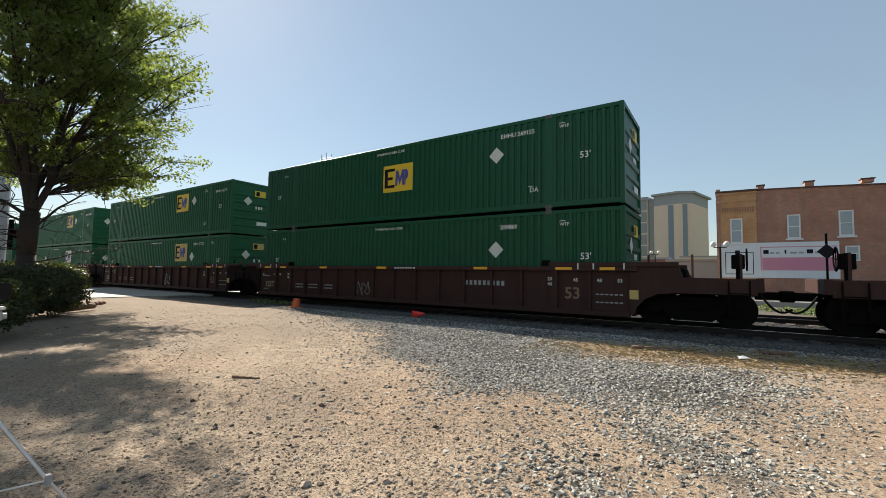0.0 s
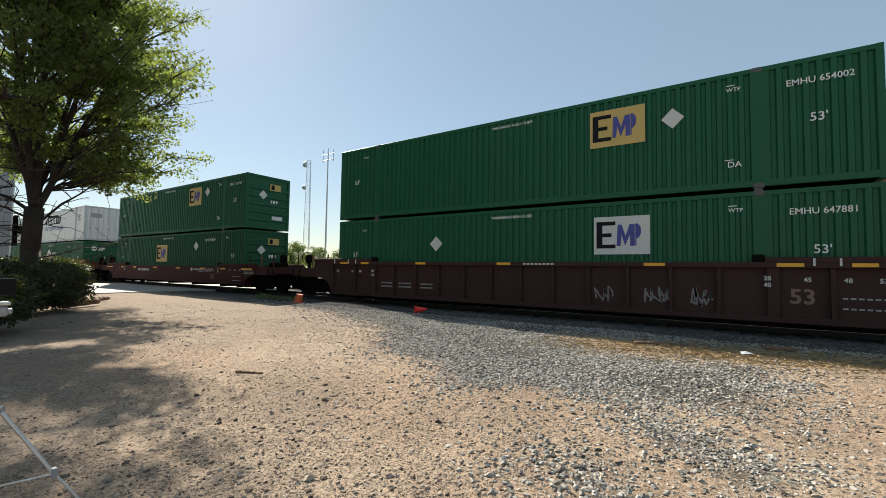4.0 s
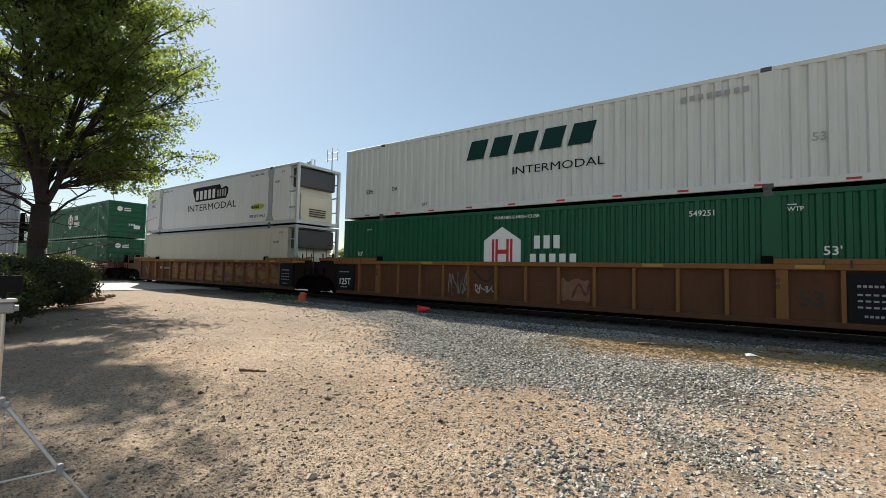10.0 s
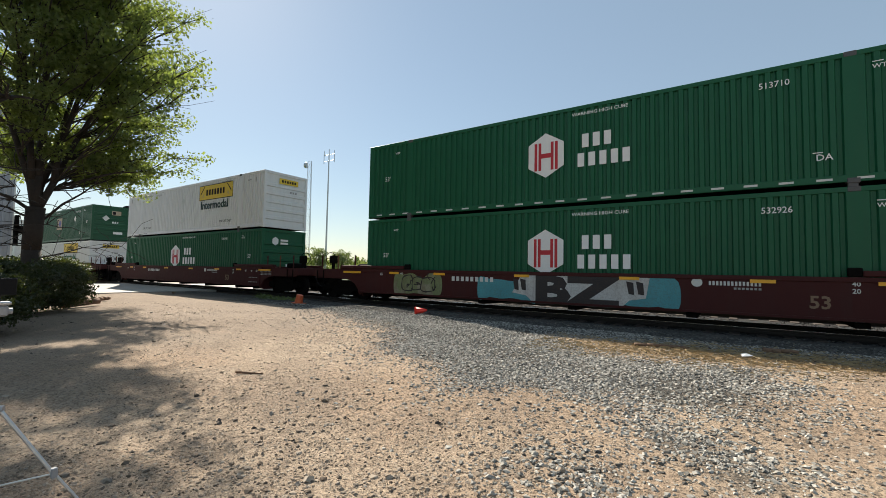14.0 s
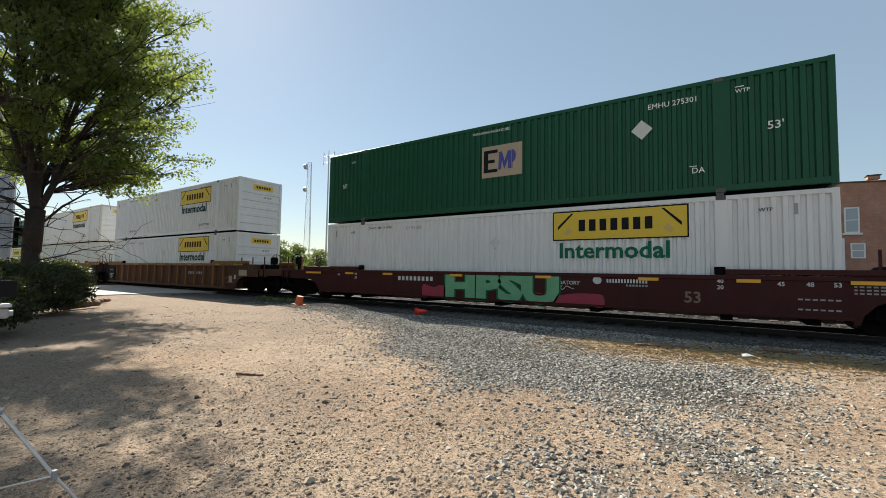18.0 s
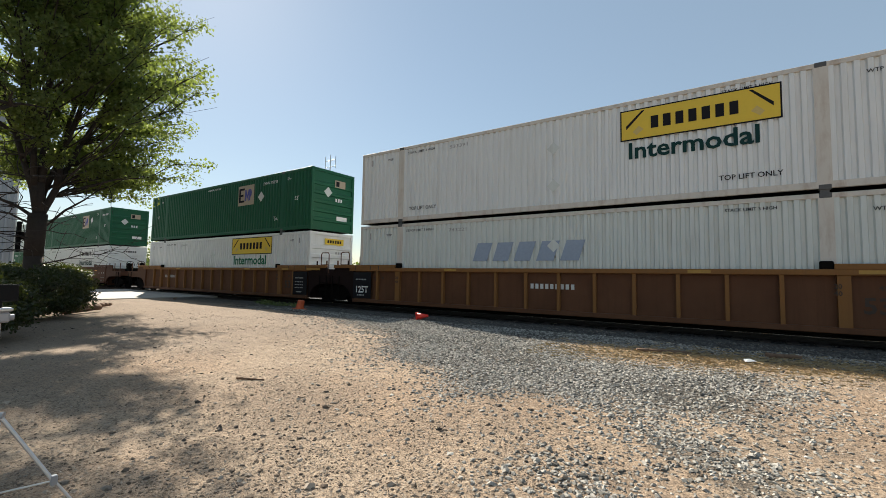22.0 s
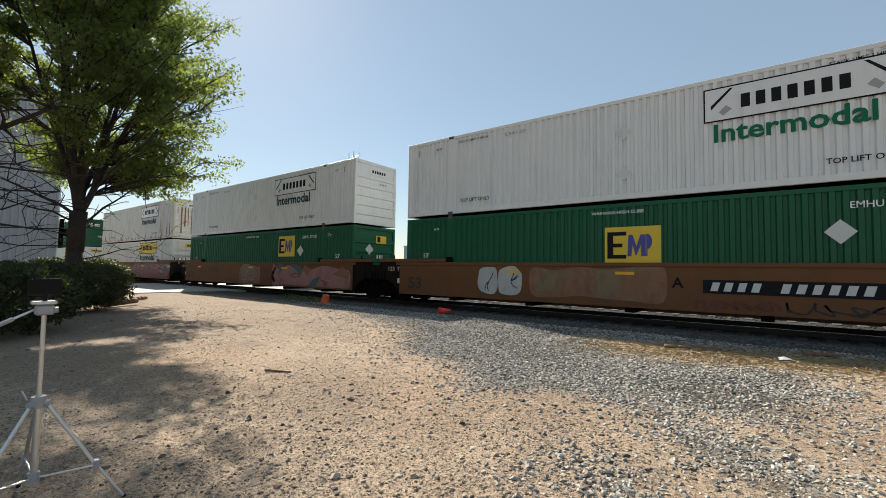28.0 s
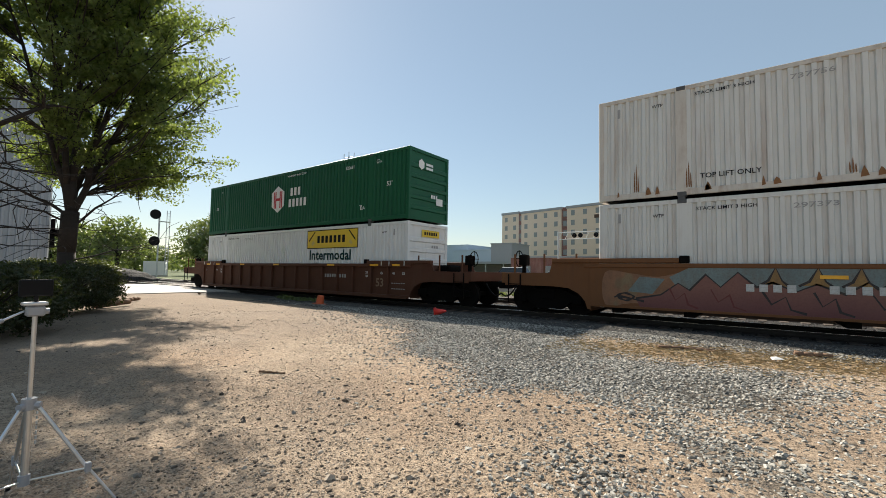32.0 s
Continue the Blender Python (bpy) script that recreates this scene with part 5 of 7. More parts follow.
car = well_car(-209.92, "ribbed", REDBROWN, "red-brown ribbed well car at the tail of the train", ("c", "c"), strips=RIB_STRIPS)
plate_marks(car, "ribbed", (11.4, 1.5, M_GREY))

# ---- ground ----


def ground_z(x, y):
    z = np.clip(0.028 * y + 0.012 * np.maximum(-x, 0), -0.15, 0.30)
    return z


def bumps(x, y):
    return 0.012 * np.sin(x * 1.7 + 0.6 * np.sin(y * 2.3)) * np.cos(y * 1.3 + x * 0.4) + 0.006 * np.sin(5.1 * x + 2) * np.sin(4.3 * y)


def outline_depth(x, y, pts):
    """How far a place lies inside an outline on the ground (negative outside)."""
    px, py = np.asarray(x, float), np.asarray(y, float)
    best, inside = np.full(px.shape, 1e9), np.zeros(px.shape, bool)
    for (ax, ay), (bx, by) in zip(pts, pts[1:] + pts[:1]):
        dx, dy = bx - ax, by - ay
        t = np.clip(((px - ax) * dx + (py - ay) * dy) / (dx * dx + dy * dy), 0, 1)
        best = np.minimum(best, np.hypot(px - ax - t * dx, py - ay - t * dy))
        cross = (ay > py) != (by > py)
        inside ^= cross & (px < (bx - ax) * (py - ay) / ((by - ay) or 1e-9) + ax)
    return np.where(inside, best, -best)


# spills of crushed stone on the dirt: along the track, a lobe towards the yard, two smaller ones
SPILLS = ([(-60, 12.2), (-60, 10.2), (-17, 10.3), (-13.2, 10.0), (-10.3, 9.0), (-7.6, 7.9), (-5.9, 6.8), (-4.7, 5.75), (-3.7, 5.35), (-2.9, 4.75), (-2.2, 5.05), (-1.6, 5.1), (-0.8, 5.25), (-0.45, 5.25), (0.15, 5.45),
           (0.45, 6.7), (0.3, 7.9), (-1.0, 7.5), (-2.2, 7.6), (-3.3, 8.6), (-2.6, 9.3), (0, 9.6), (6, 10.2), (60, 10.2), (60, 12.2)],
          [(-0.62, 4.9), (-0.05, 4.75), (0.3, 4.3), (0.42, 3.85), (0.15, 3.7), (-0.3, 4.0), (-0.75, 4.5)],
          [(-1.15, 3.3), (-0.6, 3.4), (-0.45, 2.9), (-0.9, 2.85)])


def spill(x, y):
    return np.maximum.reduce([outline_depth(x, y, o) - (0.0 if i == 0 else 0.08) for i, o in enumerate(SPILLS)])


def ground_material():
    n = Nodes("dirt_and_gravel").world()
    x, y, z = n.xyz()
    big, mid, fine = n.noise(0.35, 5), n.noise(2.2, 6, 0.6), n.noise(34, 6, 0.75)
    dirt = n.mix(mid, (0.345, 0.226, 0.137), (0.53, 0.378, 0.25))
    dirt = n.mix(n.ramp(big, (0.42, 0.0), (0.60, 0.75)), dirt, (0.50, 0.383, 0.265))
    dirt = n.mix(n.ramp(n.noise(0.55, 7, 0.75), (0.46, 0.0), (0.60, 0.7)), dirt, (0.25, 0.178, 0.122))
    dirt = n.mix(n.ramp(n.noise(5.5, 6, 0.7), (0.46, 0.0), (0.66, 0.55)), dirt, (0.26, 0.19, 0.13))
    dirt = n.mix(n.ramp(fine, (0.38, 0.85), (0.50, 0.0)), dirt, (0.105, 0.075, 0.05))
    dirt = n.mix(n.ramp(n.noise(75, 4, 0.7), (0.54, 0.0), (0.70, 0.6)), dirt, (0.52, 0.44, 0.34))
    dirt = n.mix(n.ramp(n.noise(15, 6, 0.8), (0.51, 0.0), (0.62, 0.75)), dirt, (0.15, 0.11, 0.075))
    dirt = n.mix(n.ramp(n.noise(23, 5, 0.8), (0.55, 0.0), (0.66, 0.6)), dirt, (0.56, 0.46, 0.34))
    # darker dirt from about x = -7 leftwards: partial shade put into the colour
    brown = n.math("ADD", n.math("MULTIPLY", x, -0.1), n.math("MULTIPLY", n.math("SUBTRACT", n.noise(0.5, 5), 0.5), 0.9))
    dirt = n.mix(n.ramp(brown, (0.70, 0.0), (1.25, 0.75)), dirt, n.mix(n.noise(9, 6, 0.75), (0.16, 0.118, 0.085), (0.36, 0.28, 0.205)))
    speck = n.ramp(n.voronoi(46), (0.10, 0.8), (0.19, 0.0))
    dirt = n.mix(n.math("MULTIPLY", speck, n.ramp(n.noise(1.1, 5, 0.7), (0.38, 0.25), (0.60, 1.0))), dirt, (0.10, 0.075, 0.055))
    cell = n.voronoi(30, "Color")
    stone = n.mix(n.ramp(cell, (0.0, 0.0), (1.0, 1.0)), (0.07, 0.064, 0.054), (0.17, 0.157, 0.132))
    # gaps between stones painted darker, as shade in the creases
    stone = n.mix(n.ramp(n.voronoi(30), (0.25, 0.0), (0.55, 0.85)), stone, (0.07, 0.062, 0.052))
    at = n.t.nodes.new("ShaderNodeAttribute")
    at.attribute_name = "spill"
    m = n.math("ADD", at.outputs["Fac"], n.math("MULTIPLY", n.math("SUBTRACT", n.noise(1.6, 7, 0.75), 0.5), 1.5))
    m = n.ramp(m, (0.40, 0.0), (0.80, 1.0))
    a = n.mix(m, dirt, stone)
    # straw and rotten wood trodden into the dirt between the stone and the track
    straw = n.math("SUBTRACT", 1.0, n.math("ABSOLUTE", n.math("SUBTRACT", n.math("SUBTRACT", y, n.math("MULTIPLY", x, 0.22)), 8.75)))
    straw = n.math("MINIMUM", straw, n.math("MULTIPLY_ADD", x, 0.5, 1.7))
    straw = n.math("ADD", straw, n.math("MULTIPLY", n.math("SUBTRACT", n.noise(2.4, 6, 0.7), 0.5), 1.3))
    a = n.mix(n.ramp(straw, (0.25, 0.0), (0.65, 0.8)), a, n.mix(n.noise(40, 5, 0.7), (0.13, 0.075, 0.033), (0.43, 0.31, 0.175)))
    # stone at the foot of the track bed, darkened: the train's shade is put into the colour
    shade_stone = n.mix(n.ramp(cell, (0.0, 0.0), (1.0, 1.0)), (0.035, 0.032, 0.028), (0.12, 0.112, 0.10))
    a = n.mix(n.ramp(n.math("ADD", n.math("MULTIPLY", y, 0.1), n.math("MULTIPLY", n.math("SUBTRACT", n.noise(0.8, 5), 0.5), 0.1)), (0.93, 0.0), (1.0, 0.8)), a, shade_stone)
    # far fields
    far = n.ramp(n.math("MULTIPLY", y, 0.01), (0.52, 0.0), (0.60, 1.0))
    a = n.mix(far, a, n.mix(n.noise(0.08, 5), (0.08, 0.105, 0.04), (0.16, 0.16, 0.08)))
    left = n.ramp(n.math("MULTIPLY", x, -0.01), (0.42, 0.0), (0.47, 1.0))
    a = n.mix(left, a, n.mix(n.noise(0.15, 5), (0.055, 0.088, 0.028), (0.12, 0.13, 0.056)))
    h = n.math("ADD", n.math("ADD", n.math("MULTIPLY", fine, 0.5), n.noise(8, 6, 0.72)), n.math("MULTIPLY", n.voronoi(30), n.math("MULTIPLY", m, -0.8)))
    a = n.mix(1.0, a, (0.97, 1.0, 1.055), "MULTIPLY")
    return n.set(col=a, rough=0.95, spec=0.15, normal=n.bump(h, 0.9, 0.05))


def sheet(name, xs, ys, zf, material):
    gx, gy = np.meshgrid(xs, ys)
    gz = zf(gx, gy)
    verts = np.stack([gx.ravel(), gy.ravel(), gz.ravel()], 1)
    nx, ny = len(xs), len(ys)
    i = (np.arange(ny - 1)[:, None] * nx + np.arange(nx - 1)[None, :]).ravel()
    faces = np.stack([i, i + 1, i + nx + 1, i + nx], 1)
    me = soup(name, verts.tolist(), faces.tolist(), material)
    me.shade_smooth()
    return new(name, me)


DIRT = ground_material()
xs = np.unique(np.concatenate([np.linspace(-2500, -60, 14), np.linspace(-60, -22, 40), np.linspace(-22, 8, 180), np.linspace(8, 60, 30), np.linspace(60, 2500, 14)]))
ys = np.unique(np.concatenate([np.linspace(-2500, -20, 12), np.linspace(-20, -3, 24), np.linspace(-3, 12, 110), np.linspace(12, 60, 40), np.linspace(60, 2500, 14)]))
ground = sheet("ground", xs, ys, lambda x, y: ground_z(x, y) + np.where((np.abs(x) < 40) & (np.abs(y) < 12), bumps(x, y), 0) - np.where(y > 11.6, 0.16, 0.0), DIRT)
at = ground.data.attributes.new("spill", "FLOAT", "POINT")
gx, gy = np.meshgrid(xs, ys)
at.data.foreach_set("value", np.clip(0.5 + 0.6 * spill(gx, gy), 0, 1).ravel().astype(np.float32))
tagged(ground, "tan dirt yard with scattered grey gravel", "ground", kind="structure")


def stones(name, count, region, size, material, label, seed):
    """Loose stones: small skewed blocks strewn over the ground."""
    rg = np.random.default_rng(seed)
    px, py, pr = region(rg, count)
    n = len(px)
    base = np.array([[1, 0, 0], [-.5, .87, 0], [-.5, -.87, 0], [.6, .6, .75], [-.85, .1, .7], [.4, -.8, .8], [0.05, 0, 1.05]], float)
    faces = np.array([[0, 1, 3], [1, 4, 3], [1, 2, 4], [2, 5, 4], [2, 0, 5], [0, 3, 5], [3, 4, 6], [4, 5, 6], [5, 3, 6]])
    ang = rg.random(n) * 6.283
    s = size * pr * (0.55 + 0.9 * rg.random(n) ** 2)
    v = np.repeat(base[None], n, 0) * (0.75 + 0.5 * rg.random((n, 7, 3)))
    v = v * s[:, None, None] * np.stack([0.7 + 0.7 * rg.random(n), 0.6 + 0.5 * rg.random(n), 0.45 + 0.45 * rg.random(n)], 1)[:, None, :]
    c, sn = np.cos(ang)[:, None], np.sin(ang)[:, None]
    vx, vy = v[:, :, 0] * c - v[:, :, 1] * sn, v[:, :, 0] * sn + v[:, :, 1] * c
    pz = ground_z(px, py) + np.where(py > 12.05, -0.085, np.where(py > 11.2, -0.17 + (py - 11.2) * 0.1, 0)) + bumps(px, py)
    v = np.stack([vx + px[:, None], vy + py[:, None], v[:, :, 2] + pz[:, None] - 0.15 * s[:, None]], 2).reshape(-1, 3)
    f = (faces[None] + (np.arange(n) * 7)[:, None, None]).reshape(-1, 3)
    ob = new(name, soup(name, v.tolist(), f.tolist(), material))
    return tagged(ob, label, "gravel", kind="stuff")


def stone_material(name, a, b, c):
    n = Nodes(name)
    col = n.ramp(n.island(), (0.0, a), (0.5, b), (1.0, c))
    col = n.mix(n.ramp(n.noise(60, 3), (0.4, 0.0), (0.8, 0.5)), col, times(b, 0.5))
    col = n.mix(1.0, col, (0.97, 1.0, 1.05), "MULTIPLY")
    return n.set(col=col, rough=0.9, spec=0.25)


def in_gravel(rg, count):
    x, y = rg.uniform(-16, 5, count * 4), rg.uniform(2.6, 10.4, count * 4)
    d = spill(x, y) + rg.normal(0, 0.20, len(x)) + 0.24 * np.sin(3.1 * x + 2 * np.sin(2.3 * y)) * np.sin(2.7 * y + 1.1)
    thin = np.clip(0.80 + 0.35 * (np.sin(x * 2.1 + 1.3 * np.sin(y * 1.7)) + np.sin(y * 2.9 + x * 0.8)), 0.35, 1)
    keep = (y < 10.2) & (rg.random(len(x)) < np.where(d > 0, thin, np.clip(0.40 * np.exp(d / 0.42), 0.0, 1)))
    # fewer where they are far away and small
    keep &= rg.random(len(x)) < np.clip(8.0 / np.hypot(x, y), 0.45, 1)
    x, y = x[keep][:count], y[keep][:count]
    return x, y, np.ones(len(x))


def on_dirt(rg, count):
    """Grit and small stones, in drifts, thickest towards the foreground and the shade."""
    r, a = 1.6 + 13.5 * rg.random(count) ** 1.5, rg.uniform(-0.5, 1.62, count)
    x, y = -r * np.sin(a), r * np.cos(a)
    c = np.sin(1.9 * x + 1.4 * np.sin(1.3 * y + 0.5)) + np.sin(2.3 * y + 1.1 * np.sin(1.7 * x)) + 0.7 * np.sin(5.1 * x + 3.7 * y)
    near = np.clip((3.4 - np.hypot(x + 3.0, y - 1.6)) * 0.4, 0, 0.9)
    keep = rg.random(count) < np.clip(0.36 + 0.26 * c + near, 0.12, 1.0)
    x, y, count = x[keep], y[keep], int(keep.sum())
    return x, y, np.exp(rg.normal(-0.15, 0.5, count))


def loose(rg, count):
    """Single larger stones."""
    r, a = 1.6 + 17 * rg.random(count) ** 0.8, rg.uniform(-0.5, 1.62, count)
    x, y = -r * np.sin(a), r * np.cos(a)
    keep = (y < 10.3) & (rg.random(count) < np.clip(0.40 + 0.3 * (np.sin(1.3 * x + np.sin(y)) + np.sin(1.7 * y + 0.6 * x)) + 0.5 * (r < 4.5), 0.08, 1))
    x, y = x[keep], y[keep]
    return x, y, np.exp(rg.normal(-0.15, 0.36, len(x)))


stones("gravel", 74000, in_gravel, 0.0215, stone_material("grey_stone", (0.055, 0.050, 0.043), (0.29, 0.266, 0.222), (0.50, 0.46, 0.39)), "loose grey crushed stone beside the track", 5)


def by_track(rg, count):
    return rg.uniform(-17, 8, count), rg.uniform(9.3, 11.5, count), np.ones(count)


# darker than the other gravel: the train's shade is put into the stone colour
stones("track_gravel", 22000, by_track, 0.021, stone_material("shaded_grey_stone", (0.035, 0.032, 0.028), (0.09, 0.084, 0.073), (0.20, 0.187, 0.165)), "grey crushed stone at the foot of the track bed, shade in its colour", 15)
stones("pebbles", 215000, on_dirt, 0.0068, stone_material("tan_stone", (0.08, 0.058, 0.041), (0.27, 0.207, 0.147), (0.47, 0.385, 0.29)), "small tan pebbles strewn over the dirt", 6)
stones("loose_stones", 11000, loose, 0.0165, stone_material("brown_grey_stone", (0.04, 0.033, 0.028), (0.15, 0.12, 0.092), (0.34, 0.29, 0.23)), "single brown and grey stones lying on the dirt", 16)
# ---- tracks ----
# near-black stones: shade under and beside the train is put into the colour
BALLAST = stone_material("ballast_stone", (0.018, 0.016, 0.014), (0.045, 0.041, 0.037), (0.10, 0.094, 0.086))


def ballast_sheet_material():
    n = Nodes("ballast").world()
    # near black, with the deep shade under the train painted in
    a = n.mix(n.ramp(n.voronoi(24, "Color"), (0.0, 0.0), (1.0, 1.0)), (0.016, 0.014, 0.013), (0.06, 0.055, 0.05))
    # shade in the gaps between ballast stones, painted as darker cell edges
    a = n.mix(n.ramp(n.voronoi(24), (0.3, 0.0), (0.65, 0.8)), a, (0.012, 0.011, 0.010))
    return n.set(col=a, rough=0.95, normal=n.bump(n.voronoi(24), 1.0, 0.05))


BALLAST_SHEET = ballast_sheet_material()
# rail sides darkened likewise, for the shade under the train
RAIL_SIDE = plain("dark_rail", (0.022, 0.015, 0.011), 0.7, 0.2, 0.3)
WOOD = plain("creosoted_wood", (0.075, 0.055, 0.042), 0.85, 0, 0.35, 6, 0.4)
CONCRETE = plain("worn_concrete", (0.36, 0.335, 0.30), 0.85, 0, 0.12, 2.0, 0.3)
for k, yc in enumerate((TRACK_Y, 18.2)):
    bm = bmesh.new()
    prism(bm, [(yc - 2.5, 0.10), (yc + 2.5, 0.10), (yc + 1.6, 0.215), (yc - 1.6, 0.215)], "x", -260, 160)
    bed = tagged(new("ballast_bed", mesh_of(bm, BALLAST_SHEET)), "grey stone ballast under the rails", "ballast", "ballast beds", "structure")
    tr = thing("rail_track", "steel rails on dark wooden sleepers", "track", "tracks", kind="structure")
    for s in (-1, 1):
        yr = yc + s * 0.7525

        def rail(bm):
            prism(bm, [(yr - 0.075, 0.205), (yr + 0.075, 0.205), (yr + 0.07, 0.222), (yr + 0.012, 0.24), (yr + 0.012, 0.325), (yr + 0.036, 0.335), (yr + 0.036, RAIL_Z - 0.004), (yr - 0.036, RAIL_Z - 0.004), (yr - 0.036, 0.335),
                       (yr - 0.012, 0.325), (yr - 0.012, 0.24), (yr - 0.07, 0.222)], "x", -260, 160)
        bm = bmesh.new()
        rail(bm)
        r = part("rail", bm, RAIL_SIDE, tr)
        bm = bmesh.new()
        box(bm, -260, 160, yr - 0.032, yr + 0.032, RAIL_Z - 0.004, RAIL_Z)
        part("running_face", bm, RAIL_TOP, r)
    for i in range(150):
        x = -45 + i * 0.53
        shared("sleeper", "sleeper", lambda bm: box(bm, -0.115, 0.115, -1.3, 1.3, -0.15, 0, 0.01), WOOD, tr, "", pose(x, yc, 0.235 + 0.004 * math.sin(i * 2.1), 0, 0, 0.8 * math.sin(i * 1.7)))


def on_bed(rg, count):
    x = rg.uniform(-16, 8, count)
    y = np.where(rg.random(count) < 0.5, rg.uniform(11.25, 12.75, count), rg.uniform(14.6, 21, count))
    return x, y, np.ones(count)


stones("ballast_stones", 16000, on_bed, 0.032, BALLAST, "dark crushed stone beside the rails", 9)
# crossing road at right angles to the tracks
cr = thing("crossing_road", "pale concrete road crossing the tracks", "road", kind="structure")
for i, (y0, y1) in enumerate(((-30, -12), (-12, 0), (0, 5.95), (6.0, 12.6), (14.75, 17.1), (19.3, 30), (30, 60))):
    for j in range(3):
        bm = bmesh.new()
        x0 = -36.6 + j * 4.3
        box(bm, x0, x0 + 4.27, y0 + 0.02, y1 - 0.02, 0.05, 0.335 + 0.004 * ((i + j) % 2), 0.008)
        part("slab", bm, CONCRETE, cr)
for y0 in (13.08, 13.62, 17.62, 18.15):
    for j in range(4):
        boxpart("crossing_plank", WOOD, cr, (-36.5 + j * 3.2, -33.4 + j * 3.2, y0, y0 + 0.5, 0.2, 0.36), "", 0.01)
# road and parking beyond the tracks
ASPHALT = plain("asphalt", (0.075, 0.073, 0.07), 0.9, 0, 0.25, 3, 0.3)
bm = bmesh.new()
box(bm, -23.9, 60, 29.5, 37.5, 0.0, 0.315)
street = tagged(new("street", mesh_of(bm, ASPHALT)), "grey asphalt street behind the tracks", "road", kind="structure")
bm = bmesh.new()
box(bm, -23.9, 60, 29.2, 29.5, 0.0, 0.45, 0.02)
tagged(new("kerb", mesh_of(bm, CONCRETE)), "low concrete kerb along the street", "kerb", kind="structure")
bm = bmesh.new()
box(bm, -23.9, 60, 37.5, 39.7, 0.0, 0.44, 0.02)
tagged(new("pavement", mesh_of(bm, CONCRETE)), "concrete pavement before the brick building", "pavement", kind="structure")

# ---- plants ----


def leaf_material(name, a, b, c, glow=0.35):
    n = Nodes(name)
    col = n.ramp(n.island(), (0.0, a), (0.55, b), (1.0, c))
    col = n.mix(n.ramp(n.noise(0.5, 3), (0.35, 0.0), (0.7, 0.6)), col, times(a, 0.8))
    n.set(col=col, rough=0.5, spec=0.35)
    tr = n.t.nodes.new("ShaderNodeBsdfTranslucent")
    n.t.links.new(n.mix(0.6, col, (0.30, 0.38, 0.04)), tr.inputs["Color"])
    mx = n.t.nodes.new("ShaderNodeMixShader")
    mx.inputs[0].default_value = glow
    n.t.links.new(n.b.outputs[0], mx.inputs[1])
    n.t.links.new(tr.outputs[0], mx.inputs[2])
    n.t.links.new(mx.outputs[0], n.t.nodes["Material Output"].inputs["Surface"])
    return n.m


def leaves(name, centres, spread, per, size, material, rg, flat_z=0.7):
    """Many small folded leaves round the given places."""
    c = np.repeat(np.asarray(centres, float), per, 0)
    n = len(c)
    sp = np.repeat(np.broadcast_to(np.asarray(spread, float), (len(centres),)), per)
    off = rg.normal(0, 1, (n, 3))
    off *= (rg.random(n) ** 0.5 / np.maximum(np.linalg.norm(off, axis=1), 1e-6))[:, None]
    p = c + off * sp[:, None] * np.array([1, 1, flat_z])
    a, t = rg.random(n) * 6.283, rg.normal(0, 0.75, n)
    u = np.stack([np.cos(a) * np.cos(t), np.sin(a) * np.cos(t), np.sin(t)], 1)
    w = np.cross(u, rg.normal(0, 1, (n, 3)))
    w /= np.maximum(np.linalg.norm(w, axis=1), 1e-6)[:, None]
    k = np.cross(u, w)
    s = (size * (0.6 + 0.8 * rg.random(n)))[:, None]
    v = np.stack([p - u * s * 0.5, p + w * s * 0.36 + k * s * 0.1, p + u * s * 0.55, p - w * s * 0.36 + k * s * 0.1], 1).reshape(-1, 3)
    i = np.arange(n) * 4
    f = np.concatenate([np.stack([i, i + 1, i + 2], 1), np.stack([i, i + 2, i + 3], 1)])
    return soup(name, v.tolist(), f.tolist(), material)


BARK = plain("dark_bark", (0.034, 0.026, 0.021), 0.9, 0, 0.4, 9, 0.8)
LEAF = leaf_material("tree_leaf", (0.082, 0.112, 0.052), (0.14, 0.185, 0.082), (0.21, 0.255, 0.105), 0.6)
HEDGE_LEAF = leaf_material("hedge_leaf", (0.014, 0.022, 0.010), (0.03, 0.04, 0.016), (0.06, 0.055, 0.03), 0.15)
# paler than other leaves: distance haze is put into the colour
FAR_LEAF = leaf_material("far_leaf", (0.075, 0.105, 0.045), (0.12, 0.16, 0.068), (0.18, 0.22, 0.095), 0.3)


def branch(bm, p, q, r0, r1, rg, steps=4, wob=0.10, bow=0.04):
    """A bent tapering limb; returns the points along it."""
    p, q = Vector(p), Vector(q)
    pts = [p]
    L = (q - p).length
    for i in range(1, steps + 1):
        t = i / steps
        w = Vector(rg.normal(0, wob * L / steps, 3)) if i < steps else Vector((0, 0, 0))
        pts.append(p.lerp(q, t) + w + Vector((0, 0, bow * L * math.sin(math.pi * t))))
    for i in range(steps):
        rod(bm, pts[i], pts[i + 1], r0 + (r1 - r0) * i / steps, r0 + (r1 - r0) * (i + 1) / steps, 7)
    return pts


def limb_of(bm, lead, target, r, rg):
    """A limb from the leader that suits the target best, rising outwards; returns its points."""
    def cost(p):
        d = target - p
        flat_d = math.hypot(d.x, d.y)
        return d.length + 2.5 * max(0.0, 0.45 * flat_d - d.z)
    p = min((q for ld in lead for q in ld[1:]), key=cost)
    return branch(bm, p, target, r, 0.012, rg, 5, 0.10, 0.05)


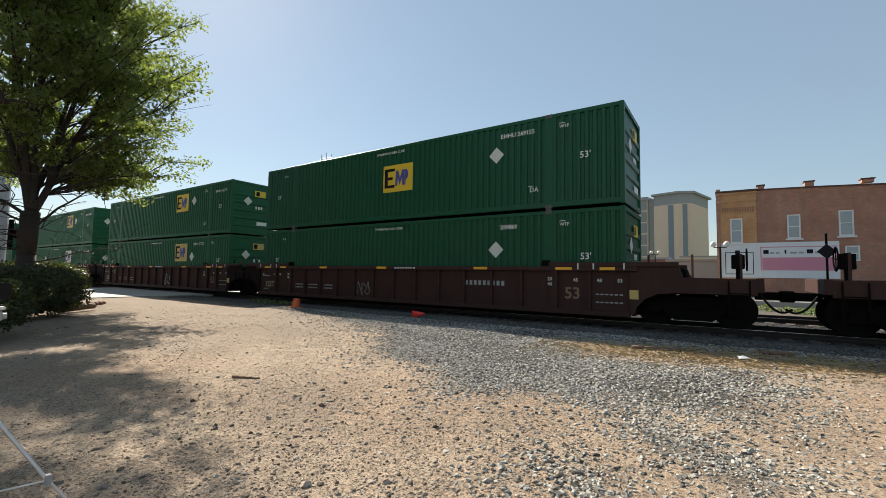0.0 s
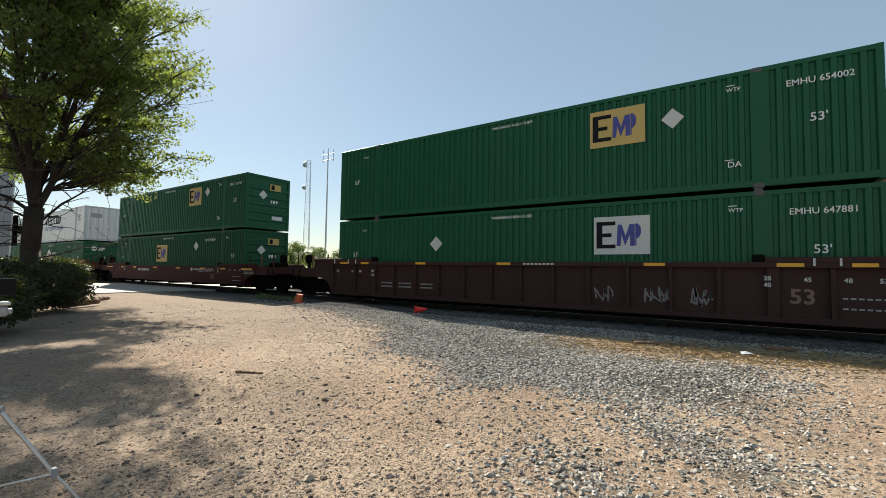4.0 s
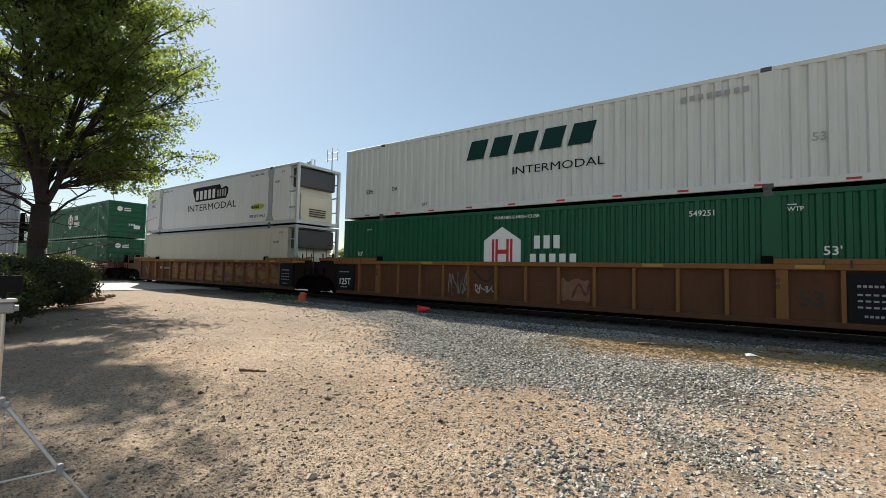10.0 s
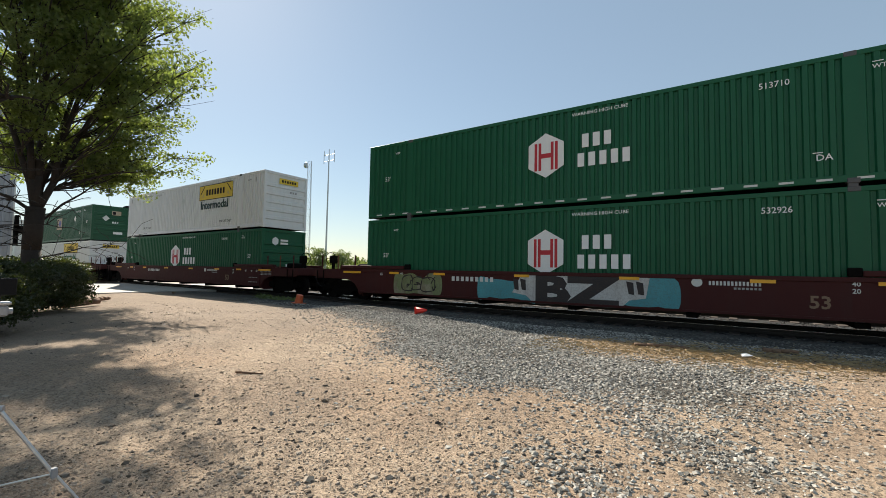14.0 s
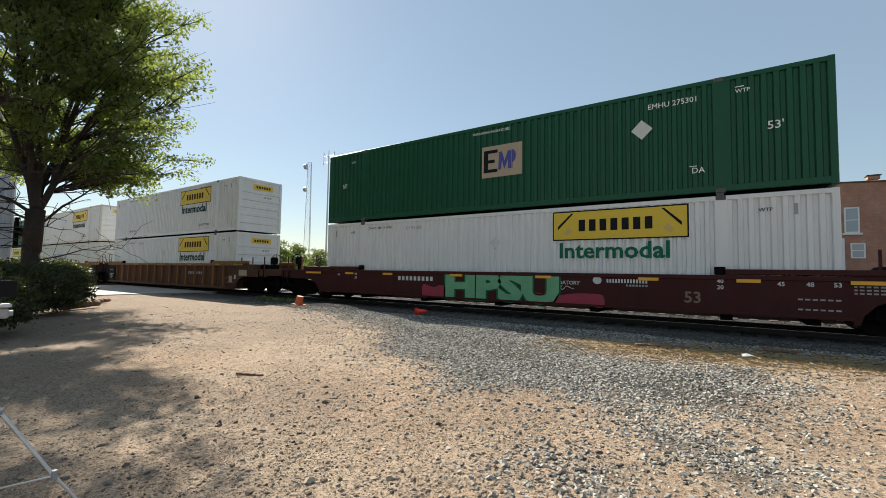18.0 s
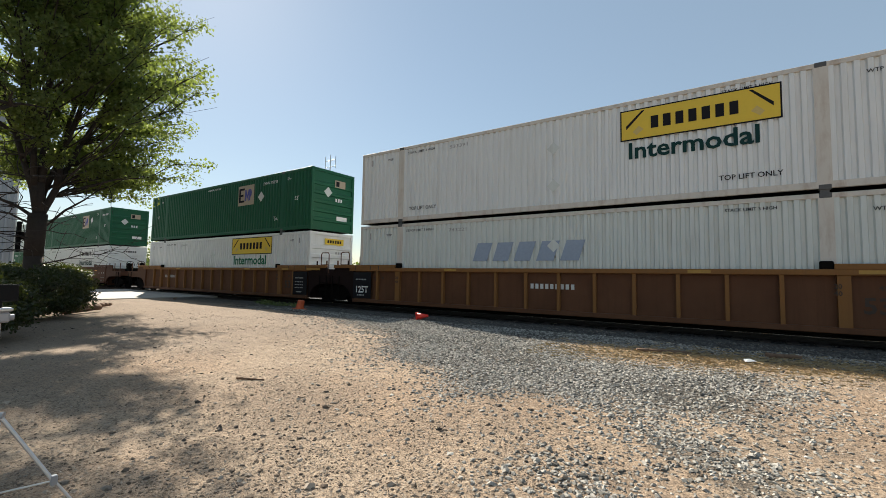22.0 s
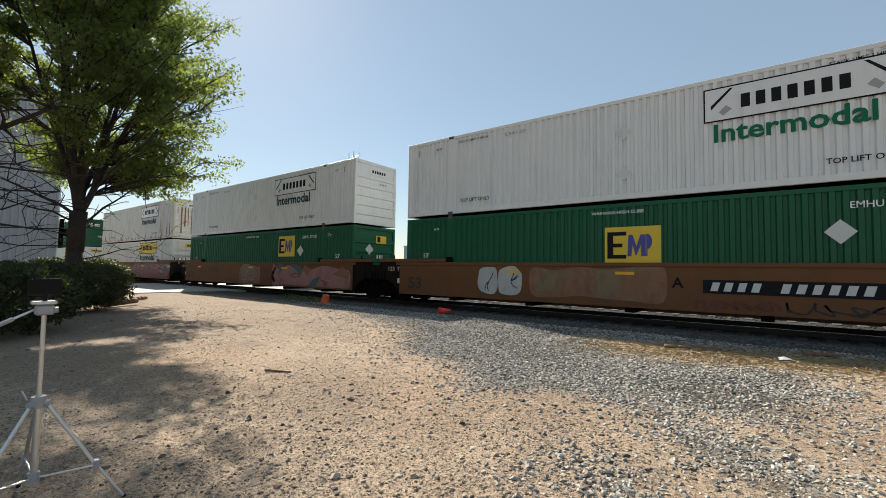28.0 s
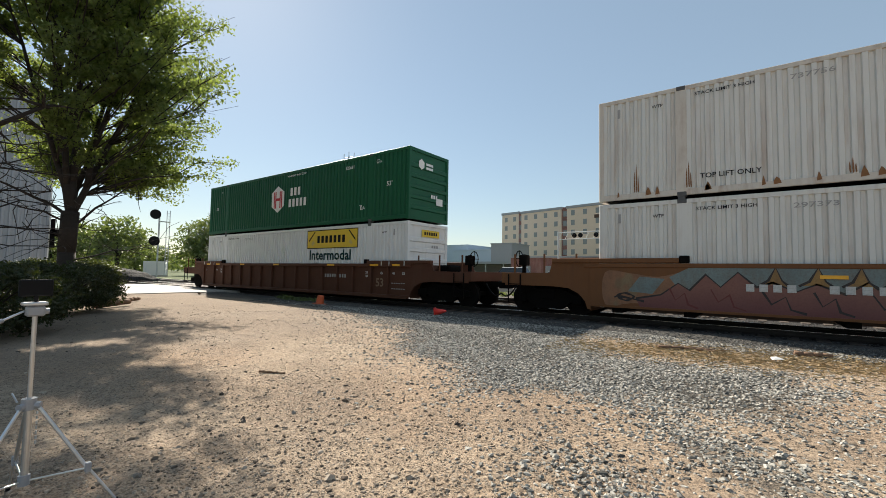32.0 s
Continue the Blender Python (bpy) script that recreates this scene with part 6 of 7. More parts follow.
def big_tree(base, seed, height, radius, trunk_r, fork, label, low, leaders=6, clumps=300, leaf_n=190, leaf_size=0.12, bare=(), spread=0.72, lean=(0.0, 0.0), fill=1.0, east=1.0):
    """A broad tree: a short trunk that forks into rising leaders, limbs from them, twigs and leaves at their ends. low(x, y) is the height below which it is bare."""
    rg = np.random.default_rng(seed)
    tree = thing("tree", label, "tree", at=pose(*base))
    bm = bmesh.new()
    rod(bm, (0, 0, -0.1), (0, 0, 0.3), trunk_r * 1.3, trunk_r * 1.05, 14)
    top = Vector((lean[0], lean[1], fork))
    mid = Vector((lean[0] * 0.4 + 0.03, lean[1] * 0.4 - 0.04, fork * 0.55))
    rod(bm, (0, 0, 0.3), mid, trunk_r * 1.05, trunk_r * 0.93, 14)
    rod(bm, mid, top, trunk_r * 0.93, trunk_r * 0.95, 14)
    part("trunk", bm, BARK, tree, smooth=True)
    lead = []
    for i in range(leaders):
        a = 2.4 * i + rg.normal(0, 0.25)
        k = 0.10 if i == 0 else 0.42 + 0.22 * rg.random()
        end = Vector((lean[0] * 2 + radius * k * math.cos(a), lean[1] * 2 + radius * k * math.sin(a), height * (0.94 - 0.45 * k * rg.random())))
        bm = bmesh.new()
        lead.append(branch(bm, top - Vector((0, 0, 0.25)), end, trunk_r * (0.55 if i == 0 else 0.40), 0.025, rg, 8, 0.07, 0.03))
        part("limb", bm, BARK, tree, smooth=True)
    centres, spreads = [], []
    while len(centres) < clumps:
        z = rg.uniform(low(0, 0) - 1.5, height)
        f = (z - height * 0.55) / (height * 0.47)
        rr = radius * math.sqrt(max(0.04, 1 - f * f if f > 0 else 1 - 0.55 * f * f))
        a = rg.uniform(0, 6.283)
        q = rr * rg.random() ** (0.58 * fill) * (1 + 0.10 * math.sin(3 * a + z) + 0.08 * math.sin(5 * a - 1.7 * z))
        p = Vector((q * math.cos(a) * (east if math.cos(a) > 0 else 1.0), q * math.sin(a), z))
        # bays in the outline and holes between the boughs
        if p.z < low(p.x, p.y) or noise.noise(p * 0.42 + Vector((seed, 0, 0))) < -0.12:
            continue
        centres.append(p)
    twigs = bmesh.new()
    leafy = []
    for p in centres:
        pts = limb_of(twigs, lead, p, 0.016 + 0.014 * rg.random(), rg)
        leafy += [p, pts[-2], pts[-3]]
        spreads += [spread * (0.75 + 0.5 * rg.random()), spread * 0.7, spread * 0.6]
        for _ in range(4):
            d = Vector(rg.normal(0, 1, 3)).normalized() * spread * (0.6 + 0.6 * rg.random())
            branch(twigs, pts[-2], p + d, 0.008, 0.004, rg, 2, 0.1)
    tagged(part("twig", twigs, BARK, tree, smooth=True), kind="stuff")
    for p, q, r in bare:
        bm = bmesh.new()
        pts = branch(bm, p, q, r, r * 0.25, rg, 6, 0.13)
        for j in range(1, 7):
            for _ in range(3):
                d = Vector(rg.normal(0, 1, 3))
                d.z = 0.6 * d.z + 0.1
                e = pts[j] + d.normalized() * (0.6 + 1.0 * rg.random())
                branch(bm, pts[j], e, r * 0.28, 0.006, rg, 3, 0.12)
        part("limb", bm, BARK, tree, smooth=True)
    crown = new("crown", leaves("crown", [tuple(c) for c in leafy], spreads, leaf_n // 3, leaf_size, LEAF, rg, 0.6))
    crown.parent = tree
    return tree


big_tree((-19.4, 4.05, 0.30), 11, 13.8, 4.5, 0.27, 3.2, "leafy maple tree with a dark trunk behind the hedge", lambda x, y: 4.5 - (0.06 if y > 0 else 0.75) * y + 0.28 * max(0.0, x), 7, 480, 305, 0.104, spread=0.60, east=1.38,
         bare=(((0.1, 0, 2.6), (1.0, 1.6, 4.3), 0.05), ((0.1, 0.1, 1.5), (0.9, 2.2, 2.0), 0.03), ((0, 0, 3.0), (-1.0, -2.6, 4.6), 0.06), ((0, 0, 2.8), (0.5, -2.3, 3.3), 0.04)))
big_tree((-17.4, -3.2, 0.16), 23, 13.5, 4.1, 0.30, 2.0, "dark leafy tree with long bare lower limbs", lambda x, y: 6.2 - 0.1 * y, 5, 300, 300, 0.104, lean=(0.1, 0.5), spread=0.66,
         bare=(((0, 0.2, 1.6), (1.0, 5.9, 6.0), 0.19), ((0, 0.2, 1.8), (0.8, 6.2, 3.6), 0.06), ((0, 0.2, 1.6), (0.9, 6.9, 2.6), 0.05), ((0, 0.3, 2.4), (0.5, 6.0, 4.7), 0.055), ((0, 0.3, 2.2), (0.2, 6.6, 5.4), 0.05),
               ((0, 0.2, 1.8), (1.4, 6.4, 2.0), 0.04), ((0, 0.4, 2.6), (-0.6, 6.6, 5.0), 0.05), ((0.4, 2.2, 3.4), (1.2, 7.0, 4.2), 0.05), ((0.3, 1.6, 3.0), (1.6, 6.6, 3.1), 0.045), ((0.5, 2.6, 4.2), (0.2, 6.4, 6.3), 0.05), ((0.2, 1.0, 2.2), (1.8, 6.3, 2.3), 0.04)))


def shrub(x, y, rx, ry, h, seed, ang):
    rg = np.random.default_rng(seed)
    s = thing("hedge_shrub", "dense dark clipped hedge shrub beside the yard", "hedge", "hedge shrubs", pose(x, y, float(ground_z(x, y)), 0, 0, ang))
    bm = bmesh.new()
    for i in range(9):
        a = i * 0.7
        branch(bm, (0.15 * math.cos(a), 0.15 * math.sin(a), 0), (rx * 0.7 * math.cos(a), ry * 0.7 * math.sin(a), h * 0.75), 0.03, 0.01, rg, 3, 0.15)
    part("stem", bm, BARK, s)
    pts = []
    for _ in range(330):
        d = rg.normal(0, 1, 3)
        d /= np.linalg.norm(d)
        k = 0.72 + 0.26 * rg.random()
        e = 0.65
        q = np.sign(d) * np.abs(d) ** e
        pts.append((q[0] * rx * k, q[1] * ry * k, h * 0.55 + q[2] * h * 0.47 * k))
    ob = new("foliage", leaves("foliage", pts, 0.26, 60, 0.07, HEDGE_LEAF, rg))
    ob.parent = s


shrub(-12.6, 1.0, 1.9, 1.25, 1.38, 1, 25)
shrub(-16.2, 2.9, 2.0, 1.30, 1.36, 2, 28)
shrub(-20.7, 4.3, 1.75, 1.2, 1.5, 3, 30)


def far_tree(x, y, h, r, seed):
    rg = np.random.default_rng(seed)
    t = thing("tree", "leafy green tree in the distance", "tree", "distant trees", pose(x, y, 0.25))
    bm = bmesh.new()
    rod(bm, (0, 0, -0.2), (0, 0, h * 0.55), 0.035 * h, 0.015 * h, 8)
    for i in range(6):
        branch(bm, (0, 0, h * (0.25 + 0.05 * i)), (r * 0.7 * math.cos(i * 2.4), r * 0.7 * math.sin(i * 2.4), h * (0.5 + 0.06 * i)), 0.012 * h, 0.02, rg, 3)
    part("trunk", bm, BARK, t)
    pts = []
    for _ in range(90):
        d = rg.normal(0, 1, 3)
        d *= rg.random() ** 0.35 / np.linalg.norm(d)
        pts.append((d[0] * r, d[1] * r, h * 0.56 + d[2] * h * 0.42))
    ob = new("crown", leaves("crown", pts, r * 0.30, 38, 0.065 * h ** 0.8, FAR_LEAF, rg))
    ob.parent = t


rt = random.Random(4)
for az, r, h in ((79.5, 88, 7.0), (77.6, 95, 9.0), (75.8, 84, 8.0), (74.2, 80, 9.4), (72.6, 100, 7.5), (70.5, 120, 6.5), (66.8, 92, 10.5), (64.9, 88, 11.0), (62.8, 92, 10.0), (60.4, 95, 10.5), (58.2, 92, 10.8), (56.0, 110, 9.0),
                 (53.6, 130, 9.5), (50.6, 140, 8.5), (47.5, 150, 8.5)):
    far_tree(-r * math.sin(radians(az)), r * math.cos(radians(az)), h, h * 0.42, int(az * 10))
bm = bmesh.new()
rgw = np.random.default_rng(77)
woods = [(-r * math.sin(radians(a)), r * math.cos(radians(a)), 2.0 + 2.5 * rgw.random()) for a, r in zip(rgw.uniform(40, 88, 260), rgw.uniform(150, 260, 260))]
bm.free()
w = new("far_woods", leaves("far_woods", woods, 4.5, 60, 1.3, FAR_LEAF, rgw, 0.7))
tagged(w, "low green woods along the horizon", "woods", kind="stuff")

# ---- things on the yard ----


def tripod():
    t = thing("tripod", "silver aluminium camera tripod with a black phone holder", "tripod", at=pose(-3.647, 0.624, float(ground_z(-3.647, 0.624))))
    g = float(ground_z(-3.647, 0.624))
    hub, head = 0.745 - g, 1.355 - g
    bm = bmesh.new()
    rod(bm, (0, 0, 0.20), (0, 0, hub + 0.02), 0.019, seg=14)
    rod(bm, (0, 0, hub), (0, 0, head - 0.06), 0.0125, seg=14)
    part("column", bm, ALU, t)
    for i in range(3):
        a = math.atan2(0.42, 0.25) + i * 2.0944
        c, s = math.cos(a), math.sin(a)
        bm = bmesh.new()
        rod(bm, (0.045 * c, 0.045 * s, hub - 0.02), (0.32 * c, 0.32 * s, 0.235), 0.0105, seg=8)
        rod(bm, (0.30 * c, 0.30 * s, 0.27), (0.48 * c, 0.48 * s, 0.012), 0.008, seg=8)
        leg = part("leg", bm, ALU, t)
        bm = bmesh.new()
        rod(bm, (0.472 * c, 0.472 * s, 0.03), (0.482 * c, 0.482 * s, 0.0), 0.013, seg=8)
        part("rubber_foot", bm, BLACK, leg)
        bm = bmesh.new()
        box(bm, -0.018, 0.018, -0.016, 0.016, -0.03, 0.03, 0.005)
        bmesh.ops.transform(bm, matrix=Matrix.Translation((0.315 * c, 0.315 * s, 0.25)), verts=bm.verts)
        part("clamp", bm, GREYPLASTIC, leg)
        bm = bmesh.new()
        rod(bm, (0.02 * c, 0.02 * s, 0.215), (0.31 * c, 0.31 * s, 0.245), 0.0055, seg=6)
        part("brace", bm, ALU, t)
    bm = bmesh.new()
    rod(bm, (0, 0, 0.19), (0, 0, 0.25), 0.03, seg=14)
    part("brace_collar", bm, GREYPLASTIC, t)
    bm = bmesh.new()
    rod(bm, (0, 0, hub - 0.04), (0, 0, hub + 0.03), 0.038, seg=14)
    for i in range(3):
        a = math.atan2(0.42, 0.25) + i * 2.0944
        rod(bm, (0.0, 0.0, hub - 0.01), (0.06 * math.cos(a), 0.06 * math.sin(a), hub - 0.015), 0.022, seg=8)
    part("shoulder", bm, GREYPLASTIC, t)
    bm = bmesh.new()
    rod(bm, (-0.02, -0.05, hub + 0.01), (-0.035, -0.075, hub + 0.07), 0.006, seg=6)
    part("crank", bm, ALU, t)
    bm = bmesh.new()
    box(bm, -0.03, 0.03, -0.045, 0.045, head - 0.075, head - 0.01, 0.01)
    rod(bm, (0.0, 0.03, head - 0.045), (0.0, 0.065, head - 0.045), 0.02, seg=10)
    hd = part("pan_head", bm, GREYPLASTIC, t)
    bm = bmesh.new()
    box(bm, -0.04, 0.04, -0.065, 0.055, head - 0.008, head + 0.014, 0.006)
    part("plate", bm, ALU, hd)
    bm = bmesh.new()
    rod(bm, (0.0, -0.04, head - 0.035), (0.06, -0.15, head - 0.085), 0.007, seg=8)
    arm = part("handle", bm, ALU, t)
    bm = bmesh.new()
    rod(bm, (0.06, -0.15, head - 0.085), (0.11, -0.24, head - 0.125), 0.013, seg=10)
    part("grip", bm, GREYPLASTIC, arm)
    bm = bmesh.new()
    rod(bm, (0, 0, head + 0.012), (0, 0, head + 0.055), 0.012, seg=8)
    part("holder", bm, BLACK, t)
    bm = bmesh.new()
    box(bm, -0.012, 0.012, -0.085, 0.080, head + 0.05, head + 0.155, 0.006)
    ph = part("phone", bm, BLACK, t, "black phone held level")
    ph.matrix_basis = pose(0, 0, 0, 0, 0, 8)
    bm = bmesh.new()
    for i in range(7):
        rod(bm, (0.03, 0.035, hub - 0.05 - i * 0.03), (0.032, 0.035, hub - 0.068 - i * 0.03), 0.006, seg=6)
    part("chain", bm, GALV, t)


GREYPLASTIC = plain("grey_plastic", (0.33, 0.34, 0.36), 0.4, 0.1, 0.05)
tripod()
CONE_RED = plain("red_orange_plastic", (0.78, 0.045, 0.03), 0.5, 0, 0.1)
cone = thing("traffic_cone", "red-orange traffic cone knocked over on the gravel", "traffic cone", "traffic cones", pose(-7.85, 10.18, 0.40, 0, 84, 25))
bm = bmesh.new()
rod(bm, (0, 0, 0), (0, 0, 0.34), 0.115, 0.03, 16)
part("body", bm, CONE_RED, cone, smooth=True)
bm = bmesh.new()
box(bm, -0.13, 0.13, -0.13, 0.13, -0.02, 0.0, 0.01)
part("base", bm, CONE_RED, cone)
cone = thing("traffic_cone", "crushed orange traffic cone standing on the gravel", "traffic cone", "traffic cones", pose(-13.37, 10.17, 0.335, 0, 6, 10))
bm = bmesh.new()
rod(bm, (0, 0, 0), (0.03, 0, 0.30), 0.15, 0.12, 12)
part("body", bm, plain("faded_orange_plastic", (0.62, 0.12, 0.04), 0.6, 0, 0.2), cone)
bm = bmesh.new()
box(bm, -0.2, 0.2, -0.2, 0.2, -0.03, 0.0, 0.01)
part("base", bm, plain("dull_orange_plastic", (0.45, 0.12, 0.05), 0.7, 0, 0.2), cone)

OLD_WOOD = plain("weathered_wood", (0.20, 0.12, 0.075), 0.9, 0, 0.35, 14, 0.6)


def stick(name, p, q, r, label, seed, mat=OLD_WOOD):
    rg = np.random.default_rng(seed)
    z0, z1 = float(ground_z(p[0], p[1])) + r, float(ground_z(q[0], q[1])) + r
    bm = bmesh.new()
    branch(bm, (p[0], p[1], z0), (q[0], q[1], z1), r, r * 0.6, rg, 4, 0.03, 0.0)
    return tagged(new(name, mesh_of(bm, mat, True)), label, "debris", "pieces of debris")


stick("broken_branch", (-1.52, 8.72), (-0.72, 9.02), 0.035, "broken brown branch lying on straw and gravel", 1)
stick("broken_branch", (-1.40, 8.84), (-0.62, 8.96), 0.025, "thin split piece of brown wood on gravel", 2)
stick("broken_branch", (-5.62, 3.30), (-5.25, 3.46), 0.018, "short dark stick on the dirt", 3)
stick("broken_branch", (-1.15, 9.0), (-0.3, 9.35), 0.014, "thin twig on gravel", 4)
stick("log", (-16.3, 4.15), (-16.8, 5.15), 0.14, "old brown log at the foot of the hedge", 5)
stick("log", (-18.2, 5.4), (-18.9, 6.1), 0.10, "short weathered log near the hedge", 6)
stick("broken_branch", (-22.0, 9.6), (-22.5, 9.9), 0.05, "small broken stick by the road", 7)
stick("broken_branch", (0.45, 9.50), (0.95, 9.60), 0.05, "rotten brown timber piece in the gravel", 8)
bm = bmesh.new()
v = [bm.verts.new(p) for p in ((-0.09, -0.05, 0.0), (0.08, -0.06, 0.02), (0.1, 0.05, 0.0), (-0.07, 0.06, 0.03), (0, 0, 0.05))]
for i in range(4):
    bm.faces.new((v[i], v[(i + 1) % 4], v[4]))
bm.faces.new(v[3::-1])
pl = tagged(new("litter", mesh_of(bm, M_WHITE)), "crumpled white scrap of paper on gravel", "litter", "pieces of debris")
pl.matrix_basis = pose(0.20, 8.83, 0.275, 0, 0, 20)

STRAWM = plain("dry_straw", (0.38, 0.28, 0.145), 0.9, 0, 0.3)
rs = np.random.default_rng(31)
vs, fs = [], []
for i in range(5200):
    x = rs.normal(0.2, 2.0)
    y = 8.75 + 0.22 * x + rs.normal(0, 0.5)
    if x < -3.2 or not 7.2 < y < 10.1:
        continue
    a, L = rs.random() * 3.14, 0.04 + 0.10 * rs.random()
    z = float(ground_z(x, y)) + 0.012 + 0.03 * rs.random()
    dx, dy = math.cos(a) * L / 2, math.sin(a) * L / 2
    k = len(vs)
    vs += [(x - dx, y - dy, z), (x + dx, y + dy, z + 0.01 * rs.normal()), (x + dx * 0.9 - dy * 0.06, y + dy * 0.9 + dx * 0.06, z + 0.005), (x - dx - dy * 0.06, y - dy + dx * 0.06, z + 0.004)]
    fs.append((k, k + 1, k + 2, k + 3))
tagged(new("straw", soup("straw", vs, fs, STRAWM)), "dry yellow straw and wood chips beside the track", "straw", kind="stuff")
# a strip of weeds at the far side of the tracks and tufts by the crossing
rg = np.random.default_rng(55)
tuft = [(x, 10.6 + 0.5 * rg.random(), 0.33) for x in np.linspace(-17.2, -14.6, 7)]
tuft += [(x, 22.5 + 4.5 * rg.random(), 0.22) for x in rg.uniform(-22, 20, 140)]
tagged(new("weeds", leaves("weeds", tuft, 0.30, 60, 0.10, FAR_LEAF, rg, 0.5)), "low green weeds and grass tufts along the tracks", "weeds", kind="stuff")

# ---- buildings ----


def brick_material(name, a, b, mortar):
    n = Nodes(name)
    br = n.t.nodes.new("ShaderNodeTexBrick")
    mp = n.t.nodes.new("ShaderNodeCombineXYZ")
    x, y, z = n.xyz()
    n.t.links.new(n.math("ADD", x, y), mp.inputs[0])
    n.t.links.new(z, mp.inputs[1])
    n.t.links.new(mp.outputs[0], br.inputs["Vector"])
    br.inputs["Scale"].default_value, br.inputs["Mortar Size"].default_value = 1.0, 0.010
    br.inputs["Brick Width"].default_value, br.inputs["Row Height"].default_value = 0.21, 0.075
    for s, c in (("Color1", a), ("Color2", b), ("Mortar", mortar)):
        br.inputs[s].default_value = (*c, 1)
    col = n.mix(n.ramp(n.noise(0.5, 6, 0.65), (0.35, 0.0), (0.75, 0.75)), br.outputs["Color"], times(b, 0.55))
    col = n.mix(n.ramp(n.noise(1.0, 6, 0.65, n.stretch(2.5, 2.5, 0.25)), (0.5, 0.0), (0.8, 0.35)), col, (0.45, 0.36, 0.28))
    return n.set(col=col, rough=0.9, normal=n.bump(br.outputs["Fac"], 0.4, 0.01))


# brown brick lightened: the haze before the wall is put into its colour
BRICK_BROWN = brick_material("brown_brick", (0.56, 0.265, 0.165), (0.45, 0.205, 0.13), (0.28, 0.21, 0.17))
BRICK_ORANGE = brick_material("orange_brick", (0.72, 0.36, 0.14), (0.60, 0.28, 0.105), (0.52, 0.40, 0.27))
BRICK_MAROON = brick_material("maroon_brick", (0.28, 0.115, 0.095), (0.23, 0.09, 0.078), (0.22, 0.15, 0.13))
MURAL_WHITE = paint("white_painted_wall", (0.70, 0.71, 0.72), 0.7, (0.4, 0.36, 0.3), 0.3, 0.05)
MURAL_PINK = plain("pink_painted_wall", (0.62, 0.25, 0.33), 0.7, 0, 0.08)
GLASS = plain("window_glass", (0.34, 0.38, 0.40), 0.08, 0.0, 0.1, 2, 0.02)
FRAME = plain("white_window_frame", (0.70, 0.69, 0.66), 0.5, 0, 0.05)
COPING = plain("dark_coping", (0.10, 0.055, 0.04), 0.8)
# far building colours, raised to carry the haze in front of them
HAZE_TAN = paint("tan_render", (0.70, 0.55, 0.425), 0.85, (0.35, 0.3, 0.24), 0.2, 0.05)
HAZE_GREY = paint("grey_render", (0.31, 0.315, 0.325), 0.8, (0.25, 0.25, 0.25), 0.2, 0.05)
HAZE_GLASS = plain("dark_far_glass", (0.24, 0.25, 0.245), 0.15, 0, 0.2, 1)


def window(parent, x0, x1, z0, z1, y, frame_mat=FRAME, glass=GLASS, sill=True, bar=True, deep=0.10):
    """A sash window set into a wall whose face looks to -y at y."""
    w = boxpart("window", glass, parent, (x0 + 0.05, x1 - 0.05, y + 0.004, y + 0.06, z0 + 0.05, z1 - 0.05))
    f = 0.09
    boxpart("frame_side", frame_mat, w, (x0, x0 + f, y - 0.03, y + deep, z0, z1))
    boxpart("frame_side", frame_mat, w, (x1 - f, x1, y - 0.03, y + deep, z0, z1))
    boxpart("frame_top", frame_mat, w, (x0 + f, x1 - f, y - 0.03, y + deep, z1 - f, z1))
    boxpart("frame_bottom", frame_mat, w, (x0 + f, x1 - f, y - 0.03, y + deep, z0, z0 + f))
    if bar:
        o = boxpart("sash_bar", frame_mat, w, (x0 + f, x1 - f, y - 0.02, y + deep, (z0 + z1) / 2 - 0.03, (z0 + z1) / 2 + 0.03))
    if sill:
        o = boxpart("sill", frame_mat, w, (x0 - 0.12, x1 + 0.12, y - 0.10, y + 0.04, z0 - 0.13, z0 - 0.005))
    return w


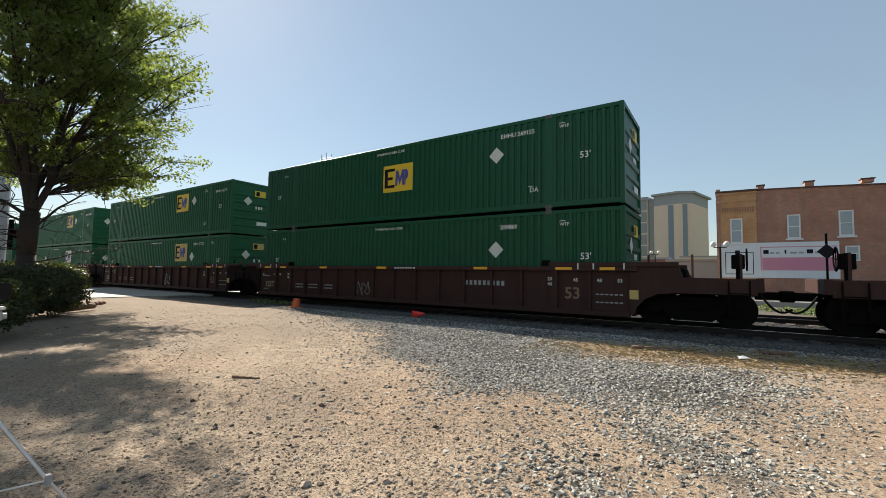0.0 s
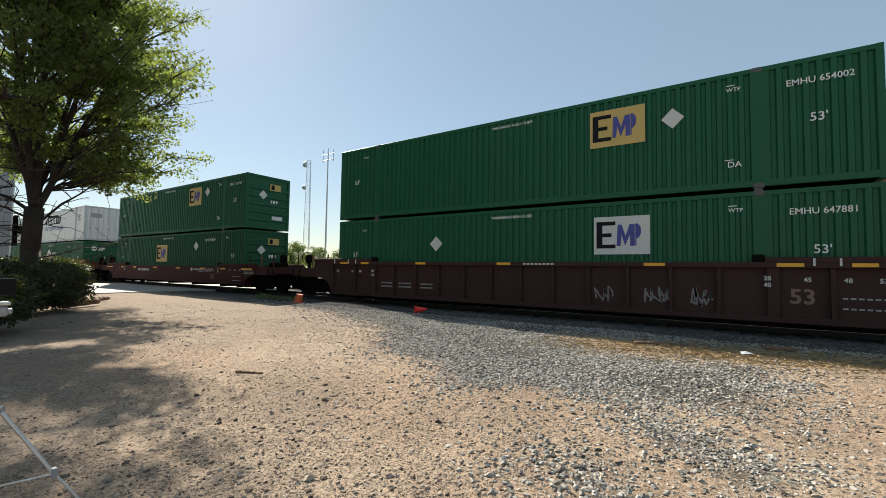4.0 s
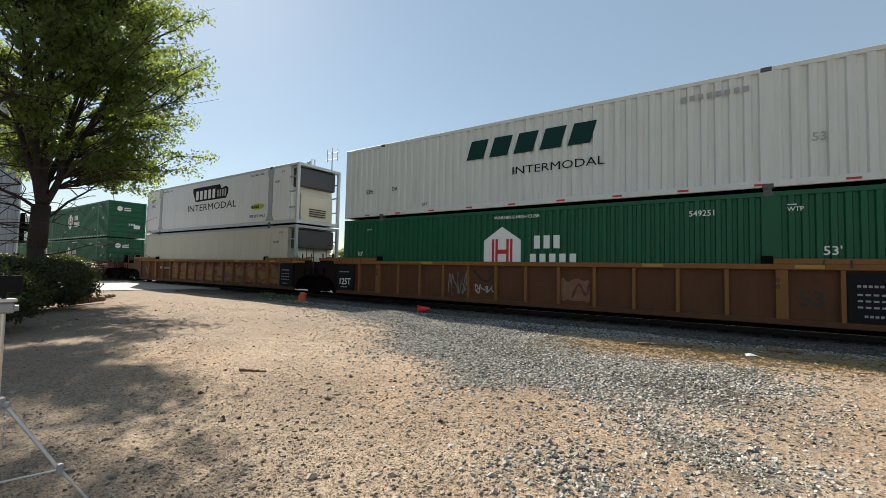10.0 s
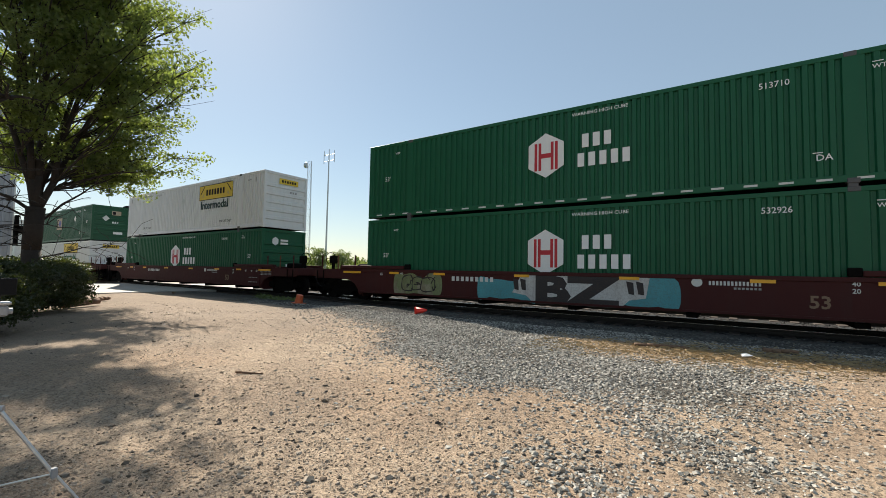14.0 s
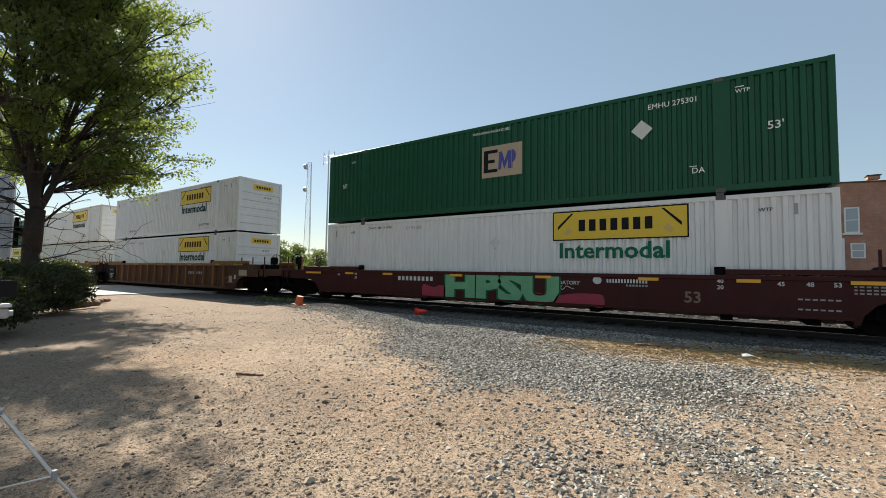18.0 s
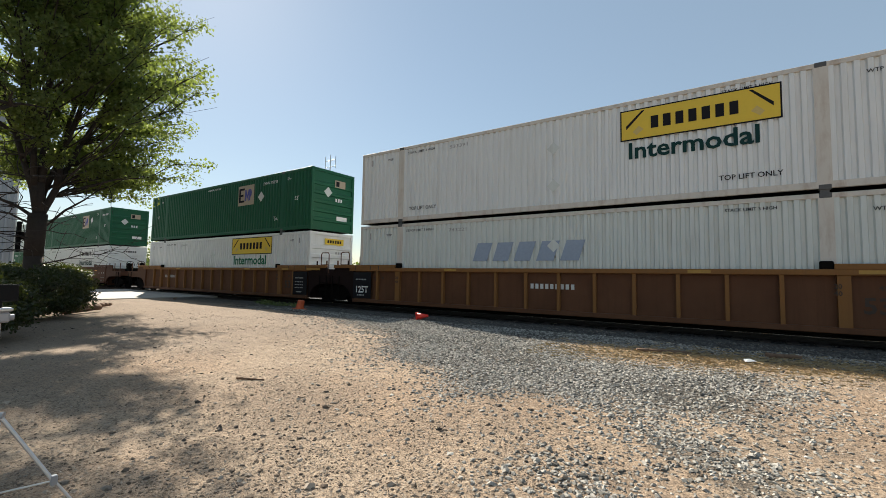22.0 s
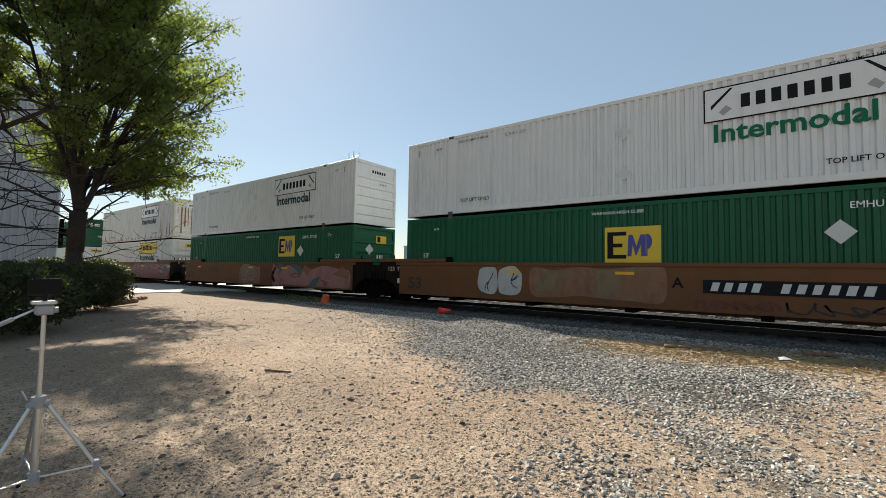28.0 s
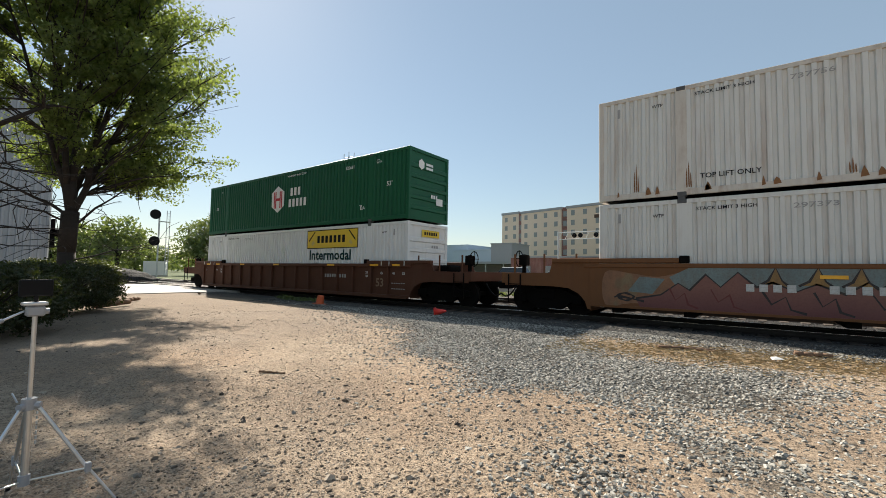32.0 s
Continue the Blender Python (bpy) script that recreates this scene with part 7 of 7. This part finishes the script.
def brick_house():
    h = thing("brick_building", "two-storey brown brick building with a painted white and pink lower wall", "building", at=pose(0, 40.0, 0.30))
    # the main wall with its stepped top, then the orange bay at its corner
    bm = bmesh.new()
    prism(bm, [(1.95, 0), (30, 0), (30, 7.6), (9.0, 7.85), (5.33, 8.02), (1.95, 8.12)], "y", 0.0, 14)
    part("wall", bm, BRICK_BROWN, h)
    bm = bmesh.new()
    prism(bm, [(-0.57, 0), (1.95, 0), (1.95, 8.12), (-0.57, 8.12)], "y", -0.06, 14)
    bay = part("corner_bay", bm, BRICK_ORANGE, h, "orange brick corner bay")
    for z in (7.35, 7.95):
        boxpart("cornice", BRICK_ORANGE, h, (-0.65, 2.01, -0.16, -0.06, z, z + 0.10))
    boxpart("cornice", COPING, h, (-0.67, 2.03, -0.20, 14, 8.12, 8.24))
    for i in range(13):
        x = -0.22 + i * 0.16
        boxpart("dentil", BRICK_BROWN, h, (x, x + 0.085, -0.11, -0.06, 6.50, 6.90))
    boxpart("pier", BRICK_BROWN, h, (-0.62, -0.34, -0.14, -0.06, 0, 8.4))
    for x0, x1, z0, z1 in ((2.03, 5.33, 8.12, 8.02), (5.33, 9.0, 8.02, 7.85), (9.0, 30, 7.85, 7.6)):
        bm = bmesh.new()
        prism(bm, [(x0, z0), (x1, z1), (x1, z1 + 0.09), (x0, z0 + 0.09)], "y", -0.08, 0.4)
        part("coping", bm, COPING, h)
    for x, w, z in ((2.05, 0.42, 0.42), (4.83, 0.52, 0.42), (7.85, 0.62, 0.28), (12.0, 0.6, 0.3)):
        boxpart("chimney", BRICK_BROWN, h, (x, x + w, 0.02, 0.6, 8.1, 8.05 + z), "", 0.02)
        boxpart("chimney_cap", COPING, h, (x - 0.06, x + w + 0.06, -0.04, 0.66, 8.05 + z, 8.12 + z))
    for x0, x1, z0, z1, y in ((0.28, 1.06, 4.12, 6.02, -0.06), (3.76, 4.52, 4.36, 6.12, 0.0), (6.58, 7.36, 4.45, 6.24, 0.0), (9.8, 10.6, 4.4, 6.2, 0.0), (6.85, 7.6, 2.7, 3.75, 0.0)):
        window(h, x0, x1, z0, z1, y - 0.02, sill=z0 > 4)
    m = boxpart("painted_wall", MURAL_WHITE, h, (-0.40, 6.55, -0.085, -0.064, 1.45, 4.10))
    boxpart("pink_band", MURAL_PINK, h, (2.22, 6.30, -0.093, -0.087, 2.02, 2.97))
    for x0, x1, z0, z1 in ((-0.1, 1.70, 1.7, 1.75), (-0.1, 1.70, 3.35, 3.40), (-0.1, -0.05, 1.75, 3.35), (1.65, 1.70, 1.75, 3.35)):
        boxpart("black_frame", M_BLACK, h, (x0, x1, -0.093, -0.087, z0, z1))
    for x0, x1, z0, z1 in ((2.12, 6.42, 3.72, 3.78), (2.12, 2.18, 2.0, 3.72), (6.36, 6.42, 2.0, 3.72)):
        boxpart("pink_frame", MURAL_PINK, h, (x0, x1, -0.093, -0.087, z0, z1))
    for i, (x, w) in enumerate(((2.3, 0.32), (2.7, 0.25), (3.05, 0.2), (3.55, 0.1), (3.85, 0.4), (4.35, 0.3), (4.8, 0.35), (5.25, 0.25), (5.7, 0.3), (0.55, 0.3))):
        boxpart("sign_bar", M_GREY if i % 3 else M_BLACK, h, (x, x + w, -0.094, -0.088, 3.25, 3.38 + 0.16 * (i % 3 == 0)))


brick_house()


def hotel():
    # local x along the long front, -y towards the tracks
    ax, ay, bx, by = -72.5, 131.0, -20.7, 119.5
    L = math.hypot(bx - ax, by - ay)
    h = thing("hotel", "tan seven-storey hotel with brick strips and a grey glass corner tower", "hotel", at=pose(ax, ay, 0.3, 0, 0, math.degrees(math.atan2(by - ay, bx - ax))))
    H = 21.2
    segs = ((0, 7.5, 0.6, H + 0.3), (9.0, 24.5, 0.0, H), (26.5, L - 10.5, 0.0, H), (L - 8.0, L, 0.0, H + 0.2))
    for x0, x1, y, z in segs:
        boxpart("wall", HAZE_TAN, h, (x0, x1, y, y + 17, 0, z))
        boxpart("parapet", HAZE_GREY, h, (x0 - 0.2, x1 + 0.2, y - 0.25, y + 17, z, z + 0.75))
    for x0, x1 in ((7.5, 9.0), (24.5, 26.5), (L - 10.5, L - 8.0)):
        boxpart("brick_strip", BRICK_MAROON, h, (x0, x1, 0.5, 16, 0, H + 0.6))
        for k in range(7):
            boxpart("strip_window", HAZE_GLASS, h, (x0 + 0.4, x1 - 0.3, 0.42, 0.5, 1.2 + k * 2.95, 2.9 + k * 2.95))
    for x0, x1, y, z in segs:
        n = max(1, int((x1 - x0) / 3.6))
        if x0 > L - 9:
            n, x1 = 1, x0 + 4.2
        for i in range(n):
            xc = x0 + (x1 - x0) * (i + 0.5) / n
            for k in range(7):
                w = boxpart("window", HAZE_GLASS, h, (xc - 0.62, xc + 0.62, y - 0.04, y + 0.02, 1.3 + k * 2.95, 2.85 + k * 2.95))
    boxpart("name_sign", COPING, h, (L - 17.5, L - 12.0, -0.2, -0.02, 17.6, 18.6))
    # the end face and the corner tower
    boxpart("end_wall", HAZE_TAN, h, (L - 0.02, L + 4.0, 0.2, 16, 0, H + 0.1))
    boxpart("end_parapet", HAZE_GREY, h, (L, L + 4.2, -0.05, 16, H + 0.1, H + 0.9))
    for k in range(7):
        boxpart("end_window", HAZE_GLASS, h, (L + 2.5, L + 3.9, 0.12, 0.2, 1.0 + k * 2.95, 3.6 + k * 2.95))
    boxpart("glass_strip", HAZE_GLASS, h, (L + 4.0, L + 5.6, 1.0, 15, 0, H + 0.4))
    bm = bmesh.new()
    pts = [(L + 5.4, 0.9), (L + 11.2, 0.2), (L + 13.9, 2.2), (L + 14.2, 14), (L + 5.4, 14)]
    prism(bm, pts, "z", 0, H - 1.6)
    part("tower", bm, HAZE_TAN, h)
    bm = bmesh.new()
    prism(bm, pts, "z", H - 1.6, H + 0.9)
    part("tower_top", bm, HAZE_GREY, h)
    bm = bmesh.new()
    prism(bm, [(L + 9.5 + (x - L - 9.5) * 1.12, 5 + (y - 5) * 1.12) for x, y in pts], "z", H + 0.9, H + 1.4)
    part("tower_roof", bm, HAZE_GREY, h)
    for cx, cy in ((L + 9.6, 0.36), (L + 12.4, 1.0)):
        boxpart("tower_glass", plain("blue_far_glass", (0.20, 0.235, 0.28), 0.3), h, (cx - 0.6, cx + 0.6, cy - 0.15, cy + 0.4, 0, H - 1.8))


hotel()


def low_block(name, label, x0, x1, y0, y1, z, mat, roof=None, openings=()):
    b = thing(name, label, "building", at=pose(x0, y0, 0.25))
    boxpart("wall", mat, b, (0, x1 - x0, 0, y1 - y0, 0, z))
    boxpart("roof", roof or HAZE_GREY, b, (-0.15, x1 - x0 + 0.15, -0.15, y1 - y0 + 0.15, z, z + 0.25))
    for a, c, d, e in openings:
        boxpart("window", HAZE_GLASS, b, (a, c, -0.05, 0.03, d, e))
    return b


low_block("warehouse", "long low maroon brick building before the hotel", -33.5, -6.6, 64, 78, 3.9, BRICK_MAROON, openings=[(2 + 4 * i, 3.6 + 4 * i, 1.2, 2.6) for i in range(6)])
low_block("shed", "grey metal shed behind the street", -6.3, -0.9, 60, 68, 3.5, HAZE_GREY, openings=((1.0, 2.4, 0.8, 2.2),))
low_block("store", "pale flat-roofed building in the distance", -7.0, 0.6, 88, 96, 5.2, HAZE_TAN)
PALEBLUE = paint("pale_blue_cladding", (0.42, 0.50, 0.58), 0.7, (0.4, 0.4, 0.4), 0.2, 0.05)
low_block("warehouse", "pale blue metal warehouse with stepped roofs", -92, -66, 100, 118, 9.0, PALEBLUE, PALEBLUE)
low_block("warehouse", "pale blue low annexe of a warehouse", -70, -55, 98, 112, 7.4, PALEBLUE, PALEBLUE)
low_block("warehouse", "grey annexe beside the blue warehouse", -56, -50, 96, 106, 8.8, HAZE_GREY)
cp = thing("carport", "long grey canopy on slim posts", "canopy", at=pose(-66, 80, 0.25))
boxpart("roof", HAZE_GREY, cp, (0, 27, 0, 8, 3.3, 3.8))
for i in range(7):
    boxpart("post", GALV, cp, (0.2 + i * 4.4, 0.4 + i * 4.4, 0.1, 0.3, 0, 3.3))
boxpart("back_wall", HAZE_GREY, cp, (0, 27, 7.8, 8, 0, 3.3))

# white sheets coloured grey: the tree's shade on the wall is put in
SIDING = paint("shaded_white_siding", (0.36, 0.38, 0.41), 0.5, (0.35, 0.33, 0.30), 0.35, 0.05)
wh = thing("metal_building", "tall white building clad in ribbed metal sheets", "building", at=pose(-40.0, 0, 0.25))
bm = bmesh.new()
ysn = []
for i in range(110):
    y = -34 + i * 0.375
    ysn += [(y, 0.0), (y + 0.20, 0.0), (y + 0.23, 0.09), (y + 0.345, 0.09)]
ysn.append((7.25, 0.0))
lo = [bm.verts.new((d, y, 0)) for y, d in ysn]
hi = [bm.verts.new((d, y, 13.4)) for y, d in ysn]
for i in range(len(ysn) - 1):
    bm.faces.new((lo[i], lo[i + 1], hi[i + 1], hi[i]))
part("siding", bm, SIDING, wh)
boxpart("wall_core", SIDING, wh, (-20, -0.02, -34, 7.2, 0, 13.3))
boxpart("roof", HAZE_GREY, wh, (-20.3, 0.3, -34.3, 7.5, 13.3, 13.6))
boxpart("corner_trim", FRAME, wh, (-0.1, 0.08, 7.1, 7.3, 0, 13.4))
bm = bmesh.new()
box(bm, -0.3, 0.5, 7.3, 7.9, 3.4, 3.9, 0.05)
box(bm, 0.1, 0.5, 7.3, 7.5, 2.6, 4.6, 0.03)
part("wall_lamp", bm, STEEL_DARK, wh)

# ---- signals, towers, lamps, cars ----


def lattice(name, label, x, y, z, w0, w1, dishes):
    t = thing(name, label, "tower", "radio towers", pose(x, y, 0.2))
    n = 16
    for i in range(3):
        a = i * 2.0944
        bm = bmesh.new()
        rod(bm, (w0 * math.cos(a), w0 * math.sin(a), 0), (w1 * math.cos(a), w1 * math.sin(a), z), 0.09, 0.07, 6)
        part("leg", bm, GALV, t)
    bm = bmesh.new()
    for k in range(n):
        for i in range(3):
            a, b = i * 2.0944, (i + 1) * 2.0944
            t0, t1 = k / n, (k + 1) / n
            r0, r1 = w0 + (w1 - w0) * t0, w0 + (w1 - w0) * t1
            rod(bm, (r0 * math.cos(a), r0 * math.sin(a), z * t0), (r1 * math.cos(b), r1 * math.sin(b), z * t1), 0.035, seg=4)
            rod(bm, (r1 * math.cos(a), r1 * math.sin(a), z * t1), (r1 * math.cos(b), r1 * math.sin(b), z * t1), 0.035, seg=4)
    part("bracing", bm, GALV, t)
    for dz, da, r in dishes:
        bm = bmesh.new()
        p = Vector((w1 * 1.6 * math.cos(da), w1 * 1.6 * math.sin(da), dz))
        rod(bm, p, p + Vector((0.9 * math.cos(da), 0.9 * math.sin(da), 0)), r, r * 0.8, 12)
        part("dish", bm, GALV, t)
    return t


lattice("radio_tower", "tall grey lattice radio tower with round dishes", -127.6, 100, 41.0, 1.5, 0.8, ((39.5, 3.6, 1.1), (31.0, 3.8, 0.9)))
mast = thing("antenna_mast", "slender antenna mast with bare cross bars", "mast", "radio towers", pose(-117.5, 100, 0.2))
bm = bmesh.new()
rod(bm, (0, 0, 0), (0, 0, 42.5), 0.35, 0.18, 8)
part("pole", bm, GALV, mast)
for dx, z0, z1 in ((-2.6, 39.0, 43.6), (0, 38, 44.0), (2.8, 39.0, 43.2)):
    bm = bmesh.new()
    rod(bm, (dx, 0, z0), (dx, 0, z1), 0.12, seg=6)
    part("antenna", bm, GALV, mast)
for z in (39.8, 42.0):
    bm = bmesh.new()
    rod(bm, (-2.8, 0, z), (3.0, 0, z), 0.10, seg=6)
    part("cross_bar", bm, GALV, mast)


def crossing_signal(x, y, label, cantilever=False):
    s = thing("crossing_signal", label, "crossing signal", "crossing signals", pose(x, y, 0.3))
    top = 6.3 if cantilever else 3.9
    bm = bmesh.new()
    rod(bm, (0, 0, 0), (0, 0, top), 0.12 if cantilever else 0.06, seg=10)
    part("pole", bm, GALV, s)
    boxpart("base", CONCRETE, s, (-0.4, 0.4, -0.4, 0.4, -0.05, 0.35))
    spots = []
    if cantilever:
        for z in (5.35, 6.15):
            bm = bmesh.new()
            rod(bm, (-0.1, 0, z), (5.6, 0, z), 0.055, seg=8)
            part("arm", bm, FRAME, s)
        for i in range(7):
            bm = bmesh.new()
            rod(bm, (0.8 * i, 0, 5.35), (0.8 * i + 0.4, 0, 6.15), 0.025, seg=5)
            part("lattice_bar", bm, FRAME, s)
        spots = [(1.95, 5.75), (2.65, 5.75), (4.4, 5.75), (5.1, 5.75)]
    else:
        spots = [(-0.62, 2.75), (0.62, 2.75)]
        bm = bmesh.new()
        rod(bm, (-0.65, -0.05, 2.75), (0.65, -0.05, 2.75), 0.04, seg=6)
        part("cross_arm", bm, STEEL_DARK, s)
        for a in (42, -42):
            ob = boxpart("crossbuck_board", FRAME, s, (-0.65, 0.65, -0.02, 0.02, -0.11, 0.11))
            ob.matrix_basis = pose(0, -0.10 - 0.02 * (a > 0), 3.55, 0, a, 0) @ ob.matrix_basis
    for px, pz in spots:
        bm = bmesh.new()
        rod(bm, (px, -0.12, pz), (px, -0.18, pz), 0.27, seg=16)
        lamp = part("lamp_board", bm, BLACK, s)
        bm = bmesh.new()
        rod(bm, (px, -0.18, pz), (px, -0.42, pz + 0.02), 0.14, 0.13, 12)
        part("hood", bm, BLACK, lamp)


crossing_signal(-5.95, 28.4, "railway crossing signal with a white crossbuck and two black lamps")
crossing_signal(-18.9, 48.0, "white cantilever crossing signal with four black lamps", True)

sg = thing("block_signal", "silver railway signal mast with two black heads and a ladder", "railway signal", at=pose(-61.5, 21.6, 0.3))
bm = bmesh.new()
rod(bm, (0, 0, 0), (0, 0, 8.4), 0.10, seg=10)
part("mast", bm, GALV, sg)
for yy in (0.75, 1.1):
    bm = bmesh.new()
    rod(bm, (0.3, yy, 0), (0.3, yy, 8.6), 0.045, seg=6)
    part("ladder_rail", bm, GALV, sg)
for i in range(22):
    bm = bmesh.new()
    rod(bm, (0.3, 0.75, 0.3 + i * 0.38), (0.3, 1.1, 0.3 + i * 0.38), 0.022, seg=5)
    part("rung", bm, GALV, sg)
for z in (4.6, 8.0):
    boxpart("platform", GALV, sg, (-0.1, 0.5, 0.0, 1.15, z - 0.9, z - 0.82))
    bm = bmesh.new()
    rod(bm, (0.25, -0.55, z), (0.32, -0.55, z), 0.62, seg=20)
    hd = part("signal_head", bm, BLACK, sg)
    bm = bmesh.new()
    box(bm, -0.1, 0.25, -0.8, -0.3, z - 0.45, z + 0.45, 0.05)
    part("housing", bm, BLACK, hd)
    bm = bmesh.new()
    rod(bm, (0, 0, z - 0.3), (0.1, -0.6, z - 0.3), 0.05, seg=6)
    part("bracket", bm, GALV, hd)
mound_pts = []
bm = bmesh.new()
bmesh.ops.create_uvsphere(bm, u_segments=40, v_segments=20, radius=1)
for v in bm.verts:
    k = 1 + 0.12 * noise.noise(v.co * 3)
    v.co = Vector((v.co.x * 3.2 * k, v.co.y * 4.6 * k, max(-0.1, v.co.z) * 1.25 * k))
md = tagged(new("gravel_mound", mesh_of(bm, BALLAST_SHEET, True)), "dark heap of gravel beside the crossing", "gravel heap")
md.matrix_basis = pose(-47.5, 13.5 - 1.5, 0.28)
boxes = thing("relay_cabinet", "pale grey steel relay cabinet by the signal", "cabinet", at=pose(-66.0, 23.0, 0.3))
boxpart("body", FRAME, boxes, (-0.5, 0.5, -1.3, 1.3, 0.2, 2.1), "", 0.03)
boxpart("plinth", CONCRETE, boxes, (-0.6, 0.6, -1.4, 1.4, 0, 0.2))


def street_lamp(x, y, h):
    s = thing("street_lamp", "black street lamp with two white globes", "street lamp", "street lamps", pose(x, y, 0.42))
    bm = bmesh.new()
    rod(bm, (0, 0, 0), (0, 0, 0.5), 0.16, 0.09, 12)
    rod(bm, (0, 0, 0.5), (0, 0, h), 0.07, 0.05, 10)
    part("post", bm, BLACK, s)
    bm = bmesh.new()
    rod(bm, (-0.42, 0, h - 0.05), (0.42, 0, h - 0.05), 0.03, seg=6)
    part("cross_arm", bm, BLACK, s)
    for d in (-0.42, 0.42):
        bm = bmesh.new()
        bmesh.ops.create_uvsphere(bm, u_segments=12, v_segments=8, radius=0.21)
        bmesh.ops.transform(bm, matrix=Matrix.Translation((d, 0, h + 0.20)), verts=bm.verts)
        part("globe", bm, FRAME, s, smooth=True)
    return s


street_lamp(-0.40, 37.9, 3.6)
street_lamp(-7.4, 58.5, 4.3).location.z = 0.30
sign = thing("road_sign", "black square road sign on a dark post", "road sign", at=pose(4.03, 27.4, 0.3))
bm = bmesh.new()
rod(bm, (0, 0, 0), (0, 0, 3.6), 0.05, seg=8)
part("post", bm, STEEL_DARK, sign)
ob = boxpart("board", M_BLACK, sign, (-0.26, 0.26, -0.08, -0.055, -0.26, 0.26))
ob.matrix_basis = pose(0, 0, 2.72, 0, 45, 0) @ ob.matrix_basis


def parked_car(x, y, ang, mat, label, tall=0.0):
    c = thing("parked_car", label, "car", "parked cars", pose(x, y, 0.32, 0, 0, ang))
    bm = bmesh.new()
    prism(bm, [(-2.2, 0.32), (2.25, 0.32), (2.3, 0.62), (2.15, 0.82), (1.15, 0.95), (-2.05, 0.98), (-2.3, 0.85), (-2.28, 0.5)], "y", -0.88, 0.88)
    bmesh.ops.bevel(bm, geom=list(bm.edges), offset=0.07, segments=2, affect="EDGES")
    part("body", bm, mat, c, smooth=False)
    bm = bmesh.new()
    zt = 1.42 + tall
    lo = [(-1.95, -0.80, 0.95), (1.2, -0.80, 0.93), (1.2, 0.80, 0.93), (-1.95, 0.80, 0.95)]
    hi = [(-1.6 + 0.2 * (tall == 0), -0.62, zt), (0.35, -0.62, zt), (0.35, 0.62, zt), (-1.6 + 0.2 * (tall == 0), 0.62, zt)]
    vl, vh = [bm.verts.new(p) for p in lo], [bm.verts.new(p) for p in hi]
    for i in range(4):
        bm.faces.new((vl[i], vl[(i + 1) % 4], vh[(i + 1) % 4], vh[i]))
    bm.faces.new(vl[::-1])
    bm.faces.new(vh)
    part("cabin_glass", bm, CARGLASS, c)
    bm = bmesh.new()
    box(bm, -1.65 + 0.2 * (tall == 0), 0.40, -0.66, 0.66, zt - 0.01, zt + 0.05, 0.03)
    part("roof", bm, mat, c)
    for xx in (-1.35, 1.40):
        for s in (-1, 1):
            bm = bmesh.new()
            rod(bm, (xx, s * 0.72, 0.33), (xx, s * 0.90, 0.33), 0.33, seg=20)
            wl = part("wheel", bm, BLACK, c)
            bm = bmesh.new()
            rod(bm, (xx, s * 0.895, 0.33), (xx, s * 0.91, 0.33), 0.2, seg=14)
            part("rim", bm, GALV, wl)
    for s in (-1, 1):
        boxpart("headlight", FRAME, c, (2.2, 2.29, s * 0.66 - 0.16, s * 0.66 + 0.16, 0.62, 0.76))
        boxpart("tail_light", M_RED, c, (-2.30, -2.2, s * 0.70 - 0.12, s * 0.70 + 0.12, 0.68, 0.86))


CARGLASS = plain("car_glass", (0.03, 0.035, 0.04), 0.06, 0, 0.1, 2, 0.0)


def car_paint(name, col):
    n = Nodes(name)
    a = n.mix(n.noise(2, 3), times(col, 0.92), col)
    return n.set(col=a, rough=0.25, metal=0.2)


parked_car(-2.6, 33.2, 4, car_paint("white_car_paint", (0.70, 0.70, 0.70)), "white sport utility car parked by the street", 0.25)
parked_car(-7.2, 35.4, 185, car_paint("dark_car_paint", (0.05, 0.055, 0.065)), "dark grey saloon car parked by the street")
parked_car(-12.6, 34.0, 3, car_paint("silver_car_paint", (0.45, 0.46, 0.48)), "silver saloon car parked by the street")
parked_car(-18.5, 35.0, 181, car_paint("white_car_paint", (0.70, 0.70, 0.70)), "white van-like car parked by the street", 0.35)
far_tree(-5.0, 44.0, 2.9, 1.0, 801)
far_tree(-7.0, 45.0, 2.9, 1.1, 802)

# ---- what moves ----
ALONG = (-178.69, -167.56, -156.46, -145.33, -134.22, -123.09, -111.91, -100.80, -89.64, -78.43, -67.31, -56.09, -44.85, -33.62, -22.45, -11.22, 0.02, 11.26, 22.54, 33.78, 45.02, 56.33, 67.65, 79.01, 90.43, 101.83, 113.29, 124.77, 136.00, 147.85, 159.44, 170.65, 182.66)


def motions():
    for ob, o, y, z in MOVERS:
        walk(ob, [(1.0 * i, pose(o + s, y, z)) for i, s in enumerate(ALONG)])
    # the wheels roll with the train; those at the same end of a truck turn alike
    for side, sets in WHEELS.items():
        rows = []
        for k in range(32 * FPS + 1):
            t = k / FPS
            turn = float(np.interp(t, range(len(ALONG)), ALONG)) / 0.455
            rows.append((t, pose(side * 0.89, 0, 0.455, 0, math.degrees(turn) % 360.0)))
        walk(sets[0], rows)
        keys = sets[0].animation_data
        for o in sets[1:]:
            o.rotation_mode = "QUATERNION"
            o.animation_data_create().action = keys.action
            o.animation_data.action_slot = keys.action_slot


motions()
